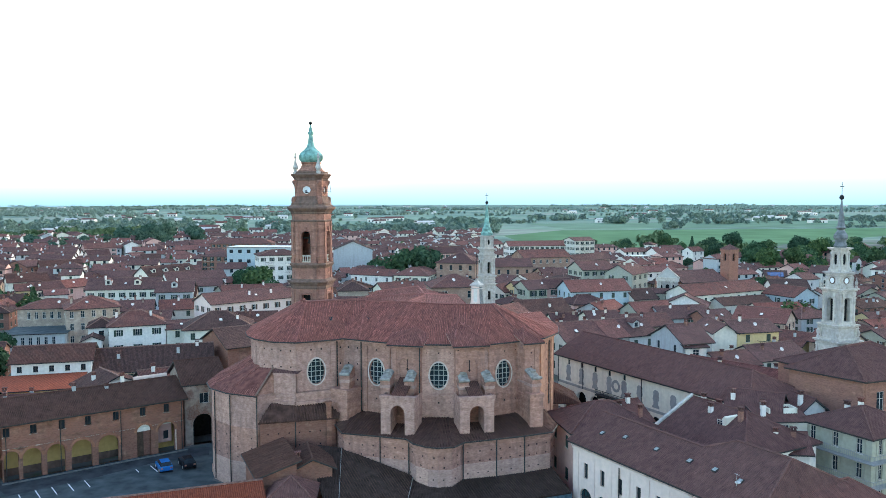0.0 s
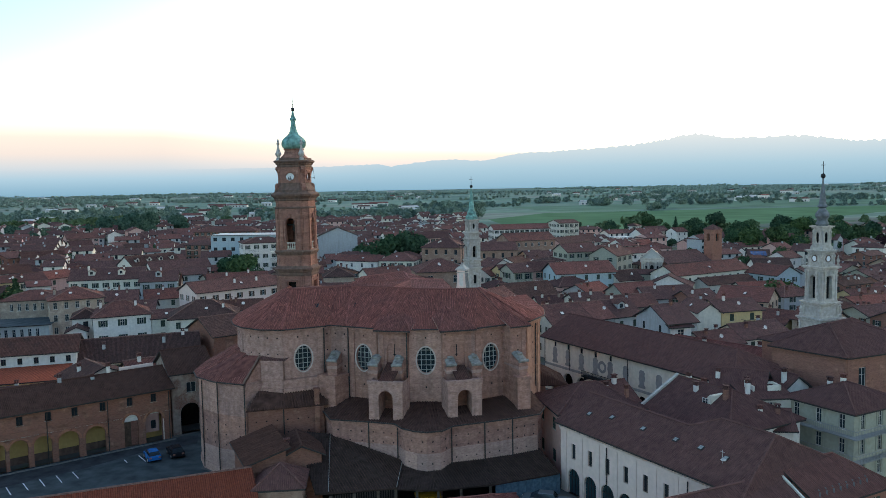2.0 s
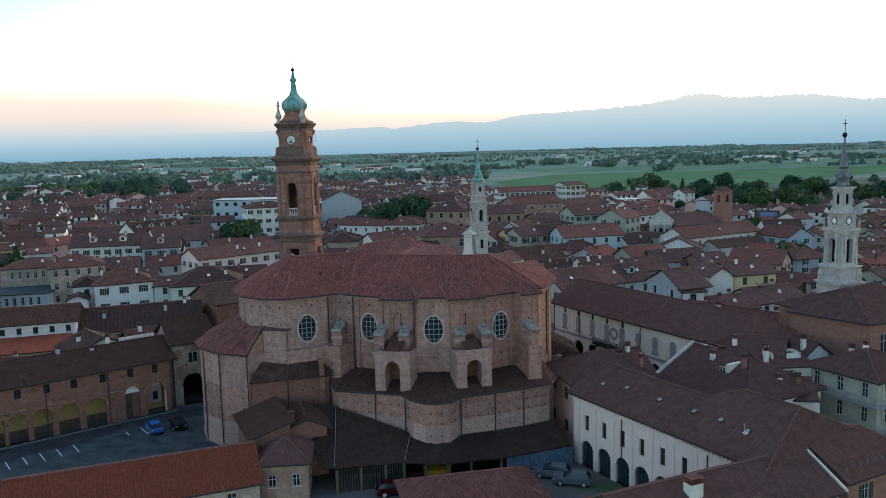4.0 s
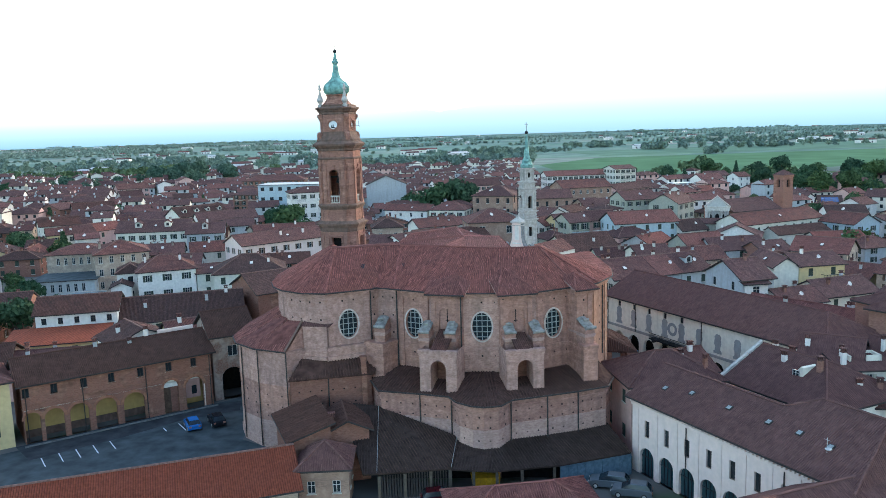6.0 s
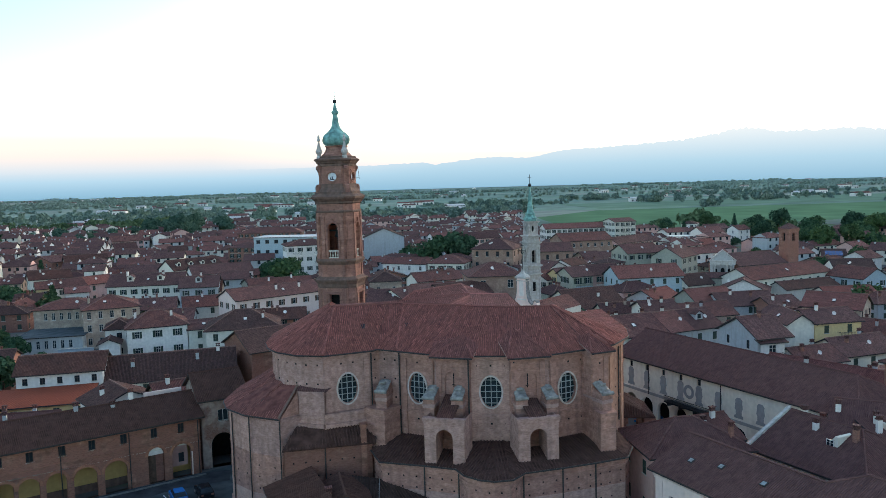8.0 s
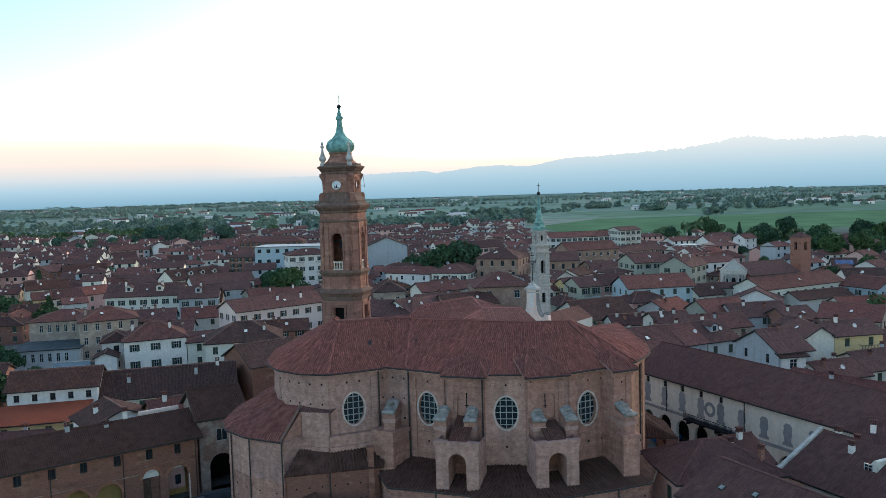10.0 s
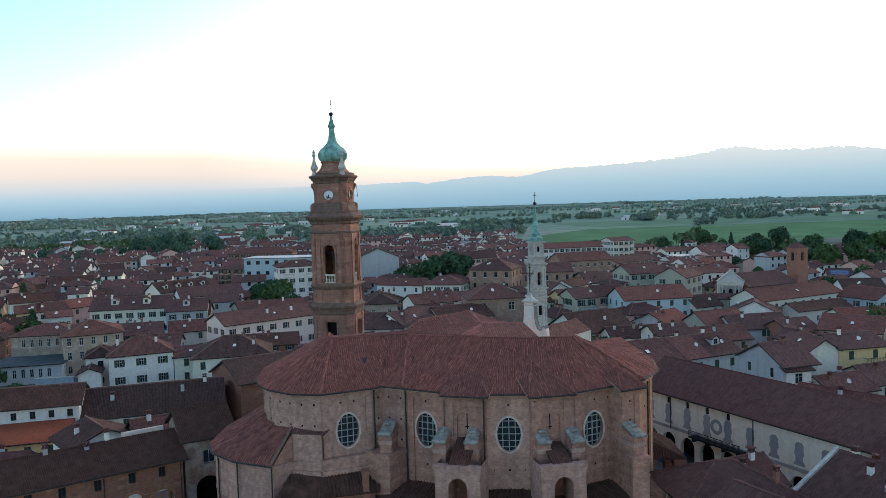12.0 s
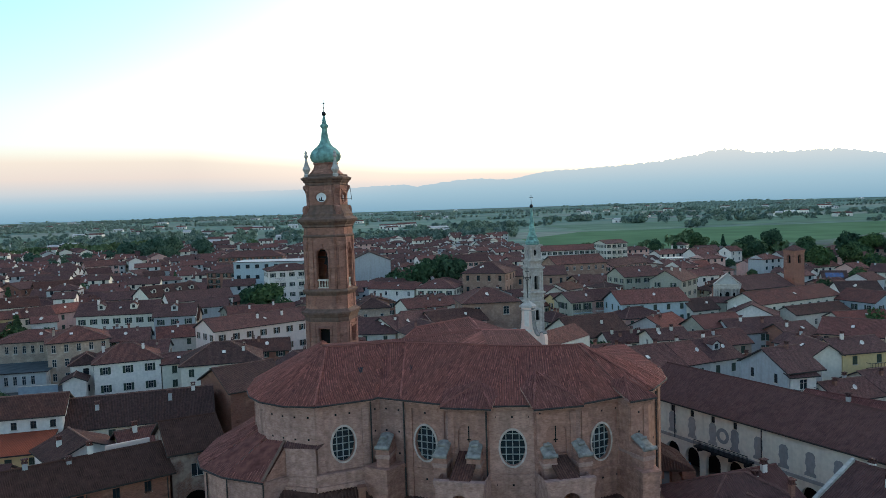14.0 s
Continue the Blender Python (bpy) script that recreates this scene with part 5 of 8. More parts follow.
# ---- other spires ----
def moulding(g, h, z0, z1, c=0.1):
    band(g, h, c, z0, z1)


def square_belfry(m, label, tiers, cap, cap_mat, wall):
    """A square baroque belfry of stepped tiers (half width, z0, z1, opening, pilasters) under a metal spire."""
    t = thing("belfry", label, "tower", m)
    for i, (hw, z0, z1, hole, pil) in enumerate(tiers):
        g = G()
        storey(g, hw, 0.1, z0, z1 - 0.4, hole)
        g.obj("tier", M[wall], t)
        g = G()
        moulding(g, hw * 1.03 + 0.05, z1 - 0.75, z1 - 0.55)
        moulding(g, hw + 0.22, z1 - 0.4, z1 - 0.2)
        moulding(g, hw + 0.42, z1 - 0.2, z1)
        g.obj("cornice", M[wall], t)
        g = G()
        moulding(g, hw + 0.12, z0, z0 + 0.3)
        g.obj("plinth", M[wall], t)
        for s in range(4):
            r = Matrix.Rotation(s * math.pi / 2, 4, "Z")
            for x in pil:
                for sx in (-1, 1):
                    g = G()
                    x0, x1 = sorted((sx * x * hw, sx * (x + 0.16) * hw))
                    g.box(x0, x1, -hw - 0.12, -hw + 0.02, z0 + 0.3, z1 - 0.75, 0, r)
                    g.box(x0 - 0.06, x1 + 0.06, -hw - 0.18, -hw + 0.02, z1 - 1.05, z1 - 0.75, 0, r)
                    g.obj("pilaster", M[wall], t)
            if hole:
                w, b, tp, shape = hole
                g = G()
                for sx in (-1, 1):
                    x0, x1 = sorted((sx * w / 2, sx * (w / 2 + 0.14)))
                    g.box(x0, x1, -hw - 0.06, -hw + 0.02, b, tp - 0.4, 0, r)
                g.box(-w / 2 - 0.2, w / 2 + 0.2, -hw - 0.12, -hw + 0.02, tp, tp + 0.18, 0, r)
                g.box(-w / 2 - 0.2, w / 2 + 0.2, -hw - 0.12, -hw + 0.02, b - 0.18, b, 0, r)
                g.obj("surround", M[wall], t)
        if hole and hole[3] != "arch":
            # added dark box that gives the tier's openings their shade
            g = G()
            g.box(-hw * 0.8, hw * 0.8, -hw * 0.8, hw * 0.8, hole[1] - 0.2, hole[2] + 0.2)
            g.obj("core", M["hole"], t)
        elif hole:
            g = G()
            k = (hole[2] - hole[1]) / 4
            g.lathe([(0.05, hole[2] - 0.2), (0.3, hole[2] - 0.35), (0.45, hole[2] - 0.35 - k), (0.62, hole[2] - 0.5 - 1.5 * k), (0.5, hole[2] - 0.5 - 1.5 * k)], 12)
            g.box(-hw * 0.7, hw * 0.7, -0.08, 0.08, hole[2] - 0.2, hole[2] - 0.05)
            g.obj("bell", M["iron"], t, "dark bronze bell")
    g = G()
    g.lathe(cap, 12)
    g.obj("spire", M[cap_mat], t)
    g = G()
    z = cap[-1][1]
    g.lathe([(0.02, z - 0.1), (0.32, z + 0.12), (0.36, z + 0.35), (0.28, z + 0.6), (0.02, z + 0.75)], 10)
    g.rod((0, 0, z + 0.4), (0, 0, z + 2.6), 0.05)
    g.rod((-0.4, 0, z + 2.0), (0.4, 0, z + 2.0), 0.05)
    g.obj("finial", M["iron"], t)
    return t


def vases(t, h, z, wall, s=1.0):
    for x in (-h, h):
        for y in (-h, h):
            g = G()
            g.lathe([(0.26 * s, z), (0.26 * s, z + 0.4 * s), (0.14 * s, z + 0.5 * s), (0.3 * s, z + 1.0 * s), (0.26 * s, z + 1.2 * s), (0.1 * s, z + 1.6 * s), (0.16 * s, z + 1.8 * s), (0.02, z + 2.1 * s)], 8, x, y)
            g.obj("vase", M[wall], t)


bf = square_belfry(pose(10.2, 187.2, 0, 0, 0, 22), "slim pale stone belfry with a green copper spire",
                   [(1.48, 0, 17.4, (0.8, 13.6, 15.6, "rect"), (0.72,)), (1.42, 17.4, 19.2, None, (0.8,)), (1.4, 19.2, 24.1, (0.95, 19.7, 22.4, "arch"), (0.46, 0.8)), (1.3, 24.1, 25.5, None, ()), (1.12, 25.5, 28.5, (0.62, 26.3, 27.6, "oval"), (0.78,))],
                   [(1.25, 28.5), (1.45, 28.7), (1.4, 29.1), (1.12, 29.5), (1.0, 29.9), (1.08, 30.1), (0.78, 30.4), (0.6, 31.2), (0.36, 33.6), (0.12, 35.8)], "copper", "old_stone")
# added dark box that shades the open arches
g = G()
g.box(-0.5, 0.5, -0.5, 0.5, 19.4, 23.2)
g.obj("core", M["hole"], bf)
bf = square_belfry(pose(60.7, 122.6, 0, 0, 0, 18), "white stone belfry with clock tier and grey lead spire",
                   [(2.15, 0, 15.4, (0.9, 11.6, 13.6, "rect"), (0.8,)), (1.8, 15.4, 17.8, None, (0.78,)), (1.62, 17.8, 23.3, (1.1, 18.3, 21.9, "arch"), (0.44, 0.76)), (1.32, 23.3, 25.8, None, (0.8,)), (0.9, 25.8, 29.5, (0.7, 26.8, 28.6, "oval"), (0.78,))],
                   [(0.85, 29.5), (1.0, 29.8), (0.75, 30.3), (0.82, 30.6), (1.05, 31.0), (1.02, 31.4), (0.75, 31.8), (0.45, 32.2), (0.78, 32.45), (0.55, 32.8), (0.3, 34.8), (0.1, 36.8)], "lead", "belfry_stone")
# dark box added inside, so the arches look shaded
g = G()
g.box(-1.0, 1.0, -1.0, 1.0, 18.0, 22.6)
g.obj("core", M["hole"], bf)
vases(bf, 1.95, 15.4, "belfry_stone", 1.0)
vases(bf, 1.65, 23.3, "belfry_stone", 0.8)
for s in range(4):
    r = Matrix.Rotation(s * math.pi / 2, 4, "Z")
    g = G()
    ring = lambda k, y: [r @ Vector((k * math.cos(2 * math.pi * j / 20), y, 24.5 + k * math.sin(2 * math.pi * j / 20))) for j in range(20)]
    g.rings([ring(0.54, -1.3), ring(0.54, -1.42), ring(0.42, -1.42), ring(0.42, -1.3)], caps=False)
    g.obj("clock_ring", M["tower_dark"], bf)
    g = G()
    g.rings([ring(0.42, -1.32), ring(0.42, -1.36)])
    g.obj("clock_face", M["dial"], bf, "white clock face")
    # curved flanks under the top tier
    g = G()
    q = Matrix.Rotation(s * math.pi / 2 + math.pi / 4, 4, "Z")
    prof = [(0.95, 25.8), (1.65, 25.8), (1.6, 26.2), (1.32, 26.6), (1.15, 27.4), (1.12, 28.2), (0.95, 28.4)]
    g.rings([[q @ Vector((x, -y, z)) for y, z in prof] for x in (-0.2, 0.2)])
    g.obj("console", M["belfry_stone"], bf)
# white scrolled gable in front of the slim belfry
sg = thing("scrolled_gable", "white baroque scrolled gable of a chapel", "church", pose(6.6, 163.0, 0, 0, 0, -38))
half = [(3.5, 12.4), (3.5, 14.2), (3.35, 14.9), (3.0, 15.25), (2.65, 15.05), (2.45, 14.5), (2.05, 14.5), (1.6, 14.9), (1.25, 15.8), (1.08, 16.9), (1.02, 19.2)]
full = [(-x, z) for x, z in half] + [(x, z) for x, z in reversed(half)]
g = G()
g.rings([[(x, 0, z) for x, z in full], [(x, 0.9, z) for x, z in full]])
g.box(-3.1, 3.1, 0.0, 0.9, 0, 12.4)
g.obj("wall", M["white_warm"], sg)
for s in (-1, 1):
    # coping along the curve
    g = G()
    for (x0, z0), (x1, z1) in zip(half[2:], half[3:]):
        g.rings([[(s * x0, -0.12, z0), (s * x0, 1.02, z0), (s * x0, 1.02, z0 + 0.16), (s * x0, -0.12, z0 + 0.16)], [(s * x1, -0.12, z1), (s * x1, 1.02, z1), (s * x1, 1.02, z1 + 0.16), (s * x1, -0.12, z1 + 0.16)]])
    g.obj("coping", M["lead"], sg, "grey lead coping on the scroll")
g = G()
g.box(-0.45, 0.45, -0.06, 0.0, 16.0, 18.8)
g.box(-1.0, 1.0, -0.1, 0.0, 15.2, 15.45)
g.obj("panel", M["white"], sg)
g = G()
g.box(-1.28, 1.28, -0.25, 1.15, 19.2, 19.5)
g.box(-1.15, 1.15, -0.15, 1.05, 18.7, 18.85)
g.rings([[(-1.3, -0.25, 19.5), (1.3, -0.25, 19.5), (1.3, 1.15, 19.5), (-1.3, 1.15, 19.5)], [(-0.3, 0.3, 20.3), (0.3, 0.3, 20.3), (0.3, 0.6, 20.3), (-0.3, 0.6, 20.3)], [(-0.2, 0.35, 20.8), (0.2, 0.35, 20.8), (0.2, 0.55, 20.8), (-0.2, 0.55, 20.8)]])
g.obj("cap", M["old_stone"], sg)
g = G()
g.rod((0, 0.45, 20.7), (0, 0.45, 26.0), 0.07)
g.rod((-0.7, 0.45, 24.3), (0.7, 0.45, 24.3), 0.06)
g.rod((-0.35, 0.45, 25.3), (0.35, 0.45, 25.3), 0.05)
for s in (-1, 1):
    g.rod((s * 0.7, 0.45, 24.0), (s * 0.7, 0.45, 24.6), 0.06)
    g.rod((s * 0.1, 0.45, 23.7), (s * 0.45, 0.45, 24.2), 0.04)
g.obj("iron_cross", M["iron"], sg, "tall wrought-iron cross")
g = G()
for s in (-1, 1):
    g.face([(s * 3.2, 0.9, 12.4), (0, 0.9, 14.4), (0, 16, 14.4), (s * 3.2, 16, 12.4)])
g.obj("roof", M["roof_brown"], sg)
g = G()
g.box(-3.1, 3.1, 0.9, 16, 0, 12.3)
g.obj("nave", M["cream"], sg)


# ---- houses round the church ----
# arcaded brick range along the square
ar_a, ar_b = Vector((-57.6, 103.2, 0)), Vector((-38.6, 117.6, 0))
u = (ar_b - ar_a).normalized()
L = (ar_b - ar_a).length
arcade = thing("arcaded_range", "old brick range with yellow-backed arches along the square", "house", wall_frame(ar_a, u))
FOOT.append((ar_a + u * L / 2 + Vector((-u.y, u.x, 0)) * 4.5, u.copy(), L / 2 + 1, 5.5))
g = G()
arches = [(x, x + w, 0.0, 3.95, "arch") for x, w in ((-0.1 + 0.2, 1.8), (2.35, 2.3), (5.3, 2.3), (8.35, 2.7), (11.85, 2.75))] + [(17.1, 19.1, 0, 4.6, "arch"), (20.1, 22.6, 0, 4.4, "arch")]
wins = [(x - 0.4, x + 0.4, 5.9, 7.1, "rect") for x in (0.5, 3.74, 7.24, 10.6, 14.3, 18.0, 21.4)]
g.wall((0, 0, 0), (1, 0, 0), L, 0, 7.6, arches + wins, 0.6)
g.wall((L, 0, 0), (0, 1, 0), 9, 0, 7.6)
g.wall((0, 9, 0), (0, -1, 0), 9, 0, 7.6)
g.face([(L, 0, 7.6), (L, 9, 7.6), (L, 4.5, 9.9)])
g.face([(0, 9, 7.6), (0, 0, 7.6), (0, 4.5, 9.9)])
g.box(-0.02, L, -0.08, 0, 4.9, 5.1)
g.box(-0.02, L, -0.2, 0, 7.2, 7.6)
g.obj("wall", M["brick"], arcade)
g = G()
g.box(0.3, L - 0.3, 2.4, 2.6, 0, 4.2)
g.obj("inner_wall", M["ochre"], arcade, "yellow wall behind the arches")
g = G()
g.box(0.35, 16.8, 2.34, 2.4, 0, 1.0)
g.obj("dado", M["tower_dark"], arcade, "dark base band of the yellow wall")
g = G()
g.box(0, L, 0, 2.6, 4.2, 4.3)
g.obj("vault", M["cream"], arcade)
for x0, x1, z0, z1, _ in arches:
    c, r, zc = (x0 + x1) / 2, (x1 - x0) / 2, z1 - (x1 - x0) / 2
    for k in range(14):
        g = G()
        a0, a1 = math.pi * (k + 0.06) / 14, math.pi * (k + 0.94) / 14
        pts = [(c + rr * math.cos(a), zc + rr * math.sin(a)) for rr, a in ((r, a0), (r + 0.36, a0), (r + 0.36, a1), (r, a1))]
        g.rings([[(x, 0.0, z) for x, z in pts], [(x, -0.06, z) for x, z in pts]])
        g.obj("voussoir", M["arch_brick"], arcade)
g = G()
g.box(-0.3, L + 0.2, -1.25, -0.95, 0.0, 0.16)
g.obj("kerb", M["kerb"], arcade, "pale stone kerb before the arches")
for x0, x1, z0, z1, _ in wins:
    split_window(arcade, Matrix.Translation(((x0 + x1) / 2, 0.1, z0)), 0.8, 1.2, "pipe")
tile_roof(arcade, "gable", L, 9, 7.6, 2.5, 0.6, "roof_dark")
for x, v, ch, mt in ((9.8, 4.3, 0.8, "grey"), (14.1, 3.9, 0.4, "grey"), (16.5, 4.6, 1.4, "white")):
    linked("chimney", chimney_mesh(0.5, ch * 0.8, mt), arcade, Matrix.Translation((x, v, 7.6 + 2.5 * (1 - abs(v - 4.5) / 5.1))))
for x in (0.4, 7.0, 14.9, L - 0.3):
    g = G()
    g.rod((x, -0.14, 0), (x, -0.14, 7.3), 0.06)
    g.obj("downpipe", M["pipe"], arcade)

g = G()
g.rings([[(18.1 + 0.98 * math.cos(math.pi * k / 12), y, 3.6 + 0.95 * math.sin(math.pi * k / 12)) for k in range(13)] for y in (0.2, 0.3)])
g.obj("lunette", M["white"], arcade, "white lunette over the arcade door")
g = G()
g.box(17.15, 18.1, 0.35, 0.45, 0, 3.55)
g.obj("door_leaf", M["shutter_brown"], arcade)
g = G()
g.box(18.1, 19.05, 0.35, 0.45, 0, 3.55)
g.obj("door_leaf", M["brick"], arcade, "brick infill of half the doorway")
g = G()
g.box(22.6, 22.75, -0.04, 0.1, 0, 3.2)
g.obj("jamb", M["white_warm"], arcade, "pale repaired jamb")
g = G()
g.box(20.2, 22.5, 1.4, 1.5, 1.1, 4.4)
g.box(21.3, 22.0, 1.38, 1.42, 1.6, 2.8, 1)
g.obj("infill", [M["pink"], M["glass"]], arcade)
g = G()
g.box(18.4, 23.4, 5.6, 5.9, 8.6, 10.45)
g.box(18.4, 23.4, 5.9, 8.6, 8.6, 9.0)
g.obj("roof_terrace", M["white_warm"], arcade, "white parapet of a small roof terrace")
# gate house beside it, with a tall arch
gate = thing("gate_house", "old gate house with a dark arch and flaking plaster", "house", wall_frame((-38.7, 118.6, 0), (0.86, 0.5)))
FOOT.append((Vector((-37, 123, 0)), Vector((0.86, 0.5, 0)), 4, 6))
g = G()
g.wall((0, 0, 0), (1, 0, 0), 6.0, 0, 9.3, [(1.2, 4.2, 0, 4.6, "arch"), (2.2, 3.6, 6.2, 7.8, "rect")], 1.2)
g.wall((6, 0, 0), (0, 1, 0), 10, 0, 9.3)
g.wall((0, 10, 0), (0, -1, 0), 10, 0, 9.3)
g.face([(6, 0, 9.3), (6, 10, 9.3), (6, 5, 11.9)])
g.face([(0, 10, 9.3), (0, 0, 9.3), (0, 5, 11.9)])
g.obj("wall", M["flaking"], gate)
# near-black sheet in place of the shade in the gate arch
g = G()
g.box(0.4, 5.6, 4.5, 4.6, 0, 5)
g.obj("passage", M["hole"], gate)
split_window(gate, Matrix.Translation((2.9, 0.1, 6.2)), 1.4, 1.6, "frame")
tile_roof(gate, "gable", 6, 10, 9.3, 2.8, 0.5, "roof_dark")

# cream house at the edge of the square
house((-66.5, 96.6), (-58.6, 102.6), 9, 8.4, 2.0, "hip", "yellow", "roof_brown", "pale yellow corner house on the square", 2, 3.0, "open")

# long white range with the niches and its arcade
na, nb = Vector((20.6, 142.0, 0)), Vector((40.6, 105.1, 0))
u = (nb - na).normalized()
L = (nb - na).length
nic = thing("niche_range", "long pale range with grey painted niches above an arcade", "house", wall_frame(na, u))
FOOT.append((na + u * L / 2 + Vector((-u.y, u.x, 0)) * 6, u.copy(), L / 2 + 1, 7))
g = G()
n = 11
bay = 3.6
cen = [2.95 + k * bay for k in range(n)]
arches = [(c - 1.25, c + 1.25, 0.0, 3.9, "arch") for c in cen]
wins = [(c - 0.35, c + 0.35, 8.0, 8.9, "rect") for c in cen[:5]]
g.wall((0, 0, 0), (1, 0, 0), L, 0, 9.4, arches + wins, 0.5)
g.wall((L, 0, 0), (0, 1, 0), 12, 0, 9.4)
g.wall((0, 12, 0), (0, -1, 0), 12, 0, 9.4)
g.face([(0, 12, 9.4), (0, 0, 9.4), (0, 6, 12.6)])
g.box(0, L, -0.12, 0, 4.5, 4.9, 1)
g.box(0, L, -0.18, 0, 9.0, 9.4, 1)
g.obj("wall", [M["cream"], M["niche_grey"]], nic)
g = G()
g.box(11.6, 20.4, -1.25, 0, 4.55, 4.75)
g.box(11.6, 20.4, -1.25, -1.2, 5.55, 5.62)
for k in range(45):
    g.box(11.62 + k * 0.199, 11.66 + k * 0.199, -1.24, -1.2, 4.75, 5.55)
for x in (12.2, 14.6, 17.4, 19.8):
    g.box(x - 0.15, x + 0.15, -1.1, 0, 4.1, 4.55)
g.obj("balcony", M["iron"], nic, "dark iron balcony over the arcade")
for k in range(n):
    x = cen[k]
    g = G()
    pr = [(-0.75, 5.2), (0.75, 5.2), (0.75, 5.5), (0.5, 5.7), (0.5, 6.2), (0.68, 6.6), (0.55, 7.3), (0.62, 7.6), (0.3, 7.95), (-0.3, 7.95), (-0.62, 7.6), (-0.55, 7.3), (-0.68, 6.6), (-0.5, 6.2), (-0.5, 5.7), (-0.75, 5.5)]
    g.rings([[(x + a, 0.0, b) for a, b in pr], [(x + a, -0.05, b) for a, b in pr]])
    g.obj("niche", M["niche_grey"], nic, "grey painted niche with a vase shape")
# near-black sheet that puts shade behind the arcade
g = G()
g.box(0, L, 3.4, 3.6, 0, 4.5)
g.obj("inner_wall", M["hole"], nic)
for k in range(5):
    split_window(nic, Matrix.Translation((cen[k], 0.1, 8.0)), 0.7, 0.9, "pipe")
tile_roof(nic, "hipr", L, 12, 9.4, 3.4, 0.7, "roof_brown")
g = G()
ring = lambda r, y: [(15.4 + r * math.cos(2 * math.pi * k / 24), y, 6.7 + r * math.sin(2 * math.pi * k / 24)) for k in range(24)]
g.rings([ring(0.55, 0.0), ring(0.55, -0.05), ring(1.0, -0.05), ring(1.0, 0.0)], caps=False)
g.obj("medallion", M["niche_grey"], nic, "grey painted round medallion")
for x in (0.3, bay * 2, bay * 6):
    g = G()
    g.rod((x, -0.25, 4.6), (x, -0.25, 9.2), 0.07)
    g.obj("downpipe", M["pipe"], nic)

# white arcaded range at the near corner
wa = Vector((15.5, 94.2, 0))
u = Vector((0.476, -0.879, 0)).normalized()
L = 26.6
wr = thing("white_range", "white plastered range with arches and a long tiled roof", "house", wall_frame(wa, u))
FOOT.append((wa + u * L / 2 + Vector((-u.y, u.x, 0)) * 5, u.copy(), L / 2 + 1, 6))
g = G()
n = 8
bay = 2.97
cen = [2.36 + k * bay for k in range(n)]
arches = [(c - 1.08, c + 1.08, 0.0, 3.1, "arch") for c in cen]
wins = [(c - 0.36, c + 0.36, 4.35, 6.15, "rect") for c in cen]
g.wall((0, 0, 0), (1, 0, 0), L, 0, 8.3, arches + wins, 0.3)
g.wall((L, 0, 0), (0, 1, 0), 14, 0, 8.3)
g.wall((0, 10, 0), (0, -1, 0), 10, 0, 8.3)
g.face([(0, 10, 8.3), (0, 0, 8.3), (0, 5, 10.8)])
for c in cen:
    g.box(c - bay / 2 - 0.2, c - bay / 2 + 0.2, -0.07, 0, 0, 7.6)
for k in range(int(L / 0.45)):
    g.box(k * 0.45, k * 0.45 + 0.22, -0.35, 0, 7.75, 8.05)
g.box(0, L, -0.2, 0, 7.45, 7.75)
g.obj("wall", M["white_warm"], wr)
# wall behind the arches coloured near-black, for their shade
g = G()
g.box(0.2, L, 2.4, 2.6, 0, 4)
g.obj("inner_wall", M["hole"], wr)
for c in cen:
    g = G()
    rim = outline(c - 1.05, c + 1.05, 0.02, 3.07, "arch")
    g.face([(x, 0.28, z) for x, z in rim])
    pane = g.obj("arch_pane", M["shop_glass"], wr, "dark teal glazing in the arch")
    g = G()
    for x in (-0.5, 0.0, 0.5):
        g.box(c + x - 0.04, c + x + 0.04, 0.2, 0.27, 0.02, 2.05 + math.sqrt(1.05 ** 2 - x * x) - 0.03)
    g.box(c - 1.04, c + 1.04, 0.2, 0.27, 2.0, 2.1)
    g.obj("glazing_bar", M["iron"], pane)
for k in range(n):
    split_window(wr, Matrix.Translation((cen[k], 0.12, 4.35)), 0.72, 1.8, "pipe")
tile_roof(wr, "gable", 15.0, 10, 8.3, 2.7, 0.6, "roof_brown")
# the farther half is deeper, so its ridge stands higher
g, rows = G(), G()
for q in ([(15.6, -0.6, 8.3), (27.2, -0.6, 8.3), (24.6, 7.1, 12.01), (18.1, 7.1, 12.01), (15.6, 5.0, 11.0)], [(24.6, 7.1, 12.01), (27.2, 14.8, 8.3), (11.5, 14.8, 8.3), (18.1, 7.1, 12.01)], [(27.2, -0.6, 8.3), (27.2, 14.8, 8.3), (24.6, 7.1, 12.01)], [(18.1, 7.1, 12.01), (11.5, 14.8, 8.3), (15.6, 5.0, 11.0)]):
    q = [Vector(p) for p in q]
    g.face(q)
    g.face([p - Vector((0, 0, 0.2)) for p in reversed(q)], 1)
    ribs(rows, q)
g.face([(15.6, -0.6, 8.1), (27.2, -0.6, 8.1), (27.2, -0.6, 8.3), (15.6, -0.6, 8.3)], 1)
rows.rod((18.1, 7.1, 12.04), (24.6, 7.1, 12.04), 0.13, 6)
rows.rod((24.6, 7.1, 12.04), (27.2, -0.6, 8.33), 0.12, 6)
rows.rod((24.6, 7.1, 12.04), (27.2, 14.8, 8.33), 0.12, 6)
rows.rod((15.6, 5.0, 11.03), (18.1, 7.1, 12.04), 0.13, 6)
ob = g.obj("roof", [M["roof_brown_bed"], M["pipe"]], wr)
tagged(rows.obj("tiling", M["roof_brown_cover"], ob), kind="stuff")
for x in (8.3, 20.2):
    g = G()
    g.rod((x, -0.14, 3.2), (x, -0.14, 7.6), 0.06)
    g.obj("downpipe", M["pipe"], wr)
g = G()
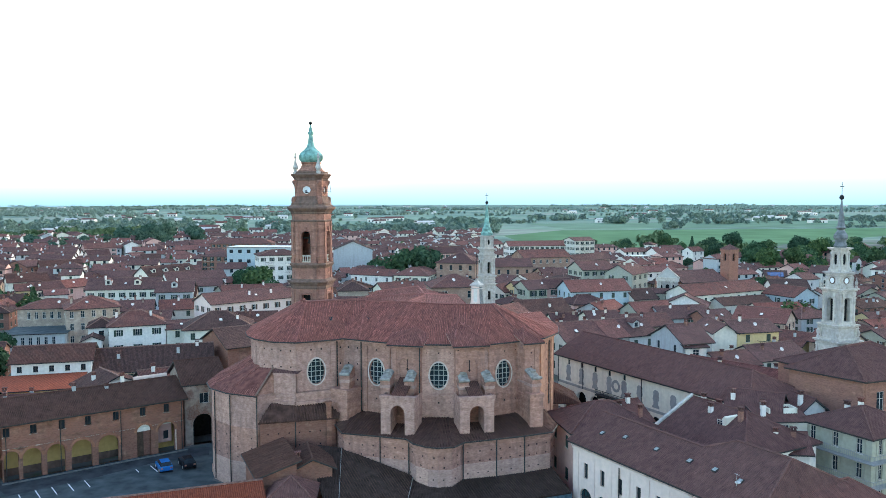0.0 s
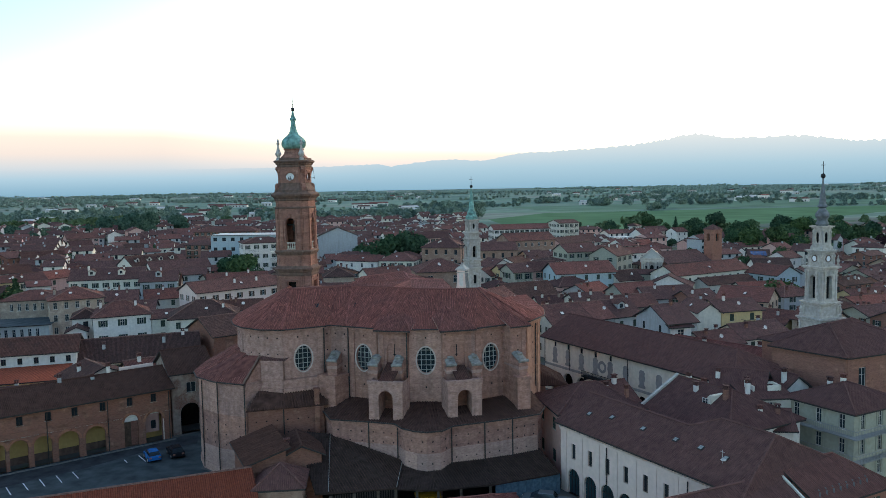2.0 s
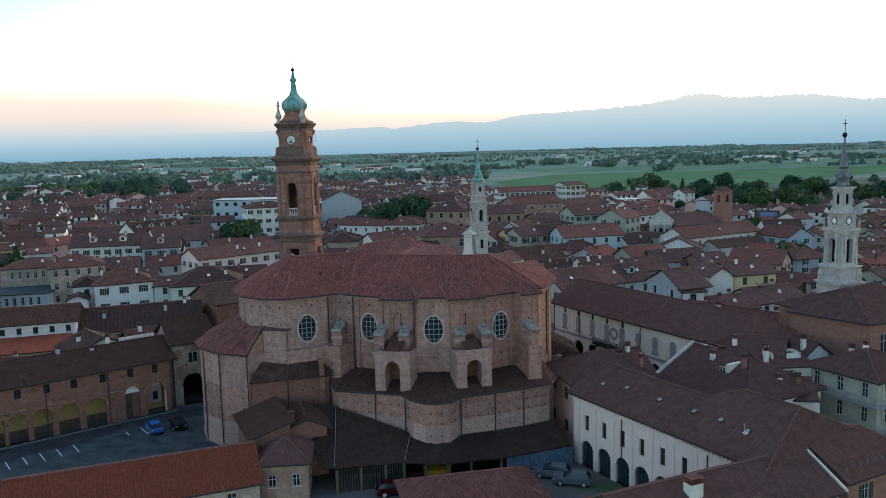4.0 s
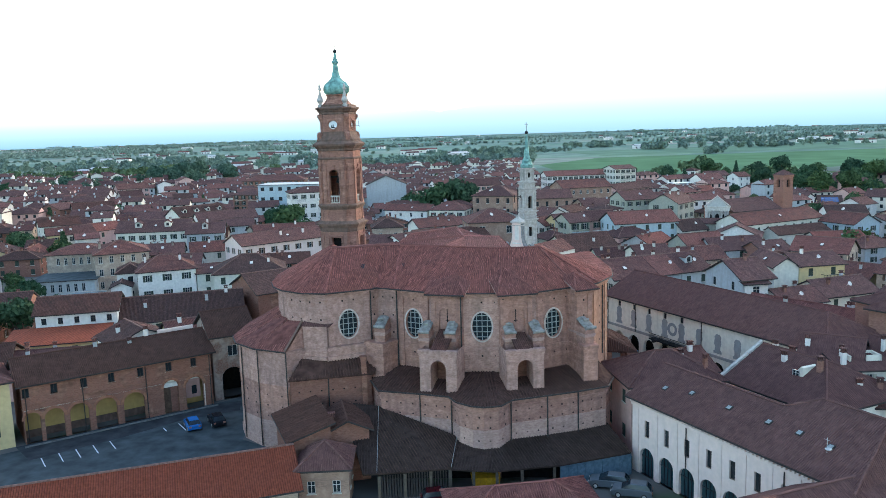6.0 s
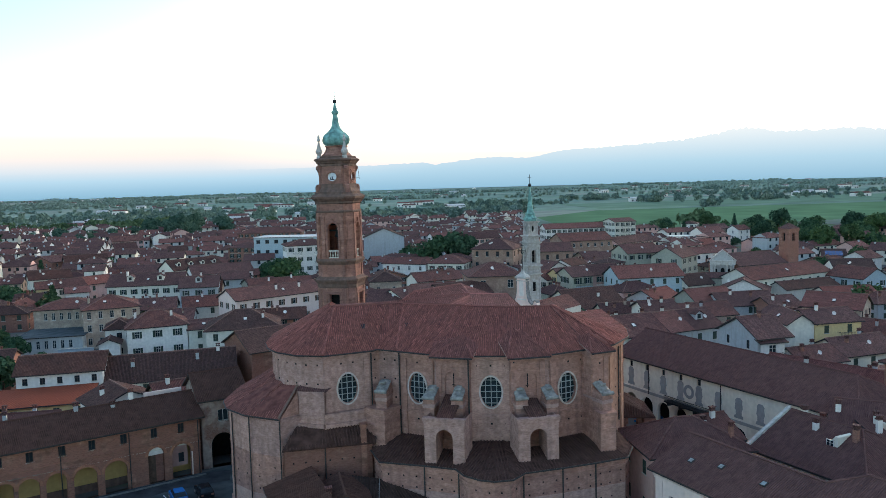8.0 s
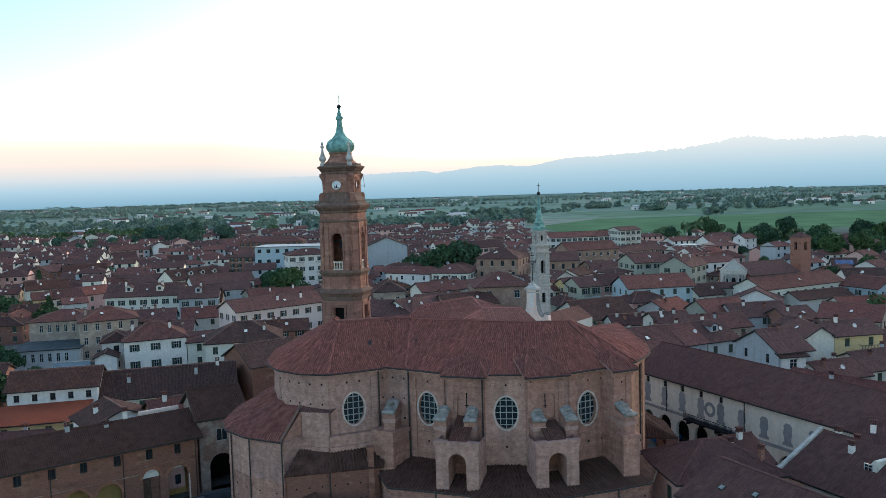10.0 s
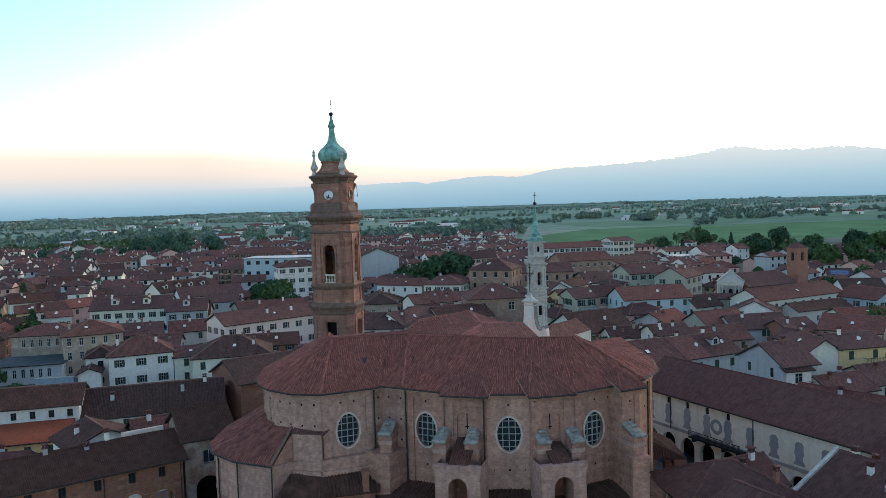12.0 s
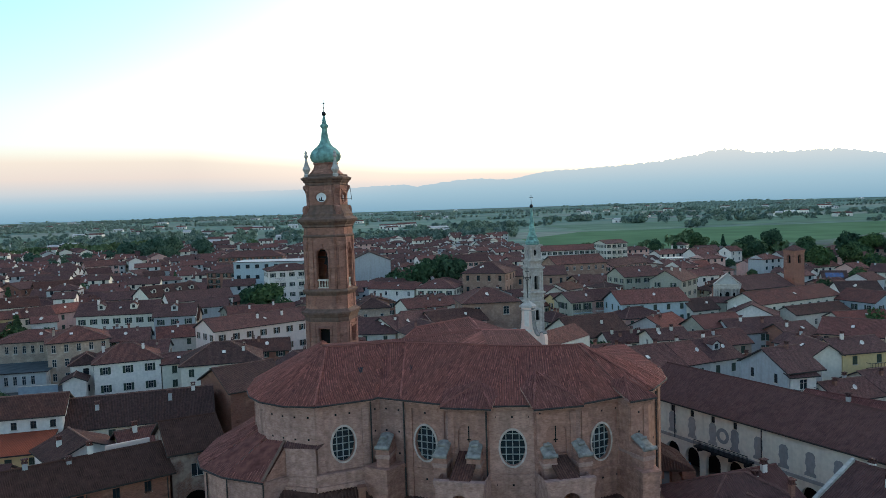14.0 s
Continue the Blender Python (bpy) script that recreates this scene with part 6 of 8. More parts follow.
g.rod((22.6, 2.0, 9.0), (22.6, 2.0, 10.9), 0.02)
g.rod((22.3, 2.0, 10.7), (22.9, 2.0, 10.7), 0.02)
g.lathe([(0.02, 9.9), (0.2, 9.95), (0.3, 10.05), (0.28, 10.08), (0.02, 9.95)], 10, 22.9, 1.8)
g.obj("aerial", M["frame"], wr, "pale roof aerial and dish")
# roof windows and aerial
for x, v in ((2.9, 2.0), (6.2, 2.6), (11.2, 2.6), (15.9, 2.7), (19.2, 2.8), (22.5, 2.6)):
    g = G()
    s = 2.7 / 5.6
    fr = Matrix.Translation((x, v, 8.3 + s * (v + 0.6))) @ Matrix.Rotation(math.atan(s), 4, "X")
    g.box(-0.3, 0.3, -0.3, 0.3, 0, 0.14, 0, fr)
    g.box(-0.22, 0.22, -0.22, 0.22, 0.14, 0.17, 1, fr)
    g.obj("roof_window", [M["pipe"], M["lattice"]], wr)

# houses behind the white range
house((14.4, 106.6), (16.0, 97.6), 11, 8.2, 2.6, "hip", "pink", "roof_brown", "pinkish corner house with hipped tile roof", 2, 4.0, "shut", sides="f", chimneys=[(7.5, 9.5, 1.4, "redwall")])
house((19.0, 101.5), (27.4, 104.8), 7, 7.6, 2.2, "gable", "white", "roof_brown", "low house with white parapet beside the corner house", 2, 3.0, "open", chimneys=[(5.5, 2.0, 0.9, "white"), (7.5, 3.0, 0.9, "white")])
big = house((27.9, 102.6), (34.4, 90.4), 12.5, 7.3, 3.4, "hipr", "white", "roof_brown", "house with a broad tiled roof and a white verge", 2, 3.0, "open", sides="", chimneys=[(4.4, 4.6, 0.9, "white"), (9.2, 4.6, 1.5, "redwall"), (1.5, 6.4, 0.5, "white"), (2.4, 8.2, 0.5, "white")])
g = G()
g.rings([[(-0.62, -0.5, 7.3), (-0.2, -0.5, 7.3), (-0.2, -0.5, 7.62), (-0.62, -0.5, 7.62)], [(-0.62, 6.25, 10.72), (-0.2, 6.25, 10.72), (-0.2, 6.25, 11.04), (-0.62, 6.25, 11.04)]])
g.obj("verge", M["stone"], big, "pale plastered verge")
g = G()
g.rings([[(6.2, 3.2, 8.3), (8.2, 3.2, 8.3), (8.2, 3.2, 10.2), (7.9, 3.2, 10.3)], [(6.2, 5.4, 8.3), (8.2, 5.4, 8.3), (8.2, 5.4, 10.2), (7.9, 5.4, 10.3)]])
dorm = g.obj("dormer", M["cream"], big, "pale dormer with one window")
linked("window", window_mesh(0.9, 0.9, "plain"), dorm, Matrix.Translation((7.3, 3.05, 8.9)))
house((37.2, 104.6), (42.6, 101.4), 9, 8.6, 2.6, "gable", "cream", "roof_brown", "cream house with chimneys and balconies", 3, 3.0, "open", chimneys=[(0.5, 2.5, 1.0, "white"), (4.4, 1.2, 1.2, "white")])
house((47.2, 104.4), (50.8, 105.4), 4, 8.8, 1.8, "perp", "white", "roof_brown", "white gabled house among the roofs", 3, 2.5, "open", chimneys=[(0.6, 1.0, 1.6, "white")])
th = house((40.4, 99.9), (46.3, 100.3), 4.2, 8.9, 0.9, "shed", "cream", "roof_brown", "cream house with a walled roof terrace", 3, 2.6, "open pale", (0.8, 1.6), chimneys=[(0.6, 1.4, 1.7, "white")], ov=0.35)
g = G()
for x0, x1, y0, y1 in ((1.6, 5.4, 3.9, 4.1), (1.6, 1.8, 1.9, 4.1), (5.2, 5.4, 1.9, 4.1), (3.6, 5.4, 1.9, 2.1)):
    g.box(x0, x1, y0, y1, 9.0, 10.0)
g.obj("terrace_wall", M["cream"], th, "white wall round the roof terrace")
house((37.8, 95.0), (43.6, 94.0), 6, 6.6, 1.8, "gable", "white", "roof_brown", "white house end with tall chimneys", 2, 3.0, "open", chimneys=[(2.2, 1.0, 1.8, "white"), (4.4, 1.6, 1.4, "redwall")])
# grey balconied block
gb = house((45.8, 101.0), (50.2, 92.6), 10, 8.9, 2.2, "hip", "pale_green", "roof_brown", "pale three-storey house with running balconies", 3, 2.4, "open pale", (0.8, 1.8), chimneys=[(3.0, 4.5, 0.7, "white"), (4.5, 5.0, 0.7, "white")])
for z in (3.1, 6.1):
    g = G()
    ln = 9.5
    g.box(-0.2, ln + 1.0, -1.0, 0, z - 0.12, z)
    g.box(ln, ln + 1.0, 0, 10, z - 0.12, z)
    for k in range(38):
        g.box(k * 0.27 - 0.1, k * 0.27 - 0.07, -0.98, -0.95, z, z + 0.95)
    g.box(-0.2, ln + 1.0, -1.0, -0.93, z + 0.92, z + 0.98)
    for k in range(38):
        g.box(ln + 0.93, ln + 0.96, -0.9 + k * 0.28, -0.87 + k * 0.28, z, z + 0.95)
    g.box(ln + 0.92, ln + 0.98, -1, 10, z + 0.92, z + 0.98)
    g.obj("balcony", M["niche_grey"], gb, "running balcony with a thin iron railing")
house((40.0, 137.0), (51.4, 122.7), 10.0, 6.9, 2.6, "gable", "cream", "roof_red", "long house with a weathered red roof behind the range", 2, 3.2, "shut", sides="", chimneys=[(6.0, 4.0, 0.8, "cream"), (15.0, 6.0, 0.9, "grey")])
# brick church body beside the white belfry
house((48.6, 111.8), (54.6, 103.2), 17, 13.3, 3.2, "hip", "redwall", "roof_brown", "bare brick church nave with hipped tile roof", 2, 3.8, "plain", (1.0, 2.4), sides="", skip=1, category="church", name="brick_nave")
house((55.0, 103.4), (70.0, 109.4), 15, 13.2, 3.2, "hip", "redwall", "roof_brown", "bare brick church aisle with tall windows", 2, 4.2, "plain", (1.3, 2.6), sides="fr", skip=1, category="church", name="brick_nave")
# roofs at the lower right corner
pq = house((14.7, 61.2), (34.1, 69.6), 8.4, 6.6, 2.4, "gable", "cream", "roof_brown", "house with ribbed tile roof and a pale verge", 2, 3.0, "open")
linked("chimney", chimney_mesh(1.25, 1.0, "cream"), pq, Matrix.Translation((7.4, 2.6, 8.2)))
g = G()
g.rings([[(21.5, -0.5, 6.6), (21.72, -0.5, 6.6), (21.72, -0.5, 6.8), (21.5, -0.5, 6.8)], [(21.5, 4.2, 8.98), (21.72, 4.2, 8.98), (21.72, 4.2, 9.18), (21.5, 4.2, 9.18)]])
g.obj("verge", M["cream"], pq, "pale plastered verge")
hq = house((35.4, 70.6), (44.6, 75.5), 8.2, 7.0, 2.5, "hipr", "redwall", "roof_brown", "brick house with a tiled roof and snow guards", 2, 3.2, "open")
for k in range(16):
    g = G()
    g.box(0.6 + k * 0.5, 0.66 + k * 0.5, 0.5 + 0.5 * (k % 2), 0.66 + 0.5 * (k % 2), 7.45, 8.0)
    g.obj("snow_guard", M["kerb"], hq)
# near left: long orange roof and small pavilion
house((-55.6, 68.9), (-18.8, 82.9), 10.4, 3.3, 2.5, "gable", "beige", "roof_orange", "long low shed with new orange tile roof", 1, 5.0, "plain", category="shed", name="shed")
house((-19.2, 84.9), (-14.2, 85.3), 5.0, 4.3, 2.0, "hip", "brown_brick", "roof_brown", "small pavilion with hipped tile roof", 1, 2.0, "plain", (0.8, 1.3), category="pavilion", name="pavilion", ov=0.4)
house((-24.3, 97.0), (-20.8, 88.9), 4.3, 5.7, 1.5, "shed", "brick", "roof_dark", "low annex with a mono-pitch tile roof against the church", 1, 2.4, "plain", sides="", category="annex", name="annex")
house((-17.4, 91.1), (-13.0, 92.3), 6.0, 5.7, 1.3, "perp", "brick", "roof_dark", "small bare brick annex with a gable", 1, 6.0, "plain", sides="", category="annex", name="annex", chimneys=[(0.7, 1.2, 0.9, "brick")])

M["tarp"] = plain_material("faded_blue_sheeting", (0.10, 0.15, 0.18), 0.7)
# lean-to sheds at the foot of the apse
lean = thing("lean_to", "dark tiled lean-to sheds at the foot of the apse", "shed")
for q in ([(-17.0, 98.8, 6.5), (-13.0, 86.6, 3.05), (-11.6, 86.8, 3.0), (-12.6, 98.0, 6.2)], [(-12.6, 98.0, 6.2), (-11.6, 86.8, 3.0), (-4.1, 88.4, 2.8), (-3.6, 94.4, 3.9)], [(-4.1, 88.4, 2.7), (0.3, 88.0, 2.6), (0.3, 93.4, 3.8), (-3.5, 94.6, 3.8)],
          [(0.3, 88.0, 2.6), (7.0, 89.3, 2.6), (6.6, 96.0, 3.7), (0.3, 93.4, 3.8)], [(7.0, 89.3, 2.6), (15.0, 92.4, 2.6), (13.4, 98.8, 3.7), (6.6, 96.0, 3.7)]):
    q = [Vector(p) for p in q]
    g, rows = G(), G()
    g.rings([[p - Vector((0, 0, 0.16)) for p in q], q])
    ribs(rows, q, 0.32, 0.075)
    ob = g.obj("roof", M["roof_soot_bed"], lean, "sooty mossy tile roof")
    tagged(rows.obj("tiling", M["roof_soot_cover"], ob), kind="stuff")
for p, q in (((-12.6, 97.8, 6.28), (-11.6, 86.9, 3.08)), ((-3.6, 94.2, 3.98), (-4.1, 88.5, 2.88))):
    g = G()
    g.rod(p, q, 0.03, 6)
    g.obj("flashing", M["niche_grey"], lean, "pale mortared seam of the roof")
for x, y in ((-11.4, 87.1), (-8.8, 87.6), (-6.2, 88.2), (-4.2, 88.7), (-1.8, 88.5), (0.6, 88.4), (3.2, 88.8), (6.6, 89.6)):
    g = G()
    g.box(x - 0.15, x + 0.15, y - 0.15, y + 0.15, 0, 2.62)
    g.obj("post", M["bark"], lean)
# near-black sheet for the shaded void behind the posts
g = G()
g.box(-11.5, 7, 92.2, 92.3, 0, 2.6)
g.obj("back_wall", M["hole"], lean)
for k in range(26):
    x = -11.2 + k * 0.27
    y = 87.1 + (x + 11.4) * 0.21
    g = G()
    g.box(x, x + 0.12, y, y + 0.05, 0, 2.6)
    g.obj("slat", M["pipe"], lean)
fr = wall_frame((7.2, 89.7, 0), (0.94, 0.36))
for k in range(17):
    g = G()
    g.box(k * 0.5, k * 0.5 + 0.48, -0.02 + 0.04 * (k % 2), 0.06 + 0.04 * (k % 2), 0, 2.45, 0, fr)
    g.obj("sheet", M["tarp"], lean, "faded blue sheeting")
bx = thing("yellow_skip", "yellow metal skip under the lean-to", "container", pose(-0.6, 89.6, 0, 0, 0, 6))
g = G()
g.rings([[(-1.3, -0.6, 0.1), (1.3, -0.6, 0.1), (1.3, 0.6, 0.1), (-1.3, 0.6, 0.1)], [(-1.5, -0.8, 1.5), (1.5, -0.8, 1.5), (1.5, 0.8, 1.5), (-1.5, 0.8, 1.5)]])
for k in range(5):
    g.box(-1.25 + k * 0.6, -1.15 + k * 0.6, -0.85, -0.6, 0.2, 1.5)
M["skip"] = plain_material("chipped_yellow_paint", (0.5, 0.25, 0.02), 0.5)
g.obj("tub", M["skip"], bx)
house((-3.0, 76.4), (10.4, 79.0), 8.0, 2.2, 2.0, "hip", "beige", "roof_red", "low outbuilding with a hipped red tile roof", 1, 3.5, "plain", category="shed", name="shed", ov=0.5)


# ---- mid-town buildings that stand out ----
house((-78.2, 186.4), (-66.6, 191.6), 10, 7.2, 3.0, "hip", "white", "roof_brown", "white villa with dark shutters and a loggia", 2, 3.6, "open", (1.0, 1.5), chimneys=[(2.0, 6.0, 1.6, "white"), (9.6, 3.0, 1.3, "white"), (5.5, 6.5, 0.8, "white")], clear=26.0)
house((-83.8, 188.2), (-78.4, 190.2), 8, 6.8, 1.8, "hip", "white", "roof_dark", "white wing of the villa", 2, 2.6, "plain dark", (1.1, 1.3), clear=26.0)
house((-82.5, 182.0), (-78.6, 183.4), 5, 4.6, 1.2, "perp", "white", "roof_dark", "small white garden house", 1, 9, "plain", sides="")
house((-66.4, 191.6), (-57.5, 195.8), 8, 5.8, 1.6, "gable", "cream", "roof_brown", "low wing with stepped tiled roofs", 2, 3, "shut", clear=26.0)
house((-112.0, 210.0), (-97.5, 213.2), 12, 8.2, 2.0, "hip", "beige", "roof_brown", "beige brick office block with narrow windows", 2, 1.7, "plain", (0.8, 1.8))
house((-94.6, 200.4), (-83.4, 206.2), 12, 9.4, 2.6, "hip", "beige", "roof_brown", "beige brick office block with hipped roof", 3, 2.0, "plain", (0.9, 1.7), chimneys=[(1.5, 6, 1.6, "beige")])
house((-107.0, 193.6), (-93.4, 197.0), 12, 4.2, 0.3, "flat", "grey", "tarmac", "low grey flat-roofed hall with glazed strips", 1, 1.5, "plain", (0.8, 1.9), clear=14.0)
pal = house((-114.0, 255.0), (-92.0, 258.4), 12, 8.2, 3.2, "gable", "cream", "roof_brown", "long cream palazzo with attic dormers", 2, 3.0, "open", chimneys=[(5, 5, 1.6, "white"), (16, 4, 1.6, "white")])
for u in (6.5, 15.5):
    dormer(pal, u, 2.0, 9.6, "cream", 2.0)
gt = house((-91.5, 254.6), (-80.5, 257.0), 11, 7.4, 3.0, "gable", "grey", "roof_brown", "grey town house with attic windows", 2, 3.0, "open", chimneys=[(6, 5, 1.5, "white")])
dormer(gt, 5.5, 2.0, 8.9, "grey", 1.8)
house((-63.4, 218.8), (-44.0, 236.0), 11, 8.2, 2.6, "gable", "white_warm", "roof_brown", "long white and pink town house", 2, 3.2, "open brown", (0.9, 1.5), chimneys=[(13, 3, 1.3, "white"), (20, 3, 1.3, "white")])
house((-49.4, 163.5), (-41.4, 153.0), 10, 8.4, 3.0, "perp", "brick", "roof_dark", "bare brick barn with dark tiled roof", 2, 9, "plain", sides="")
house((-59.5, 183.0), (-44.5, 187.0), 12, 7.0, 3.4, "hip", "cream", "roof_dark", "house under a broad dark tiled roof", 2, 3.4, "shut", chimneys=[(12, 3, 1.0, "white")])
house((-76.0, 139.8), (-63.4, 143.2), 8, 8.2, 2.4, "gable", "white", "roof_dark", "white range with a row of small windows", 3, 2.4, "plain dark", (0.8, 1.1))
house((-63.0, 143.4), (-43.5, 150.0), 11, 5.6, 3.6, "gable", "cream", "roof_dark", "long low range under old tiles", 2, 3.4, "shut", chimneys=[(4, 3, 0.9, "grey"), (14.5, 3.5, 1.2, "grey"), (18, 5, 0.8, "white")])
house((-76.5, 131.0), (-62.2, 135.2), 7.5, 5.1, 1.0, "shed", "yellow", "roof_orange", "yellow range with a red mono-pitch roof", 2, 2.6, "shut", (0.9, 1.0))
house((-54.8, 122.8), (-48.2, 128.6), 8, 7.2, 2.0, "perp", "white", "roof_dark", "small white gabled house", 2, 9, "plain", sides="", chimneys=[(2.0, 4, 0.9, "white")])
house((-47.4, 126.6), (-41.5, 130.8), 7, 7.0, 2.2, "gable", "yellow", "roof_brown", "ochre house among the courtyard roofs", 2, 3.2, "shut", chimneys=[(2, 3, 1.0, "white")])
gw = thing("garden_wall", "pale plastered garden wall beside the villa", "wall", wall_frame((-95.5, 189.6, 0), (7.5, 1.5)))
g = G()
g.box(0, 7.6, 0, 0.3, 0, 2.3)
g.obj("wall", M["blue"], gw)
g = G()
g.box(-0.05, 7.7, -0.08, 0.38, 2.3, 2.42)
g.obj("coping", M["old_stone"], gw, "flat stone coping")
# right-hand quarter
house((42.1, 161.6), (45.6, 151.2), 6.5, 9.4, 3.0, "perp", "grey", "roof_brown", "grey rendered house with a broad gable", 3, 4.0, "plain dark", (0.8, 1.5), sides="f", chimneys=[(6, 4, 0.8, "redwall")])
pv = house((46.0, 151.0), (50.2, 151.8), 10, 8.8, 1.6, "gable", "white", "roof_brown", "pale house front with glazed verandahs", 3, 2.0, "plain", (1.3, 1.6))
for z in (3.0, 6.0):
    balcony(pv, 2.1, z, 3.6, 1.1)
house((52.4, 148.6), (60.4, 151.6), 8, 5.4, 2.2, "gable", "white", "roof_brown", "low white house behind the niche range", 2, 2.6, "plain", chimneys=[(2, 3, 0.8, "redwall"), (6, 5, 0.9, "grey")])
house((61.0, 152.6), (72.0, 157.0), 9, 5.8, 2.4, "gable", "cream", "roof_brown", "cream house with an old tiled roof", 2, 3.0, "shut", chimneys=[(3, 3, 0.8, "redwall"), (8, 5, 0.9, "grey")])
house((57.0, 167.8), (61.8, 167.8), 10, 8.6, 2.0, "perp", "cream", "roof_brown", "cream gabled end of a town house", 3, 9, "plain", sides="")
yt = house((61.9, 167.6), (71.5, 169.8), 9, 8.8, 2.0, "gable", "yellow", "roof_brown", "yellow town house with wooden balconies", 3, 3.0, "shut", chimneys=[(3, 4, 1.2, "white")])
for z in (3.0, 6.0):
    balcony(yt, 7.0, z, 4.6, 1.2, "shutter_brown")
house((64.6, 235.6), (76.2, 231.0), 12, 5.6, 3.4, "perp", "white", "roof_brown", "white gabled workshop among brown roofs", 2, 3.6, "plain", (0.8, 1.4), sides="f", skip=0, clear=4.0)
house((74.6, 238.6), (103.0, 255.0), 11, 8.0, 2.8, "gable", "cream", "roof_brown", "long pale convent range with shuttered windows", 2, 3.4, "shut")
house((-3.4, 242.0), (12.2, 244.4), 14, 10.2, 3.4, "hip", "brown_brick", "roof_brown", "brown brick hall with hipped roof", 2, 6.0, "plain", (1.6, 2.2), skip=1)
house((-36.6, 318.0), (-19.8, 310.2), 10, 7.2, 2.0, "gable", "white", "roof_brown", "low white workshop wing", 2, 4.0, "plain")
house((-19.0, 309.6), (-5.8, 306.2), 11, 7.6, 2.8, "hip", "cream", "roof_red", "cream villa with red hipped roof", 2, 2.6, "open")
house((-50.0, 366.0), (-32.4, 368.0), 14, 13.8, 4.0, "perp", "grey", "roof_dark", "tall grey gabled warehouse", 3, 9, "plain", sides="")
house((-92.4, 343.0), (-62.0, 340.4), 14, 16.6, 0.6, "flat", "blue", "frame", "big pale blue factory block with flat roof", 4, 3.4, "plain dark", (1.6, 1.5))
wa_h = house((-73.0, 318.0), (-57.0, 324.0), 12, 14.6, 2.0, "hip", "white", "roof_brown", "white apartment house with balconies", 4, 3.2, "open")
for z in (3.7, 7.4, 11.0):
    for u in (4.0, 12.0):
        balcony(wa_h, u, z, 3.4)
ba_h = house((-106.0, 352.0), (-93.0, 349.0), 12, 12.0, 2.0, "hip", "redwall", "roof_brown", "brick apartment house with balconies", 5, 3.0, "open")
for z in (2.6, 5.0, 7.4, 9.8):
    for u in (3.2, 9.6):
        balcony(ba_h, u, z, 3.4, 1.1, "beige")
house((35.0, 424.0), (68.0, 430.0), 12, 12.0, 2.4, "gable", "white", "roof_red", "long white apartment slab with red roof", 4, 2.6, "open")
ct = house((69.0, 420.0), (80.0, 424.0), 12, 15.0, 1.6, "gable", "cream", "roof_brown", "cream apartment tower end", 5, 2.6, "open")
for z in (3.1, 6.1, 9.1, 12.1):
    balcony(ct, 6.0, z, 6.0, 1.0, "cream")
# the quarters round them, from the far left to the right
house((-181.6, 361.7), (-166.8, 371.1), 11, 6.2, 3, "gable", "white", "roof_dark", "long white house under a dark tile roof", 2, 4, "shut", clear=2.0)
house((-145.1, 304.2), (-138.6, 305.9), 8, 8.2, 2.0, "gable", "white", "roof_brown", "tall white house with two small windows", 3, 4, "shut", (0.9, 1.5), clear=2.0)
house((-202.1, 370.0), (-189.1, 364.2), 11, 6.4, 2.6, "perp", "redwall", "roof_brown", "bare brick gabled house near the park", 2, 5, "plain", clear=2.0)
house((-193.2, 437.3), (-184.1, 444.1), 10, 6.2, 3, "gable", "white", "roof_brown", "white terrace with a long brown roof", 2, 3, "open", clear=2.0)
house((-207.9, 466.4), (-193.9, 477.0), 10, 8.4, 3, "gable", "pink", "roof_brown", "pink brick terrace with gables", 3, 3.2, "open", clear=2.0)
house((-173.9, 430.7), (-161.9, 423.5), 9, 6.2, 2.4, "perp", "white", "roof_brown", "small white gabled house by the park", 2, 4, "plain", clear=2.0)
house((-154.9, 411.3), (-146.2, 414.4), 9, 6.0, 2.8, "gable", "white", "roof_dark", "low white house with a dark roof", 2, 3, "shut", clear=2.0)
od = house((-111.5, 304.1), (-98.4, 320.0), 11, 7.6, 3.6, "gable", "cream", "roof_dark", "old house with a row of attic dormers", 2, 3, "open", clear=2.0)
for u in (3.0, 8.0, 13.0, 18.0):
    dormer(od, u, 1.8, 8.9, "cream", 1.6, "roof_dark")
house((-100.8, 293.6), (-82.7, 305.2), 10, 7.0, 3, "gable", "white", "roof_brown", "long pale house under a brown tile roof", 2, 3, "open", clear=2.0)
house((-85.7, 293.6), (-81.4, 298.7), 8, 5.6, 2, "perp", "grey", "roof_dark", "small grey house with a dark hipped roof", 2, 4, "plain", clear=2.0)
house((-140.2, 262.6), (-135.9, 265.2), 8, 7.0, 2, "gable", "yellow", "roof_brown", "ochre house with timber balconies", 2, 2.4, "open brown", clear=2.0)
house((-136.7, 267.0), (-129.8, 274.1), 9, 6.6, 2.4, "gable", "cream", "roof_brown", "cream house between the office roofs", 2, 3, "open", chimneys=[(3, 3, 1.0, "redwall")], clear=2.0)
house((-129.7, 260.7), (-124.0, 264.1), 7, 5.8, 1.6, "gable", "white", "roof_red", "low white house with a red roof", 1, 3, "shut", clear=2.0)
house((-131.0, 277.1), (-125.4, 285.2), 9, 6.4, 2.4, "gable", "pink", "roof_red", "pink house with an old red roof", 2, 3, "shut", clear=2.0)
house((-158.2, 290.9), (-147.1, 298.6), 10, 6.8, 2.8, "gable", "cream", "roof_dark", "cream range with a dark roof", 2, 3.2, "shut", chimneys=[(4, 4, 1.1, "cream")], clear=2.0)
house((-70.6, 256.8), (-52.7, 262.4), 9, 6.6, 2.4, "gable", "white", "roof_brown", "white range with a long brown roof", 2, 3, "shut", chimneys=[(6, 3, 1.2, "white"), (13, 4, 1.2, "white")], clear=2.0)
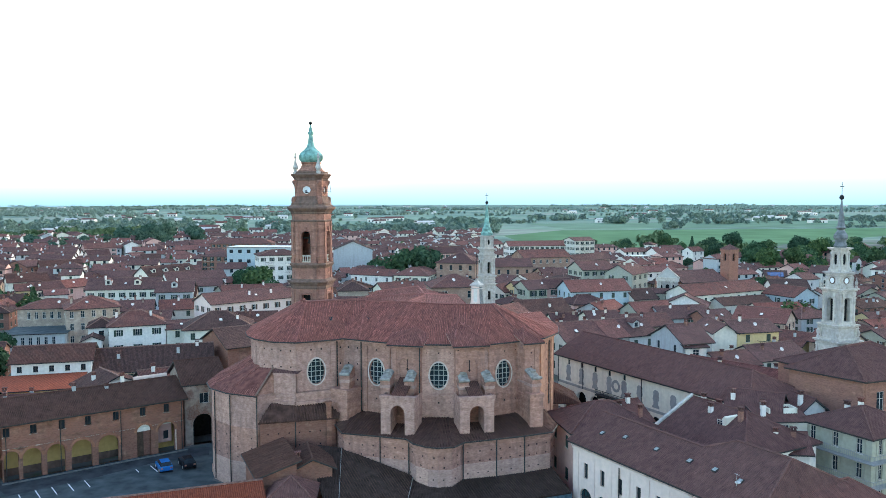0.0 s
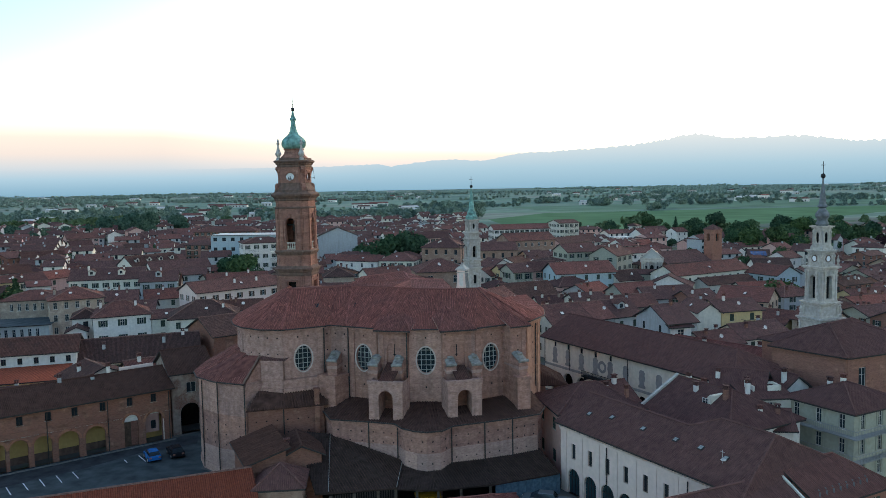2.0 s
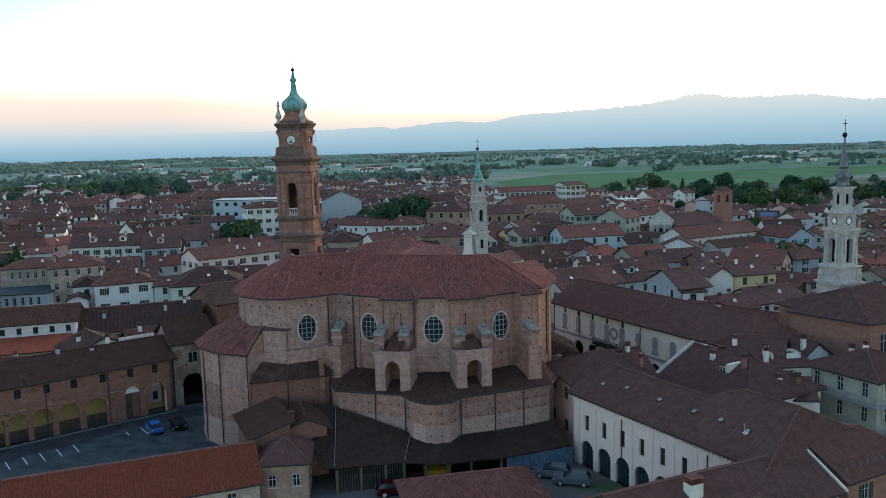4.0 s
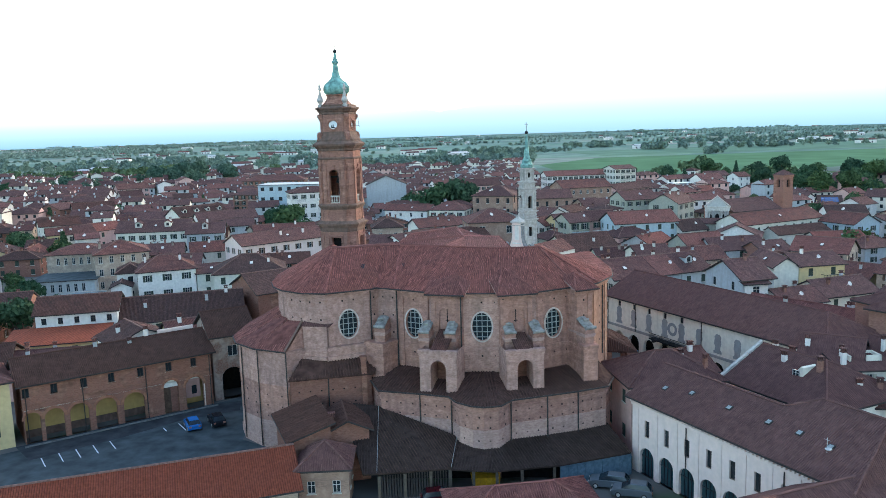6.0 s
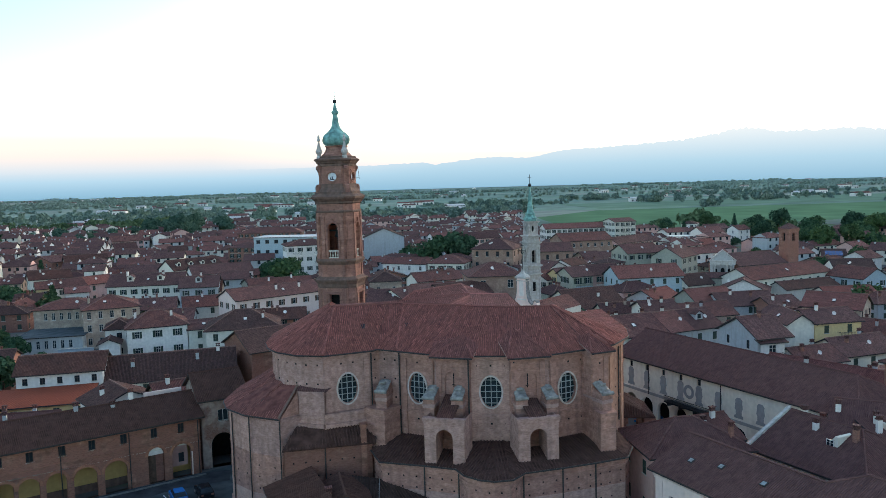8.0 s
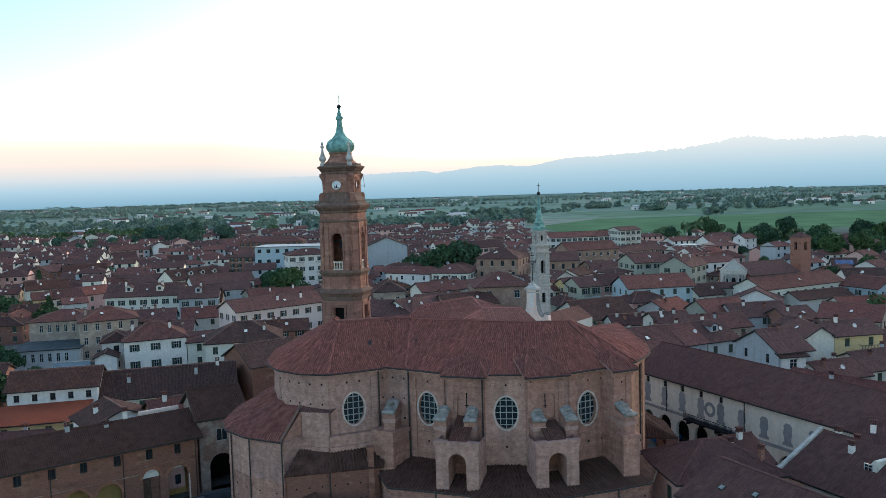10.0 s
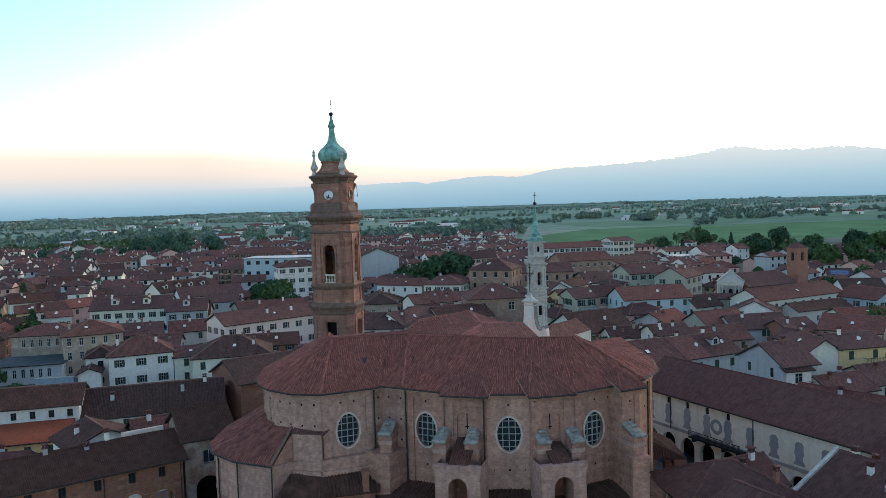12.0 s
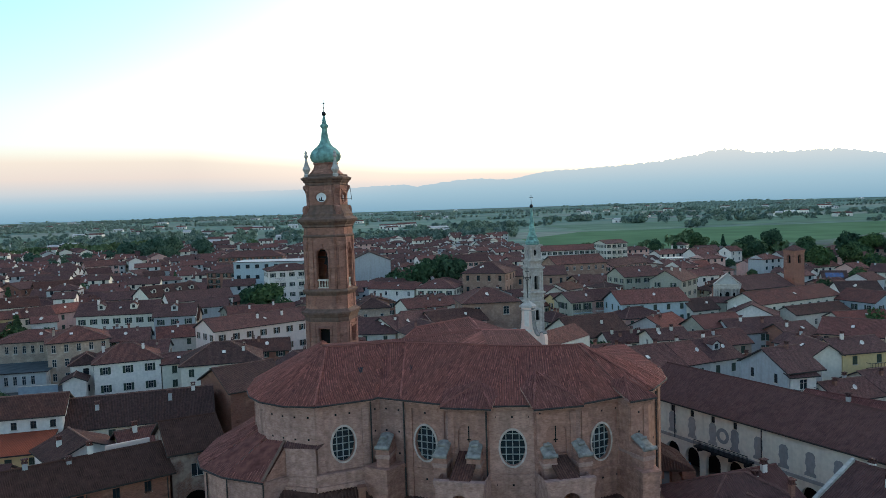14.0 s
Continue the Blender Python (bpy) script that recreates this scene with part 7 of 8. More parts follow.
house((-135.8, 468.9), (-100.3, 471.4), 14, 11.0, 3, "hip", "redwall", "roof_brown", "long brick block under a hipped roof", 4, 3, "open", clear=2.0)
house((-100.4, 257.6), (-81.2, 261.5), 12, 5.4, 3.2, "gable", "beige", "roof_dark", "low range under a broad dark roof", 1, 4, "plain", clear=2.0)
house((-88.2, 283.8), (-79.2, 287.4), 9, 6.2, 2.2, "gable", "grey", "roof_brown", "grey house with a brown tile roof", 2, 3, "shut", clear=2.0)
house((-80.1, 226.7), (-70.9, 230.2), 9, 5.6, 2.4, "gable", "cream", "roof_brown", "low cream house behind the villa", 2, 3, "shut", chimneys=[(5, 4, 1.0, "white")], clear=2.0)
house((-35.5, 272.2), (-25.6, 273.9), 9, 5.8, 2.6, "hip", "beige", "roof_dark", "low house under a dark hipped roof", 1, 3.4, "plain", clear=2.0)
house((-30.3, 223.5), (-20.3, 223.4), 13, 5.8, 3.2, "gable", "cream", "roof_brown", "old house under a broad tile roof", 2, 3.4, "shut", clear=2.0)
house((-19.6, 223.8), (-10.8, 234.0), 12, 6.0, 3.2, "gable", "cream", "roof_brown", "cream house behind the church roofs", 2, 3.2, "shut", chimneys=[(3, 4, 1.0, "white")], clear=2.0)
house((-10.5, 231.6), (2.8, 238.9), 11, 6.2, 3, "gable", "pink", "roof_dark", "house with a long dark roof and pale gable", 2, 3.2, "shut", clear=2.0)
house((-14.3, 278.5), (-3.2, 281.5), 9, 5.4, 2.2, "gable", "cream", "roof_red", "low house with a red tile roof", 1, 3, "open", clear=2.0)
house((-11.6, 399.3), (11.3, 407.9), 12, 9.6, 3.0, "gable", "pink", "roof_brown", "long pink block with a gallery", 3, 2.4, "open", clear=2.0)
house((-2.6, 314.8), (12.4, 309.6), 14, 12.0, 3.6, "hip", "brown_brick", "roof_brown", "old brick convent with tall windows", 3, 3.4, "plain dark", (1.1, 1.9), clear=2.0)
house((13.0, 322.5), (35.8, 324.1), 12, 9.6, 3.0, "gable", "brown_brick", "roof_brown", "brick convent wing under a brown roof", 2, 3.2, "plain dark", (1.0, 1.9), clear=2.0)
pg = house((26.4, 246.9), (32.4, 249.2), 10, 9.0, 2.4, "gable", "pale_green", "roof_brown", "pale green house with tiers of balconies", 3, 2.2, "open", (1.2, 1.7), clear=2.0)
for z in (3.1, 6.1):
    balcony(pg, 3.2, z, 5.2, 1.1, "blue")
house((20.0, 258.2), (25.0, 262.2), 9, 6.8, 2.4, "gable", "cream", "roof_brown", "small cream house below the belfry", 2, 2.6, "open", clear=2.0)
house((24.0, 254.2), (27.8, 255.9), 9, 8.0, 2.4, "gable", "yellow", "roof_brown", "narrow yellow house with balconies", 3, 2.4, "open", clear=2.0)
house((22.4, 282.8), (30.2, 287.2), 9, 7.0, 2.6, "perp", "cream", "roof_brown", "cream gabled house below the convent", 2, 4, "plain", clear=2.0)
house((32.5, 298.6), (39.0, 305.9), 9, 6.6, 2, "gable", "white", "roof_dark", "white house among brown roofs", 2, 3, "open", clear=2.0)
house((44.9, 296.7), (51.4, 302.1), 8, 7.2, 1.4, "hip", "white", "roof_dark", "white roof storey with small windows", 2, 2.6, "plain", clear=2.0)
house((38.1, 232.7), (49.2, 237.6), 9, 6.2, 2.2, "hip", "pink", "roof_brown", "pinkish house with a low hipped roof", 2, 3.2, "shut", clear=2.0)
house((52.9, 302.8), (65.6, 307.2), 12, 10.0, 3, "gable", "pale_green", "roof_brown", "pale green apartment house", 3, 3, "open", clear=2.0)
pg2 = house((59.4, 294.8), (68.1, 288.3), 14, 9.6, 3.4, "perp", "pale_green", "roof_brown", "pale green gabled house with balconies", 3, 3.4, "open", chimneys=[(6, 4, 1.2, "cream"), (7, 9, 1.2, "white")], clear=2.0)
for z in (3.3, 6.5):
    balcony(pg2, 5.4, z, 4.0, 1.0, "pale_green")
house((94.9, 411.3), (104.4, 411.0), 9, 7.6, 0.3, "flat", "white", "frame", "white flat-roofed block at the edge of town", 2, 3, "plain", clear=2.0)
house((131.9, 536.2), (139.2, 531.9), 10, 6.4, 1.6, "hip", "white", "roof_dark", "white villa at the edge of the fields", 2, 3, "open", clear=2.0)
house((61.7, 371.3), (81.1, 389.6), 10, 8.0, 2.6, "gable", "pink", "roof_brown", "pink brick house with balconies", 3, 3, "open", clear=2.0)
house((94.8, 377.6), (107.9, 381.9), 10, 6.0, 2.4, "gable", "beige", "roof_red", "beige house with a red roof", 2, 3, "open", clear=2.0)
house((99.1, 358.6), (109.8, 360.2), 10, 6.0, 2.6, "hip", "pink", "roof_brown", "pink house under a hipped roof", 2, 3, "shut", clear=2.0)
house((133.1, 482.1), (146.2, 486.2), 10, 6.0, 2.6, "gable", "beige", "roof_brown", "beige house at the town edge", 2, 3, "shut", clear=2.0)
house((142.3, 477.3), (146.4, 470.0), 9, 6.0, 2.4, "perp", "white", "roof_brown", "white gabled house at the town edge", 2, 4, "plain", clear=2.0)
house((83.5, 237.5), (101.0, 245.4), 7, 5.2, 1.9, "gable", "cream", "roof_dark", "low outbuilding along the convent", 1, 4, "plain", clear=2.0)
house((101.3, 253.9), (106.4, 242.4), 10, 7.0, 2.8, "gable", "blue", "roof_brown", "pale blue convent wing under brown tiles", 2, 3.4, "open", clear=2.0)
sp = house((132.1, 328.3), (139.9, 325.8), 11, 4.6, 2.6, "gable", "cream", "roof_dark", "house with solar panels on its roof", 1, 4, "plain", clear=2.0)
g = G()
for k in range(5):
    for q in range(2):
        g.box(1.0 + k * 1.25, 2.15 + k * 1.25, 0.6 + q * 1.9, 2.4 + q * 1.9, 0.1, 0.16, 0, Matrix.Translation((0, 0, 4.75)) @ Matrix.Rotation(math.atan(2.6 / 6.0), 4, "X"))
    g.obj("solar_panel", M["solar"], sp, "blue solar panels in two rows")
    g = G()
house((138.3, 324.2), (142.9, 316.3), 9, 4.8, 2.4, "perp", "white", "roof_brown", "white gabled house beside the park", 1, 5, "plain", clear=2.0)
house((115.4, 279.9), (127.5, 278.2), 12, 5.6, 2.8, "gable", "white", "roof_dark", "white range under a dark roof", 2, 3.4, "shut", clear=2.0)
house((73.6, 202.7), (83.4, 195.1), 10, 6.4, 3, "gable", "beige", "roof_red", "beige range with pilasters and a red roof", 2, 2.6, "plain dark", (1.2, 1.7), clear=2.0)
house((88.7, 223.6), (101.6, 224.7), 8, 5.6, 1.8, "gable", "cream", "roof_red", "cream house with a loggia", 2, 2.6, "open", clear=2.0)
house((58.3, 211.2), (72.4, 214.3), 10, 5.2, 2.8, "gable", "grey", "roof_brown", "grey range under old brown tiles", 2, 3.4, "shut", chimneys=[(4, 4, 1.0, "white"), (9, 3, 0.9, "redwall")], clear=2.0)
house((68.8, 206.2), (76.8, 209.4), 9, 5.2, 2.4, "gable", "redwall", "roof_brown", "brick house under old tiles", 2, 3.4, "shut", chimneys=[(2, 3, 1.1, "white")], clear=2.0)
house((49.2, 221.9), (52.4, 214.2), 12, 6.2, 2.6, "perp", "pale_green", "roof_red", "pale green gabled house with a red roof", 2, 4, "plain", clear=2.0)
house((22.0, 209.0), (35.5, 214.5), 15, 5.6, 4.0, "gable", "cream", "roof_dark", "house under a broad dark roof", 2, 3.4, "shut", chimneys=[(9, 4, 1.0, "white")], clear=2.0)
house((28.1, 202.1), (39.0, 203.8), 8, 5.6, 2.0, "gable", "cream", "roof_brown", "low house with many chimneys", 2, 3, "shut", chimneys=[(1.5, 3, 1.0, "cream"), (3, 2, 0.9, "redwall"), (6, 3, 1.1, "beige"), (7.5, 2.5, 1.0, "cream")], clear=2.0)
house((35.6, 192.8), (43.3, 194.3), 8, 7.6, 1.8, "gable", "cream", "roof_brown", "cream attic wall above brown roofs", 3, 5, "plain", chimneys=[(2, 3, 0.9, "white"), (5, 3, 0.9, "cream")], clear=2.0)
house((25.4, 163.6), (35.1, 167.9), 11, 7.6, 3.2, "gable", "cream", "roof_brown", "town house with roof windows in brown tiles", 2, 3.2, "open", chimneys=[(3, 7, 1.2, "cream"), (9, 7, 1.1, "redwall")], clear=2.0)
house((35.2, 167.9), (39.6, 170.3), 10.5, 7.6, 3.1, "gable", "grey", "roof_red", "narrow house with a newer red roof", 2, 3.2, "open", chimneys=[(3, 6, 1.1, "cream")], clear=2.0)
gd = house((40.0, 171.2), (46.7, 174.5), 11, 7.4, 3.1, "gable", "grey", "roof_brown", "grey house with a roof dormer", 2, 3.2, "shut", chimneys=[(4, 6, 1.2, "white")], clear=2.0)
dormer(gd, 3.6, 2.2, 8.8, "grey", 1.8)
house((45.1, 193.4), (56.8, 196.8), 9, 5.8, 2.6, "gable", "beige", "roof_brown", "house under a low brown roof", 2, 3.2, "shut", chimneys=[(5, 3, 1.0, "grey")], clear=2.0)
sa = house((32.6, 250.5), (41.1, 252.3), 10, 9.0, 2.6, "gable", "pink", "roof_brown", "salmon house with white balconies", 3, 2.6, "open", clear=2.0)
for z in (3.1, 6.1):
    for u in (2.2, 6.4):
        balcony(sa, u, z, 2.6)
house((38.3, 238.8), (57.0, 242.8), 12, 9.2, 3, "gable", "blue", "roof_red", "pale blue house with a red tile roof", 3, 3.2, "shut", clear=2.0)
house((34.6, 342.1), (55.3, 348.6), 14, 11.8, 3, "gable", "brown_brick", "roof_brown", "long brown brick block with rows of windows", 3, 2.8, "plain", clear=2.0)
house((57.6, 240.2), (65.4, 243.8), 8, 6.6, 2.8, "gable", "cream", "roof_dark", "low cream house below the pedimented church", 2, 3.0, "shut", clear=2.0)
# small pedimented church and its brick tower
pc = thing("pedimented_church", "white classical church front with columns and pediment", "church", wall_frame((67.9, 254.3, 0), (0.97, -0.25)))
pc.scale = (0.76, 1.0, 1.18)
FOOT.append((Vector((78, 262, 0)), Vector((0.97, -0.25, 0)), 16, 12))
g = G()
g.wall((0, 0, 0), (1, 0, 0), 8.6, 0, 9.8, [(3.5, 5.1, 0, 4.4, "arch"), (3.55, 5.05, 5.6, 8.4, "arch"), (1.5, 2.3, 5.8, 8.2, "arch"), (6.3, 7.1, 5.8, 8.2, "arch")], 0.4)
g.box(0, 0.2, 0, 8, 0, 9.8)
g.box(8.4, 8.6, 0, 8, 0, 9.8)
g.obj("front", M["old_stone"], pc)
g = G()
g.box(-0.4, 9.0, -0.7, 0, 9.2, 10.0)
g.box(-0.6, 9.2, -0.9, 0, 10.0, 10.25)
g.obj("entablature", M["old_stone"], pc)
g = G()
g.rings([[(0.2, -0.4, 10.25), (8.4, -0.4, 10.25), (4.3, -0.4, 12.6)], [(0.2, 1, 10.25), (8.4, 1, 10.25), (4.3, 1, 12.6)]])
g.obj("tympanum", M["grey"], pc)
for s in (-1, 1):
    g = G()
    g.rings([[(4.3 + s * 5.0, y, 10.25 + z), (4.3 + s * 4.5, y, 10.25 + z), (4.3, y, 12.65 + z), (4.3, y, 12.95 + z)] for y, z in ((-0.95, 0), (1.0, 0))])
    g.obj("raking_cornice", M["old_stone"], pc)
for x in (0.1, 1.0, 2.4, 5.5, 6.9, 7.8):
    g = G()
    g.lathe([(0.42, 0), (0.42, 0.4), (0.32, 0.5), (0.29, 8.5), (0.42, 8.8), (0.42, 9.2)], 10, x + 0.35, -0.35)
    g.obj("column", M["old_stone"], pc)
# near-black sheet that darkens the front's openings as shade would
g = G()
g.box(0.8, 7.8, 0.5, 0.6, 0, 9.4)
g.obj("core", M["hole"], pc)
house((64.5, 249.6), (75.5, 246.6), 4, 7.6, 1.3, "gable", "pale_green", "roof_brown", "grey-green house before the pedimented church", 2, 3.0, "open", clear=2.0)
house((75.6, 252.2), (92.0, 260.0), 13, 10.4, 3.2, "gable", "redwall", "roof_brown", "brick church nave beside the pediment", 1, 5.0, "plain", (0.9, 2.4), name="brick_nave", category="church")
bt = thing("brick_tower", "square medieval brick bell tower with a low tiled cap", "tower", pose(95.0, 266.0, 0, 0, 0, 24))
FOOT.append((Vector((95, 266, 0)), Vector((1, 0, 0)), 5, 5))
g = G()
storey(g, 2.0, 0.02, 0, 20.0, (1.2, 16.4, 18.9, "arch"))
band(g, 2.15, 0.05, 19.5, 20.2)
band(g, 2.1, 0.05, 14.8, 15.1)
g.obj("shaft", M["redwall"], bt)
# dark box added for the shade in the bell openings
g = G()
g.box(-1.25, 1.25, -1.25, 1.25, 16, 19)
g.obj("core", M["hole"], bt)
g = G()
g.rings([[(-2.4, -2.4, 20.2), (2.4, -2.4, 20.2), (2.4, 2.4, 20.2), (-2.4, 2.4, 20.2)], [(-0.1, -0.1, 21.8), (0.1, -0.1, 21.8), (0.1, 0.1, 21.8), (-0.1, 0.1, 21.8)]])
g.obj("cap", M["roof_brown"], bt)


# ---- the town beyond: rows of houses along the lanes ----
KEEP = list(FOOT) + [(Vector((-96, 182, 0)), Vector((1, 0, 0)), 13, 8), (Vector((-8, 125, 0)), Vector((1, 0, 0)), 27, 30), (Vector((8, 170, 0)), Vector((1, 0, 0)), 7, 14), (Vector((60.7, 124, 0)), Vector((1, 0, 0)), 6, 6)]


def free(c, u, hl, hd):
    """Whether a footprint keeps clear of those that stand already."""
    n = Vector((-u.y, u.x, 0))
    pts = [c + u * a * hl + n * b * hd for a in (-1, 0, 1) for b in (-1, 0, 1)]
    for kc, ku, kl, kd in KEEP:
        if (kc - c).length > kl + kd + hl + hd:
            continue
        kn = Vector((-ku.y, ku.x, 0))
        for p in pts:
            d = p - kc
            if abs(d.dot(ku)) < kl and abs(d.dot(kn)) < kd:
                return False
        for a in (-1, 0, 1):
            for b in (-1, 0, 1):
                d = kc + ku * a * kl + kn * b * kd - c
                if abs(d.dot(u)) < hl and abs(d.dot(n)) < hd:
                    return False
    return True


def in_view(p, margin=30.0):
    return p.y > 60 and abs(p.x + 2) < 0.62 * p.y + margin


WALLS = ["cream", "beige", "grey", "pink", "white_warm", "grey", "redwall", "grey", "beige", "beige", "yellow", "pale_green", "redwall", "pale_green", "redwall", "grey"]
LABEL = {"white": "white plastered town house under brown tiles", "white_warm": "off-white town house under brown tiles", "pale_green": "pale green-grey town house under brown tiles", "cream": "cream town house under brown tiles", "grey": "grey rendered town house under brown tiles",
         "pink": "pink plastered town house under brown tiles", "yellow": "yellow town house under brown tiles", "redwall": "brick town house under brown tiles", "beige": "beige brick town house under brown tiles"}
near, far = [], []
for theta, x_lo, x_hi in ((14, -900, -20), (24, -20, 900)):
    th = radians(theta)
    ru, rn = Vector((math.cos(th), math.sin(th), 0)), Vector((-math.sin(th), math.cos(th), 0))
    v = -200.0
    while v < 1000:
        deep = rnd.uniform(7.5, 10.5)
        s = -900.0
        while s < 1100:
            ln = rnd.uniform(6.5, 15)
            o = ru * s + rn * v
            c = o + ru * ln / 2 + rn * deep / 2
            s += ln + (rnd.uniform(3, 10) if rnd.random() < 0.22 else rnd.uniform(0.1, 0.5))
            if not (x_lo <= c.x < x_hi and in_view(c)) or c.y < 118 or c.y > 760:
                continue
            edge = 330 if c.x > 0 else 430
            if c.y > edge + 120 and rnd.random() < (0.35 if c.x < 0 else 0.15) + (c.y - edge) / 900:
                continue
            if c.x > 40 and c.y > 470 + 80 * noise.noise(Vector((c.x * 0.01, 0, 0))):
                continue
            if c.x > 100 and 270 < c.y < 420 and rnd.random() < 0.6:
                continue
            if c.x < -0.3 * c.y and c.y > 240 and noise.noise(Vector((c.x * 0.03, c.y * 0.02, 4))) > 0.16:
                continue
            turn = rnd.random() < 0.22
            uu = ru if not turn else Vector((math.cos(th - 1.2), math.sin(th - 1.2), 0))
            uu = Matrix.Rotation(radians(rnd.uniform(-5, 5)), 3, "Z") @ uu
            nn = Vector((-uu.y, uu.x, 0))
            if not free(c, uu, ln / 2 * 0.96, deep / 2 * 0.96):
                continue
            a, b = c - uu * ln / 2 - nn * deep / 2, c + uu * ln / 2 - nn * deep / 2
            KEEP.append((c, uu, ln / 2, deep / 2))
            (near if c.y < 330 and len(near) < 290 else far).append((a, b, deep, ln))
        v += deep + rnd.choice((0.6, 1.0, 2.0, 4.5))
for a, b, deep, ln in near:
    w = rnd.choice(WALLS)
    fl = rnd.choice((2, 2, 2, 3))
    eave = fl * rnd.uniform(2.2, 3.0) - (0.4 if fl == 2 else 1.2)
    kind = rnd.choice(("gable", "gable", "gable", "hip", "perp"))
    ch = [(rnd.uniform(1.5, ln - 1.5), rnd.uniform(2, deep - 2), rnd.uniform(0.5, 1.1), rnd.choice(("redwall", "grey", "beige", "brick"))) for _ in range(rnd.choice((2, 3, 4, 5)))]
    house(a, b, deep, eave, deep * rnd.uniform(0.2, 0.27), kind, w, rnd.choice(("roof_brown", "roof_brown", "roof_brown", "roof_brown", "roof_dark", "roof_dark", "roof_red")), LABEL[w], fl, rnd.uniform(2.6, 3.6),
          rnd.choice(("open", "shut", "plain", "open brown")), (1.0, 1.4), "fr" if a.x < 0 else "fl", ch, rnd.uniform(0.4, 0.7), group="town houses")

# roof windows and dishes on the town roofs
g = G()
g.box(-0.4, 0.4, -0.5, 0.5, 0.0, 0.12)
g.box(-0.32, 0.32, -0.42, 0.42, 0.12, 0.15, 1)
SKYL = g.obj("roof_window", [M["pipe"], M["white"]])
g = G()
g.rod((0, 0, -0.3), (0, 0, 0.5), 0.03)
g.lathe([(0.02, 0.5), (0.25, 0.56), (0.42, 0.7), (0.4, 0.72), (0.02, 0.54)], 10)
DISH = g.obj("dish", M["white"])
for ob in list(scene.collection.objects):
    if ob.name.split(".")[0] == "house" and 140 < ob.location.y < 320 and any(c.name.startswith("roof") for c in ob.children):
        rf = [c for c in ob.children if c.name.startswith("roof")][0]
        f = rf.data.polygons[0]
        c = Vector(f.center)
        nrm = Vector(f.normal)
        turn = Vector((0, 0, 1)).rotation_difference(nrm).to_matrix().to_4x4()
        if rnd.random() < 0.45:
            side = Vector((rnd.uniform(-2, 2), 0, 0))
            linked("roof_window", SKYL.data, ob, Matrix.Translation(c + side) @ turn)
        if rnd.random() < 0.28:
            linked("dish", DISH.data, ob, Matrix.Translation(c + Vector((rnd.uniform(-2.5, 2.5), 0, 0.1))) @ Matrix.Rotation(1.0, 4, "X"))
bpy.data.objects.remove(SKYL)
bpy.data.objects.remove(DISH)

# farther houses, past counting
gw = {k: G() for k in ("white", "cream", "pink", "grey")}
gr = {k: G() for k in ("roof_brown", "roof_red")}
gp = G()
for a, b, deep, ln in far:
    u = (b - a).normalized()
    fr = wall_frame(a, u)
    eave = rnd.choice((5.6, 6.0, 6.4, 8.6))
    rise = deep * rnd.uniform(0.2, 0.28)
    t = G()
    roof_mesh(t, rnd.choice(("gable", "gable", "hip")), ln, deep, eave, rise, 0.5)
    k = rnd.choice(("roof_brown", "roof_brown", "roof_red"))
    for f, m in zip(t.f, t.m):
        gr[k].face([fr @ Vector(t.v[i]) for i in f], m)
    w = gw[rnd.choice(("white", "cream", "pink", "grey", "cream", "grey"))]
    w.box(0, ln, 0, deep, 0, eave, 0, fr)
    w.face([fr @ Vector(p) for p in ((ln, 0, eave), (ln, deep, eave), (ln, deep / 2, eave + rise * 0.85))])
    w.face([fr @ Vector(p) for p in ((0, deep, eave), (0, 0, eave), (0, deep / 2, eave + rise * 0.85))])
    n = max(1, int(ln / 3.2))
    for fl in range(2 if eave < 8 else 3):
        for q in range(n):
            x, z = ln * (q + 0.5) / n, fl * 2.9 + 1.2
            gp.box(x - 0.55, x + 0.55, -0.06, 0.02, z, z + 1.4, 0, fr)
    cx, cz = rnd.uniform(1, ln - 1), eave + rise * 0.6
    gw["grey"].box(cx - 0.3, cx + 0.3, deep * 0.4, deep * 0.4 + 0.5, cz, cz + 1.3, 0, fr)
farm = thing("far_houses", "far rows of plastered houses under brown tiles", "houses", kind="stuff")
for k, gg in gw.items():
    gg.obj("wall", M[k], farm)
for k, gg in gr.items():
    gg.obj("roof", [M[k], M["pipe"], M["mortar_cap"]], farm)
gp.obj("window", M["glass"], farm)


# ---- trees ----
def crown_points(rng, lobes):
    """Leaf clumps spread over the outside of uneven lobes."""
    out = []
    for (cx, cy, cz, r, n) in lobes:
        for _ in range(n):
            z = rng.uniform(-0.75, 1)
            t = rng.uniform(0, 2 * math.pi)
            s = math.sqrt(1 - z * z)
            rr = r * rng.uniform(0.72, 1.08) * (1 + 0.22 * noise.noise(Vector((cx + s * math.cos(t) * 2, cy + s * math.sin(t) * 2, cz + z * 2))))
            out.append((Vector((cx + rr * s * math.cos(t), cy + rr * s * math.sin(t), cz + rr * z * 0.9)), Vector((s * math.cos(t), s * math.sin(t), z))))
    return out


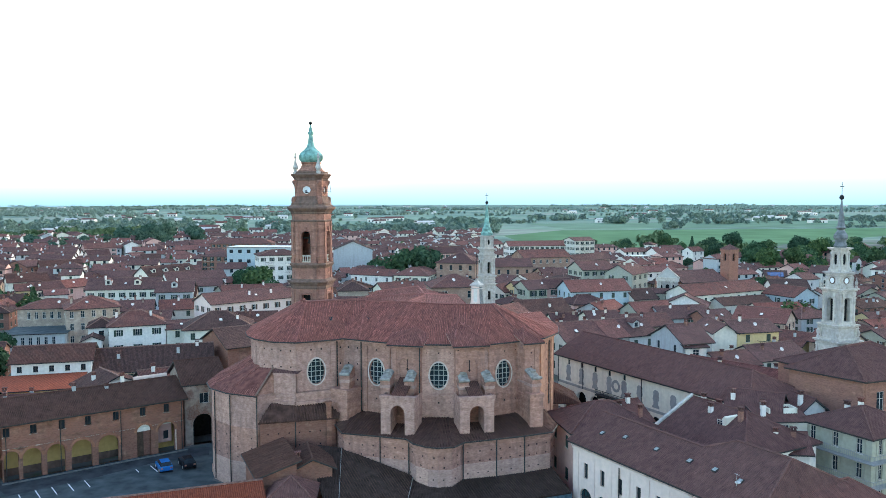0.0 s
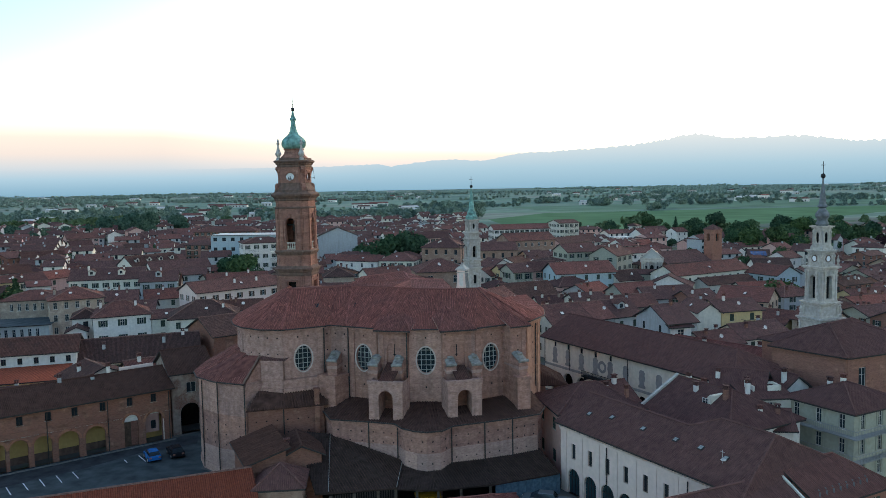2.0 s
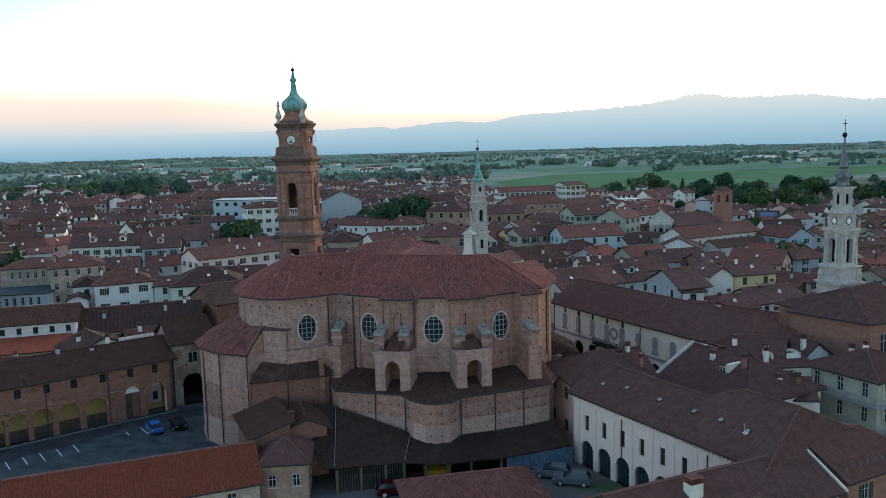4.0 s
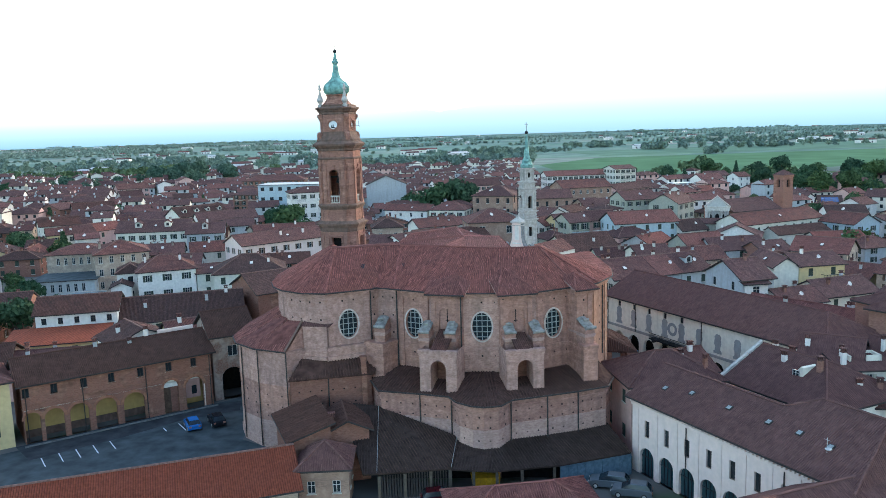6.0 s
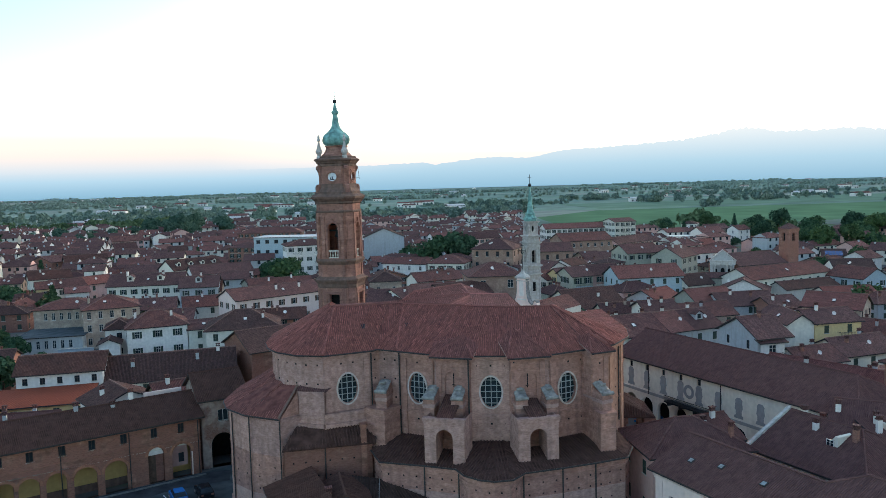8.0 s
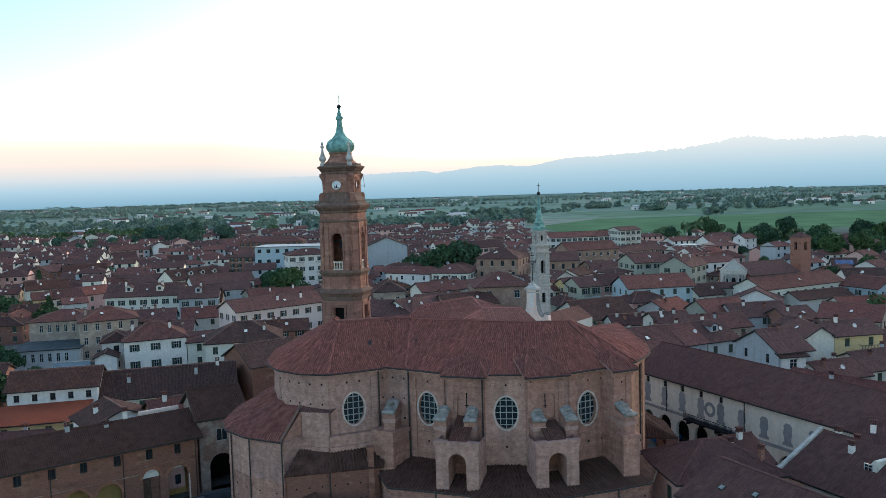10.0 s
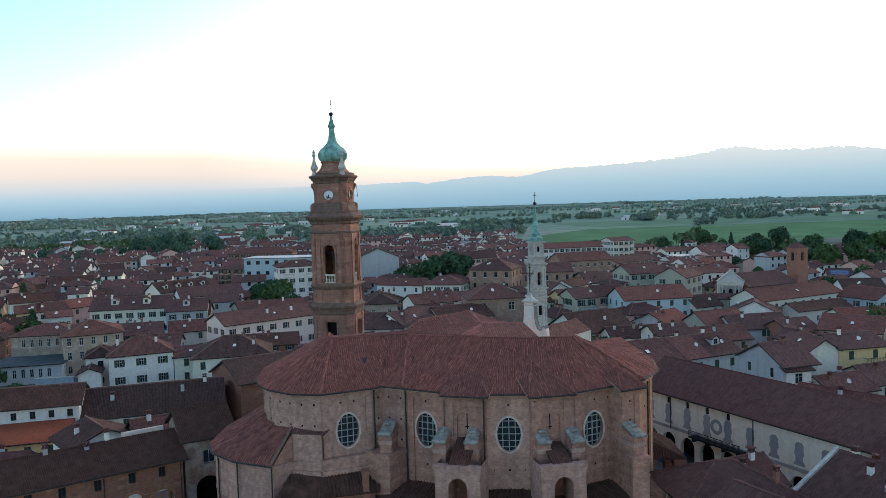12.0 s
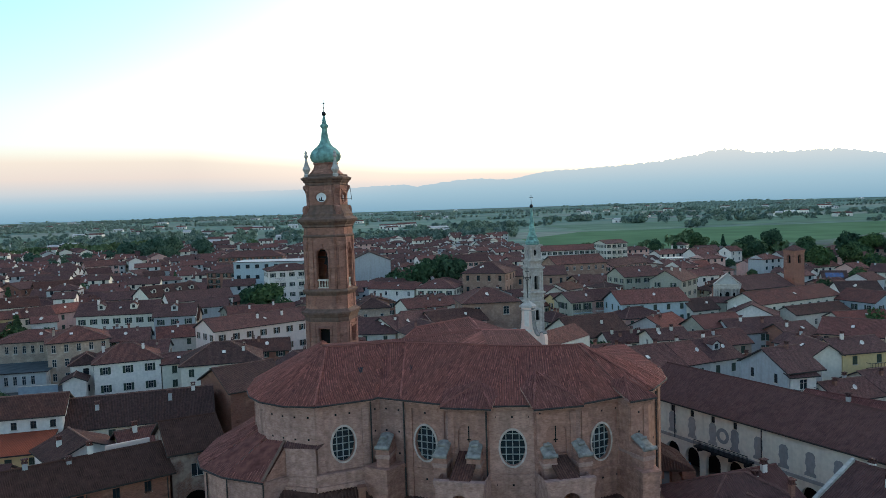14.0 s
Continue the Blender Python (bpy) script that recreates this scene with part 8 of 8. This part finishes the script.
def tree_geo(seed, height=10.0, spread=4.0, clumps=420, leaf=0.5, conifer=False, lobes_n=9):
    rng = random.Random(seed)
    wood, leaves = G(), G()
    wood.rod((0, 0, 0), (0, 0, height * 0.45), height * 0.03, 7, 0, height * 0.02)
    lobes = []
    if conifer:
        for k in range(8):
            f = k / 8
            lobes.append((rng.uniform(-0.2, 0.2), rng.uniform(-0.2, 0.2), height * (0.15 + 0.8 * f), spread * (1 - f) * 0.8 + 0.3, clumps // 8))
    else:
        for k in range(lobes_n):
            t = 2 * math.pi * k / lobes_n + rng.uniform(-0.3, 0.3)
            d = spread * rng.uniform(0.25, 0.62)
            z = height * rng.uniform(0.42, 0.8)
            lobes.append((d * math.cos(t), d * math.sin(t), z, spread * rng.uniform(0.38, 0.55), clumps // (lobes_n + 1)))
            wood.rod((0, 0, height * rng.uniform(0.25, 0.4)), (d * math.cos(t), d * math.sin(t), z), height * 0.012, 5, 0, 0.03)
        lobes.append((0, 0, height * 0.72, spread * 0.6, clumps // (lobes_n + 1)))
    for p, n in crown_points(rng, lobes):
        q = (n + Vector((rng.uniform(-1, 1), rng.uniform(-1, 1), rng.uniform(-0.6, 1.0)))).normalized()
        a = q.orthogonal().normalized()
        b = q.cross(a)
        ang = rng.uniform(0, 6.28)
        a, b = a * math.cos(ang) + b * math.sin(ang), b * math.cos(ang) - a * math.sin(ang)
        s = leaf * rng.uniform(0.6, 1.4)
        leaves.face([p - a * s, p - b * s * 0.6 + q * s * 0.2, p + a * s, p + b * s * 0.6 + q * s * 0.25])
    return wood, leaves


KINDS = {}
for key, args in {"broad": dict(seed=1, height=11, spread=5.2, clumps=1500, leaf=0.62), "broad_b": dict(seed=2, height=9, spread=4.4, clumps=1200, leaf=0.55, lobes_n=7),
                  "round": dict(seed=3, height=6, spread=3.0, clumps=900, leaf=0.38), "tall": dict(seed=4, height=15, spread=4.6, clumps=1500, leaf=0.6, lobes_n=11), "cone": dict(seed=5, height=12, spread=2.6, clumps=1000, leaf=0.4, conifer=True)}.items():
    wood, leaves = tree_geo(**args)
    wo, lo = wood.obj("trunk", M["bark"]), leaves.obj("crown", M["leaf"])
    KINDS[key] = (wo.data, lo.data)
    bpy.data.objects.remove(wo)
    bpy.data.objects.remove(lo)


def tree(x, y, kind, size=1.0, mat="leaf", label="leafy green town tree"):
    t = thing("tree", label, "tree", pose(x, y, 0, 0, 0, rnd.uniform(0, 360)), "town trees")
    t.scale = (size, size, size)
    linked("trunk", KINDS[kind][0], t, Matrix.Identity(4))
    c = linked("crown", KINDS[kind][1], t, Matrix.Identity(4))
    if mat != "leaf":
        c.material_slots[0].link = "OBJECT"
        c.material_slots[0].material = M[mat]
    return t


for x, y, k, s, mt in ((-67, 290, "broad", 1.15, "leaf"), (-72, 296, "broad", 1.1, "leaf"), (-62, 286, "broad_b", 1.0, "leaf"), (-18, 345, "broad", 1.4, "leaf"), (-8, 350, "broad", 1.5, "leaf_dark"), (-28, 352, "broad_b", 1.3, "leaf"),
                       (0, 335, "cone", 0.9, "leaf_dark"), (-58, 228, "round", 1.2, "leaf"), (-56, 214, "round", 1.1, "leaf_dark"), (-88, 222, "round", 1.1, "leaf"), (-104, 188, "round", 1.0, "leaf"), (-107, 186, "round", 0.9, "leaf"),
                       (98, 226, "broad_b", 0.9, "leaf"), (104, 230, "round", 1.2, "leaf"), (22, 205, "round", 1.2, "leaf_dark"), (26, 200, "round", 1.1, "leaf_dark"), (14, 200, "round", 1.0, "leaf_dark"), (163, 492, "broad", 1.2, "leaf_dark"), (176, 488, "tall", 1.2, "leaf_dark"), (160, 578, "broad", 1.1, "leaf"), (120, 300, "round", 1.3, "leaf")):
    tree(x, y, k, s, mt)
for k in range(30):
    a = (k * 0.618) % 1
    tree(150 + 75 * a + rnd.uniform(-6, 6), 365 + (k % 5) * 14 + rnd.uniform(-5, 5), rnd.choice(("broad", "tall", "broad_b")), rnd.uniform(0.85, 1.3), "leaf_red" if k in (3, 11) else rnd.choice(("leaf", "leaf", "leaf_dark")))
for k in range(12):
    tree(rnd.uniform(-232, -178), rnd.uniform(560, 630), rnd.choice(("broad", "tall", "tall")), rnd.uniform(1.0, 1.5), "leaf_mid", "tall leafy tree in a park")
for x, y in ((-293, 581), (-260, 532), (-268, 562), (-274, 580), (-250, 564), (-244, 572), (-248, 587), (-255, 575), (-236, 566), (-313, 589), (-290, 534), (-281, 548)):
    tree(x, y, rnd.choice(("broad", "broad_b")), rnd.uniform(0.9, 1.25), "leaf_mid", "broad green tree in a belt of gardens")
for x, y, k in ((127, 416, "round"), (158, 463, "broad"), (119, 481, "cone"), (128, 560, "broad_b")):
    tree(x, y, k, 1.05, "leaf_dark", "dark rounded tree at the town edge")
for k in range(330):
    y = rnd.uniform(150, 620)
    x = rnd.uniform(-0.62, 0.6 if k < 170 else -0.2) * y
    c = Vector((x, y, 0))
    if (y > 310 or x < -0.42 * y) and free(c, Vector((1, 0, 0)), 2.5, 2.5):
        tree(x, y, rnd.choice(("broad", "broad_b", "round", "round", "cone")), rnd.uniform(0.55, 1.0), rnd.choice(("leaf", "leaf_dark")))

# woods and hedgerows of the plain, past counting
base = []
for sd in (11, 12, 13):
    _, lv = tree_geo(sd, 10, 5.0, 150, 1.5)
    base.append((np.array(lv.v).reshape(-1, 4, 3)))
spots = []
for k in range(80):
    y = 900 * math.exp(rnd.uniform(0, 1.4))
    x = rnd.uniform(-0.66, 0.66) * y
    if 0.02 < x / y < 0.46 and y < 1050:
        continue
    ang = rnd.choice((0.2, 0.25, 0.3, -1.1)) + rnd.uniform(-0.1, 0.1)
    n = int(rnd.uniform(4, 22))
    for q in range(n):
        spots.append((x + math.cos(ang) * q * 6 + rnd.uniform(-2, 2), y + math.sin(ang) * q * 6 + rnd.uniform(-3, 3), rnd.uniform(0.35, 0.95)))
for k in range(270):
    y = 560 * math.exp(rnd.uniform(0, 1.0))
    x = rnd.uniform(-0.66, -0.04) * y
    spots.append((x, y, rnd.uniform(0.35, 0.8)))
for k in range(26):
    y = 540 * math.exp(rnd.uniform(0, 0.2))
    x = rnd.uniform(0.1, 0.66) * y
    spots.append((x, y, rnd.uniform(0.4, 0.8)))
for cx, cy, wx, wy, n in ((-60, 850, 90, 12, 130), (-75, 770, 30, 8, 22), (30, 1150, 60, 18, 50), (196, 1360, 44, 16, 26), (254, 1180, 28, 10, 22), (274, 965, 10, 5, 7), (430, 1150, 120, 26, 26), (-420, 1000, 240, 160, 150), (-330, 720, 110, 50, 70), (520, 1500, 200, 40, 40), (160, 590, 14, 8, 8), (168, 490, 16, 8, 14)):
    for _ in range(n):
        spots.append((cx + rnd.gauss(0, 0.5) * wx, cy + rnd.gauss(0, 0.5) * wy, rnd.uniform(0.8, 1.3)))
rows_far = []
for k in range(72):
    y = 1700 * math.exp(rnd.uniform(0, 0.95))
    x = rnd.uniform(-0.68, 0.68) * y
    n = int(rnd.uniform(8, 46))
    ang = rnd.uniform(-0.25, 0.35)
    for q in range(n):
        rows_far.append((x + math.cos(ang) * q * 11 + rnd.uniform(-4, 4), y + math.sin(ang) * q * 11, rnd.uniform(0.5, 1.0)))
_, lv = tree_geo(17, 10, 6.0, 26, 4.2)
coarse = np.array(lv.v).reshape(-1, 4, 3)
# the farther the trees, the more haze their leaf colour holds
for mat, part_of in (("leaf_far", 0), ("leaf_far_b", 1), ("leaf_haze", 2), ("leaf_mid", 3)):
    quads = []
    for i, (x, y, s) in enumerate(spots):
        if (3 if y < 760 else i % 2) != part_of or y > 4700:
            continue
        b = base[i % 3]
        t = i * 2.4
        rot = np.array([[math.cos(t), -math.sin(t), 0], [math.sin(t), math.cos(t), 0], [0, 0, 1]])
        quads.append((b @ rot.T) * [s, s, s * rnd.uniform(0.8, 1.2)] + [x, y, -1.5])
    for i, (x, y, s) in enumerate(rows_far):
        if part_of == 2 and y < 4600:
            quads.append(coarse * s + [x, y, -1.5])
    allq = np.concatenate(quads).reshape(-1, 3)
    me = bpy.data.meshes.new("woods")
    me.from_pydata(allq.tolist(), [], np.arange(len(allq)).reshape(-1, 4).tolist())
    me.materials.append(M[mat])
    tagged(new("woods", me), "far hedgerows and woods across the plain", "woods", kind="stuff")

# bright field and low farm sheds on the plain
def flat_patch(name, pts, c, label, z):
    g = G()
    g.face([(x, y, z) for x, y in pts])
    tagged(g.obj(name, plain_material(name + "_green", c, 0.95, 0, 0.18, 0.02, 0.0)), label, "field", kind="structure")


flat_patch("field", [(70, 620), (150, 605), (270, 640), (470, 820), (640, 1000), (280, 950), (140, 940), (60, 800)], (0.1, 0.172, 0.09), "broad bright green meadow", 0.2)
flat_patch("field", [(-130, 765), (0, 800), (20, 830), (-120, 800)], (0.17, 0.19, 0.1), "mown yellow-green field", 0.2)
flat_patch("field", [(150, 990), (640, 1060), (820, 1350), (120, 1180)], (0.13, 0.195, 0.13), "pale green field", 0.3)
for k in range(120):
    y = 760 * math.exp(rnd.uniform(0, 1.6))
    x = rnd.uniform(-0.62, 0.62 if k < 78 else -0.02) * y
    if 0.03 < x / y < 0.5 and y < 1150:
        continue
    ln, dp, hh = rnd.uniform(12, 34), rnd.uniform(8, 13), rnd.uniform(3.5, 6)
    fs = thing("farm_shed", "pale farm shed with low roof on the plain", "shed", pose(x, y, 0, 0, 0, rnd.uniform(-10, 30)), "farm sheds")
    g = G()
    g.box(0, ln, 0, dp, 0, hh)
    for q in range(int(ln / 6)):
        g.box(q * 6 + 2, q * 6 + 4, -0.05, 0, 0.5, 3.0, 1)
    g.obj("wall", [M["white"], M["hole"]], fs)
    g = G()
    roof_mesh(g, "gable", ln, dp, hh, dp * 0.18, 0.4)
    g.obj("roof", [M[rnd.choice(("roof_brown", "frame", "roof_red"))], M["pipe"], M["mortar_cap"]], fs)


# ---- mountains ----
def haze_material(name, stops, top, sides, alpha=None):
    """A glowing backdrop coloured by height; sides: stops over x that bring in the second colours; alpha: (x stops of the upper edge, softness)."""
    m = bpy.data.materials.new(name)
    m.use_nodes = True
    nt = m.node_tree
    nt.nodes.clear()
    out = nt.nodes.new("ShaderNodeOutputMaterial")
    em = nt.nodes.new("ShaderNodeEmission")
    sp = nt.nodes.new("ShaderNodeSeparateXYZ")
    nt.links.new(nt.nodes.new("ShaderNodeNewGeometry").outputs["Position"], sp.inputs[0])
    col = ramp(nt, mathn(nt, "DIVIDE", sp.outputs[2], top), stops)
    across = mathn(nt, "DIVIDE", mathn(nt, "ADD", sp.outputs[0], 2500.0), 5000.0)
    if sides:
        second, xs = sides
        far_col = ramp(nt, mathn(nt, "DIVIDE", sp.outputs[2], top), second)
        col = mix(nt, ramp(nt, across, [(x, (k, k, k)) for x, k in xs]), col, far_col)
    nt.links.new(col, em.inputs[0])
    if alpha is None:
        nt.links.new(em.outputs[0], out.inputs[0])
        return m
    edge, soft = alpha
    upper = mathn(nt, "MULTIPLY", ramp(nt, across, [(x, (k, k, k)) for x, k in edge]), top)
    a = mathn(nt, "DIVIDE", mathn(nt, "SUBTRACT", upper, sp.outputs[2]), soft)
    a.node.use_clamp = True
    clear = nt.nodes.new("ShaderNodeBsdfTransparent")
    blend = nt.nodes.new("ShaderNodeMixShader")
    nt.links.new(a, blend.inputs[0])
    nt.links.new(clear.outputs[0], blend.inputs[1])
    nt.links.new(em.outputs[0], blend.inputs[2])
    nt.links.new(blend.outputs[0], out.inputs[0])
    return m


# outline of the range: bearing in degrees to the right, height in degrees
RANGE = [(-60, 1.1), (-20, 1.2), (-7, 1.28), (-3.5, 1.41), (-2.5, 1.24), (0.3, 1.6), (1.7, 1.65), (4.1, 1.53), (6.4, 2.0), (8, 2.05), (10.5, 2.15), (12.8, 2.31), (14.5, 2.43), (16.7, 2.71), (17.6, 2.93), (18.5, 3.07),
         (19.6, 2.86), (20.3, 2.66), (21.5, 2.73), (22.6, 2.6), (24, 2.7), (25, 2.71), (26, 2.55), (28, 2.3), (32, 2.1), (45, 1.9), (70, 1.7)]
DIST = 4700.0
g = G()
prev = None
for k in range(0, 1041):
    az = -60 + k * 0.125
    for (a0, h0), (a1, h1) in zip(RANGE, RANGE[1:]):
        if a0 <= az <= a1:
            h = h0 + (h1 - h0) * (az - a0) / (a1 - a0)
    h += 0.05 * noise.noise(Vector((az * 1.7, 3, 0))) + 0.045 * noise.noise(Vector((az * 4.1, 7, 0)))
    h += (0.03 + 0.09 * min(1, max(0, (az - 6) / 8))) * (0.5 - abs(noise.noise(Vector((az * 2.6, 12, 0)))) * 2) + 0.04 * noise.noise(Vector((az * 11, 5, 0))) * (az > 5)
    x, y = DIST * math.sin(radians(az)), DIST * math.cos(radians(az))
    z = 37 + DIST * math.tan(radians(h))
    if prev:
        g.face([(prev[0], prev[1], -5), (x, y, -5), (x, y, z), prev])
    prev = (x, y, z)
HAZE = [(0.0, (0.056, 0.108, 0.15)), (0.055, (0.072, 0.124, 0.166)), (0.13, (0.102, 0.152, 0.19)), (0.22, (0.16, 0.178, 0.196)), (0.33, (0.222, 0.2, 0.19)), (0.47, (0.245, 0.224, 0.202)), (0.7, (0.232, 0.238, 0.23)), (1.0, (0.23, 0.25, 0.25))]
# the range glows; its haze is put into the colours, paler upwards
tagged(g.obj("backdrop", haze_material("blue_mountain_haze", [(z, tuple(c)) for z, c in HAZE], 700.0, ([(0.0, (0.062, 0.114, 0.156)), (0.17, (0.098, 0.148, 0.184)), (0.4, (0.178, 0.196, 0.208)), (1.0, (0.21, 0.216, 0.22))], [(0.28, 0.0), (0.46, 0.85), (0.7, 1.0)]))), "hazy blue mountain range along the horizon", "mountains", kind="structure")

# glowing sheet behind the range, coloured as rosy dusk haze over the plain
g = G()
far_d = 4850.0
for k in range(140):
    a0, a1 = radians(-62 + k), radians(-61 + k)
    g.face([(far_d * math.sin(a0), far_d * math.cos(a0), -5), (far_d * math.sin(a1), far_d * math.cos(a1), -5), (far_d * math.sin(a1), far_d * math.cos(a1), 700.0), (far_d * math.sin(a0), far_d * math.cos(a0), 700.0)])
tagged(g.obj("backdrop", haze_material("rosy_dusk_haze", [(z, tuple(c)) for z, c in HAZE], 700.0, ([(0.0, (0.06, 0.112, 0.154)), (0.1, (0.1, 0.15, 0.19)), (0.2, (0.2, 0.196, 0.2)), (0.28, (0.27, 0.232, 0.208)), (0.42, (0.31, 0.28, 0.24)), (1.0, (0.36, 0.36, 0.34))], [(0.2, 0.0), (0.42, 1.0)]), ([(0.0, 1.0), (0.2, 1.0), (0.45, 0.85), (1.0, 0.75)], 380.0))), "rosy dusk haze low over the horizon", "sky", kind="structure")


# ---- parked cars ----
def car(x, y, rz, paint, label, long=4.1):
    c = thing("car", label, "car", pose(x, y, 0.02, 0, 0, rz), "parked cars")
    k = long / 4.1
    g = G()
    side = [(-2.05, 0.35), (-2.0, 0.75), (-1.85, 0.95), (-0.9, 1.0), (1.2, 0.98), (1.9, 0.85), (2.05, 0.6), (2.05, 0.3)]
    def ring(y, inset):
        return [(px * k * (1 - inset * 0.04), y, pz - inset * 0.03) for px, pz in side]
    g.rings([ring(-0.85, 1), ring(-0.8, 0), ring(0.8, 0), ring(0.85, 1)])
    g.obj("body", paint, c, smooth=False)
    g = G()
    lo = [(-1.9 * k, 0.96), (-1.55 * k, 1.42), (0.2 * k, 1.46), (1.0 * k, 0.98)]
    g.rings([[(a, -0.74 + 0.14 * (z > 1.2), z) for a, z in lo], [(a, 0.74 - 0.14 * (z > 1.2), z) for a, z in lo]])
    g.obj("cabin_glass", M["glass"], c)
    g = G()
    g.rings([[(-1.5 * k, -0.6, 1.42), (0.15 * k, -0.6, 1.46), (0.15 * k, 0.6, 1.46), (-1.5 * k, 0.6, 1.42)], [(-1.42 * k, -0.55, 1.5), (0.1 * k, -0.55, 1.52), (0.1 * k, 0.55, 1.52), (-1.42 * k, 0.55, 1.5)]])
    g.obj("roof_panel", paint, c)
    for sx in (-1.25 * k, 1.3 * k):
        for sy in (-0.78, 0.78):
            w = G()
            w.lathe([(0.2, -0.1), (0.31, -0.1), (0.31, 0.1), (0.2, 0.1)], 12)
            w.v = [(a + sx, cz + sy, b + 0.31) for a, b, cz in w.v]
            wo = w.obj("wheel", M["pipe"], c)
            w = G()
            w.lathe([(0.02, -0.09), (0.19, -0.09), (0.19, 0.09), (0.02, 0.09)], 10)
            w.v = [(a + sx, cz + sy * 1.03, b + 0.31) for a, b, cz in w.v]
            w.obj("rim", M["frame"], wo)
    for sy in (-0.6, 0.6):
        w = G()
        w.box(2.0 * k, 2.06 * k, sy - 0.17, sy + 0.17, 0.58, 0.74)
        w.obj("headlight", M["frame"], c)
        w = G()
        w.box(-2.07 * k, -2.0 * k, sy - 0.14, sy + 0.14, 0.62, 0.82)
        w.obj("tail_light", M["redwall"], c)
    return c


PAINT = {n: plain_material(n + "_car_paint", col, 0.25, 0.2, 0.05) for n, col in (("blue", (0.02, 0.14, 0.36)), ("black", (0.015, 0.015, 0.017)), ("silver", (0.13, 0.14, 0.145)), ("red", (0.05, 0.006, 0.008)))}
car(-38.3, 108.2, 120, PAINT["blue"], "blue hatchback parked on the square", 3.6)
car(-35.6, 109.6, 120, PAINT["black"], "black hatchback parked on the square", 3.9)
car(23.9, 136.0, 30, PAINT["blue"], "blue van parked in the court by the arcade", 4.4)
car(12.3, 89.7, 165, PAINT["silver"], "silver estate car parked by the white range", 4.3)
car(14.2, 87.6, 165, PAINT["silver"], "silver hatchback parked by the white range", 4.1)
car(-5.2, 86.5, 12, PAINT["red"], "dark red hatchback parked by the lean-to", 4.0)
# parking marks
for x, y in ((-53.38, 98.89), (-51.98, 100.3), (-50.46, 101.47), (-48.88, 102.66), (-47.37, 103.98), (-42.2, 108.25), (-40.8, 109.86)):
    g = G()
    ln = 1.4 if x == -42.2 else 3.1
    g.box(0, ln, -0.06, 0.06, 0.012, 0.017, 0, pose(x, y, 0, 0, 0, -53))
    g.obj("parking_line", M["paint"], bpy.data.objects["road"])
